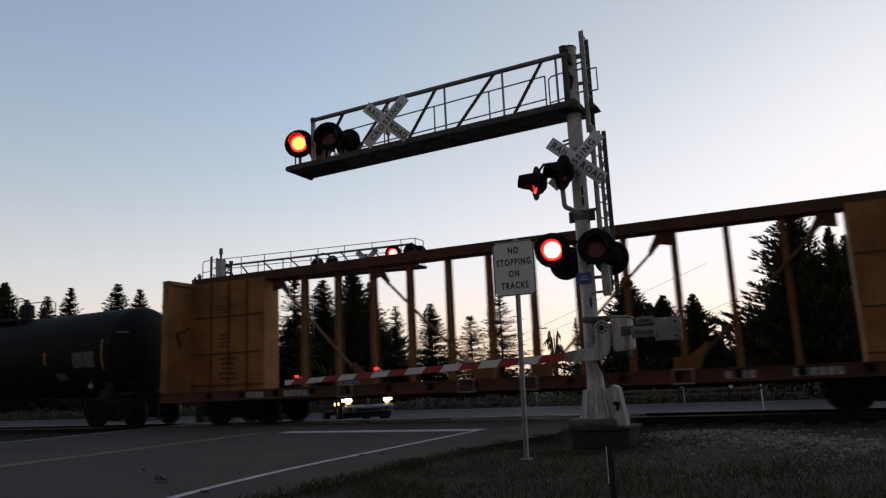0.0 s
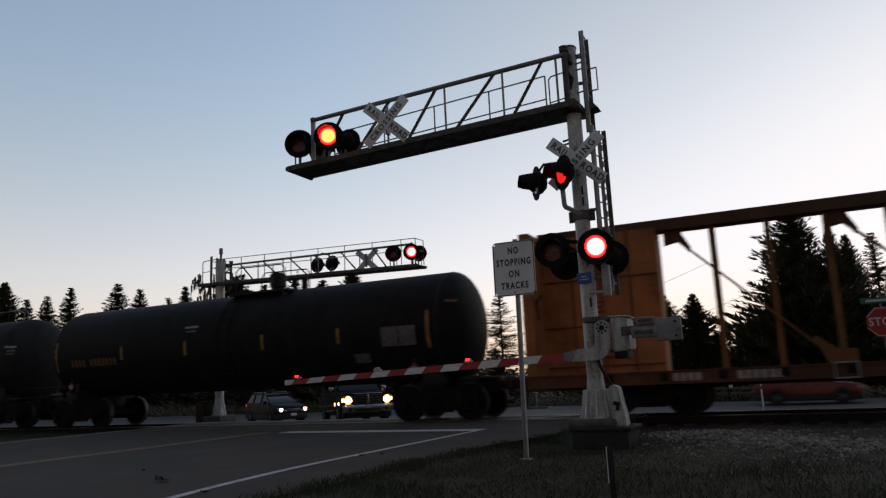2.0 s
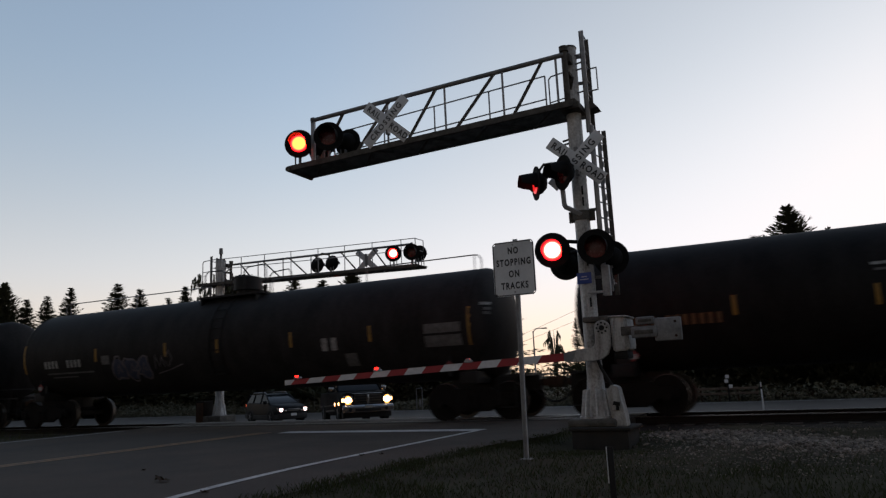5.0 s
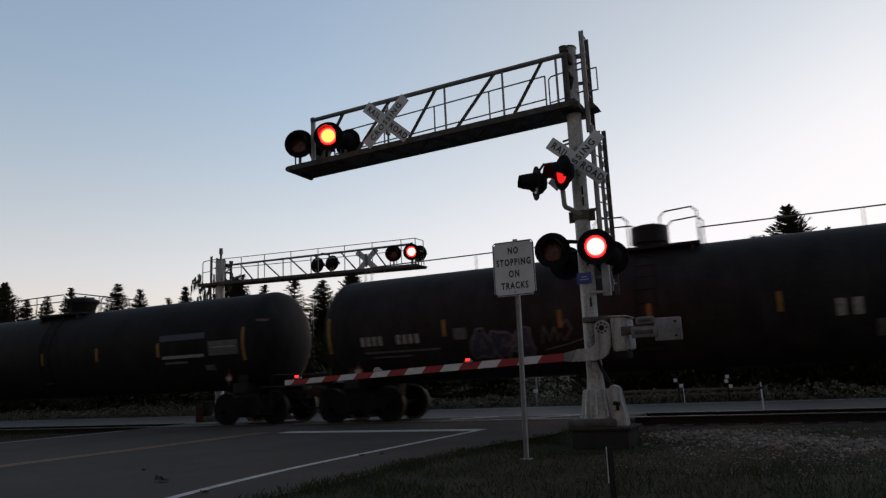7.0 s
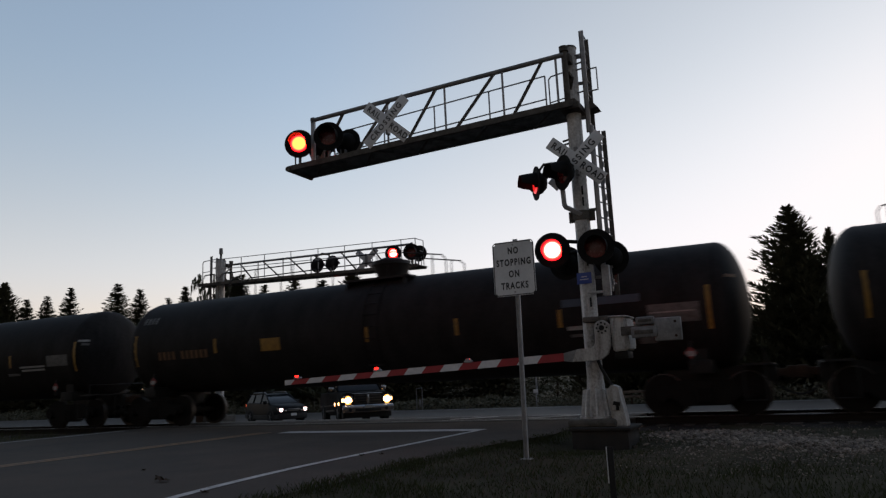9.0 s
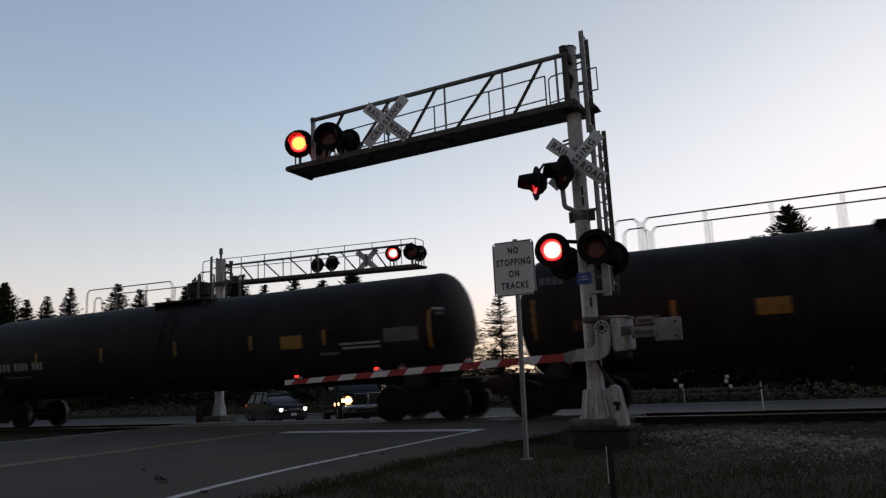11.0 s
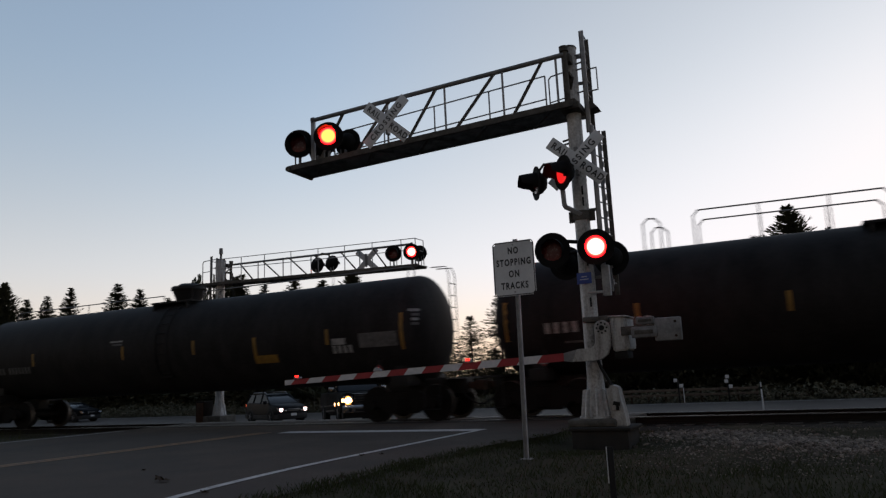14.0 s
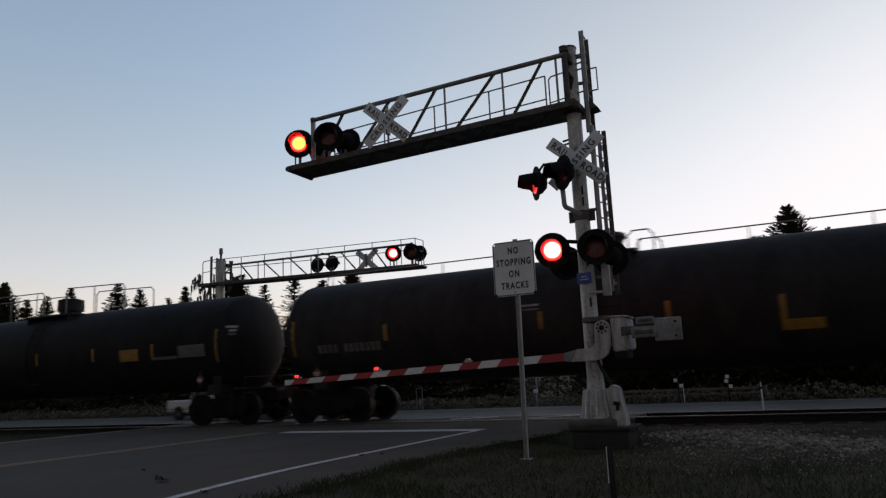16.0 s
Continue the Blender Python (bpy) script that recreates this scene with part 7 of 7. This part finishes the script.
def leaf_litter(name, material, label, count, seed, low):
    """A tangle of small leaves in one object: low verge growth, or the taller shrubs behind it."""
    rnd = random.Random(seed)
    vs, fs = [], []
    for k in range(count):
        x = rnd.uniform(-95, 30)
        if low:
            y = rnd.uniform(44.7, 46.6)
            hgt = (0.40 + 0.5 * noise.noise((x * 0.4, y * 0.4, 5.0))) * (0.4 + 0.6 * (y - 44.7) / 1.9) + 0.3
        else:
            y = rnd.uniform(47.5, 62)
            hgt = 2.4 + 0.9 * noise.noise((x * 0.22, y * 0.3, 2.0)) + (0.5 if x < -27 else 0)
        z = GROUND_FAR + 0.02 + (max(0.05, hgt) + 0.15) * rnd.random()
        s = rnd.uniform(0.06, 0.15) if low else rnd.uniform(0.10, 0.24)
        d = [Vector((rnd.uniform(-1, 1), rnd.uniform(-1, 1), rnd.uniform(-0.6, 1))).normalized() * s for _ in range(3)]
        b = len(vs)
        vs += [(x + q.x, y + q.y, max(GROUND_FAR - 0.01, z + q.z)) for q in d]
        fs.append((b, b + 1, b + 2))
    me = bpy.data.meshes.new(name)
    me.from_pydata(vs, [], fs)
    me.materials.append(material)
    tagged(new(name, me), label, "shrubs", "", "stuff")


def build_shrubs():
    leaf_litter("roadside_shrubs", BUSH, "dark tangled shrubs and undergrowth below the trees", 45000, 9, False)
    leaf_litter("verge_weeds", WEED, "low dry weeds along the far verge", 26000, 10, True)


def build_grass():
    rnd = random.Random(21)
    vs, fs = [], []
    for k in range(42000):
        u = rnd.random()
        y = 3.6 + 10.6 * u ** 1.3
        x = rnd.uniform(edge_x(y) - 0.1, min(4.5, 0.3 * y)) if k % 6 else edge_x(y) + rnd.gauss(0.05, 0.13)
        gravel = smoothstep(-2.9, -1.7, x) * smoothstep(8.4, 10.0, y)
        if rnd.random() < gravel * 0.88 or (abs(x + 3.16) < 0.58 and abs(y - 12.03) < 0.62):
            continue
        tuft = noise.noise((x * 1.3, y * 1.3, 7.0))
        if rnd.random() > 0.75 + 0.9 * tuft:
            continue
        h = rnd.uniform(0.02, 0.09) * (1.2 if y < 7 else 1.0) * (0.8 + 0.9 * max(0.0, tuft))
        a = rnd.uniform(0, 6.28)
        z = ground_z(x, y)
        dx, dy = 0.006 * math.cos(a), 0.006 * math.sin(a)
        lx, ly = rnd.uniform(-0.6, 0.6) * h, rnd.uniform(-0.6, 0.6) * h
        b = len(vs)
        vs += [(x - dx, y - dy, z), (x + dx, y + dy, z), (x + lx * 0.4, y + ly * 0.4, z + h * 0.6), (x + lx, y + ly, z + h)]
        fs += [(b, b + 1, b + 2), (b + 2, b + 1, b + 3)]
    # taller weeds at the far verge on the other side of the road
    for k in range(5000):
        x, y = rnd.uniform(-40, -18.4), rnd.uniform(12, 22)
        if 14.8 < y < 20.4:
            continue
        h = rnd.uniform(0.08, 0.35)
        z = ground_z(x, y)
        b = len(vs)
        lx = rnd.uniform(-0.3, 0.3) * h
        vs += [(x - 0.012, y, z), (x + 0.012, y, z), (x + lx, y + 0.1 * h, z + h)]
        fs.append((b, b + 1, b + 2))
    me = bpy.data.meshes.new("grass")
    me.from_pydata(vs, [], fs)
    me.materials.append(BLADE)
    tagged(new("verge_grass", me), "short rough grass and weeds on the verge", "grass", "", "stuff")


def build_stones():
    rnd = random.Random(33)
    vs, fs = [], []
    ico = bmesh.new()
    bmesh.ops.create_icosphere(ico, subdivisions=1, radius=1.0)
    ico.verts.ensure_lookup_table()
    base = [v.co.copy() for v in ico.verts]
    faces = [[v.index for v in f.verts] for f in ico.faces]
    ico.free()
    n = 0
    while n < 10000:
        u = rnd.random()
        if u < 0.55:
            # pale heap that runs slantwise from the mast towards the camera's side
            t, d = rnd.uniform(-0.35, 1.25), rnd.gauss(0, 0.55)
            x, y = -1.55 + 2.1 * t + 0.69 * d, 13.1 - 2.0 * t + 0.72 * d
            s = rnd.uniform(0.010, 0.024) if rnd.random() < 0.85 else rnd.uniform(0.024, 0.042)
        elif u < 0.88:
            x, y = rnd.gauss(-0.2, 1.2), rnd.gauss(10.6, 1.2)
            s = rnd.uniform(0.005, 0.015)
        else:
            x, y = rnd.uniform(-3.7, 6), rnd.choice((rnd.uniform(13.2, 16.6), rnd.uniform(18.4, 20)))
            s = rnd.uniform(0.007, 0.016)
        if u < 0.88 and not (-2.7 < x < 3.4 and 8.0 < y < 14.6):
            continue
        z = ground_z(x, y)
        if 14.3 < y < 20.9 and x > -3.8:
            z = max(z, -0.30 + 0.115 * min(1, (y - 14.3) / 1.2))
        sx, sy, sz = s * rnd.uniform(0.8, 1.5), s * rnd.uniform(0.7, 1.2), s * rnd.uniform(0.5, 0.9)
        rot = Euler((rnd.uniform(-0.5, 0.5), rnd.uniform(-0.5, 0.5), rnd.uniform(0, 6.3))).to_matrix()
        b = len(vs)
        for q in base:
            w = rot @ Vector((q.x * sx, q.y * sy, q.z * sz)) * rnd.uniform(0.8, 1.15)
            vs.append((x + w.x, y + w.y, z + sz * 0.4 + w.z))
        fs += [[b + i for i in f] for f in faces]
        n += 1
    me = bpy.data.meshes.new("stones")
    me.from_pydata(vs, [], fs)
    me.materials.append(STONE)
    tagged(new("loose_ballast_stones", me), "pale loose ballast stones scattered on the dark ground", "gravel", "", "stuff")


def build_leaves():
    rnd = random.Random(4)
    for x, y, s in ((-6.83, 6.35, 0.10), (-7.0, 6.45, 0.06), (-5.8, 9.0, 0.045), (-5.6, 9.2, 0.045), (-5.55, 5.7, 0.05), (-8.1, 7.2, 0.03), (-4.7, 6.9, 0.05)):
        leaf = thing("fallen_leaf", "dry curled brown leaf lying on the road", "leaf", pose(x, y, 0.002, 0, 0, rnd.uniform(0, 360)), "fallen leaves")
        bm = bmesh.new()
        n = 14
        c = bm.verts.new((0, 0, s * 0.2))
        ring = []
        for k in range(n):
            a = 6.283 * k / n
            r = s * (1.0 if k % 2 else 0.5)
            ring.append(bm.verts.new((r * math.cos(a), r * math.sin(a), s * rnd.uniform(0.0, 0.9))))
        for k in range(n):
            bm.faces.new((c, ring[k], ring[(k + 1) % n]))
        part("blade", bm, BARK, leaf)


def build_pole():
    for x, y, h in ((-36.0, 49.0, 9.6), (-16.3, 47.0, 5.0)):
        p = thing("light_pole", "slim grey street light pole among the trees", "street lamp", pose(x, y, GROUND_FAR), "street lights")
        bm = bmesh.new()
        rod(bm, (0, 0, 0), (0, 0, h), 0.07, 0.04, 10)
        part("pole", bm, GALV, p)
        bm = bmesh.new()
        pipe(bm, [(0, 0, h - 0.1), (0.2, 0, h + 0.12), (0.6, 0, h + 0.15)], 0.03)
        box(bm, (0.8, 0, h + 0.13), (0.4, 0.2, 0.08), None, 0.03)
        part("lamp_head", bm, GALV_DARK, p, "unlit lamp head on a short arm")


build_trees()
build_pole()
build_wires()
build_shrubs()
build_grass()
build_stones()
build_leaves()


# ---- what moves ----
SPEED, GAIN = 5.77, 0.0734     # the train gathers speed


def travelled(t):
    return SPEED * t + GAIN * t * t / 2


def motions():
    times = [0.1 * k for k in range(161)]
    for car, x0 in CARS:
        walk(car, [(t, RAIL @ pose(x0 + travelled(t), TRACK, 0)) for t in range(17)])
    for w, ax in WHEELS:
        walk(w, [(t, pose(ax, 0, WHEEL_R, 0, math.degrees(travelled(t) / WHEEL_R) % 360, 0)) for t in times])
    # red lights in turn: each change falls 0.603 s after the last
    changes = [0.57 + 0.603 * k for k in range(26)]

    def turns(phase, on, off, linger=0.0):
        rows, lit = [], phase == 0
        rows.append((0.0, on if lit else off))
        for c in changes:
            c += linger if lit else 0.0
            if c > 15.95:
                break
            rows.append((c - 0.017, on if lit else off))
            lit = not lit
            rows.append((c + 0.017, on if lit else off))
        rows.append((16.0, on if lit else off))
        return rows
    for bulb, phase in FLASH:
        walk(bulb, turns(phase, pose(0, -0.013, 0), pose(0, 0.03, 0)))
    for ember, phase in AFTER:
        walk(ember, turns(phase, pose(0, -0.006, 0), pose(0, 0.03, 0), 0.085))
    for lens, phase, x, z in GATE_FLASH:
        walk(lens, turns(phase, pose(x, -0.482, z), pose(x, -0.435, z)))
    for car, x_at, t_at, v, y in ((red_car, -4.45, 1.8, 22.3, 39.0), (blue_car, -57.4, 13.4, 10.3, 38.5), (white_truck, -53.1, 15.4, 26.5, 38.5)):
        walk(car, [(t, pose(x_at + v * (t - t_at), y, road_z(y) + 0.006)) for t in (0, 4, 8, 12, 16)])


motions()
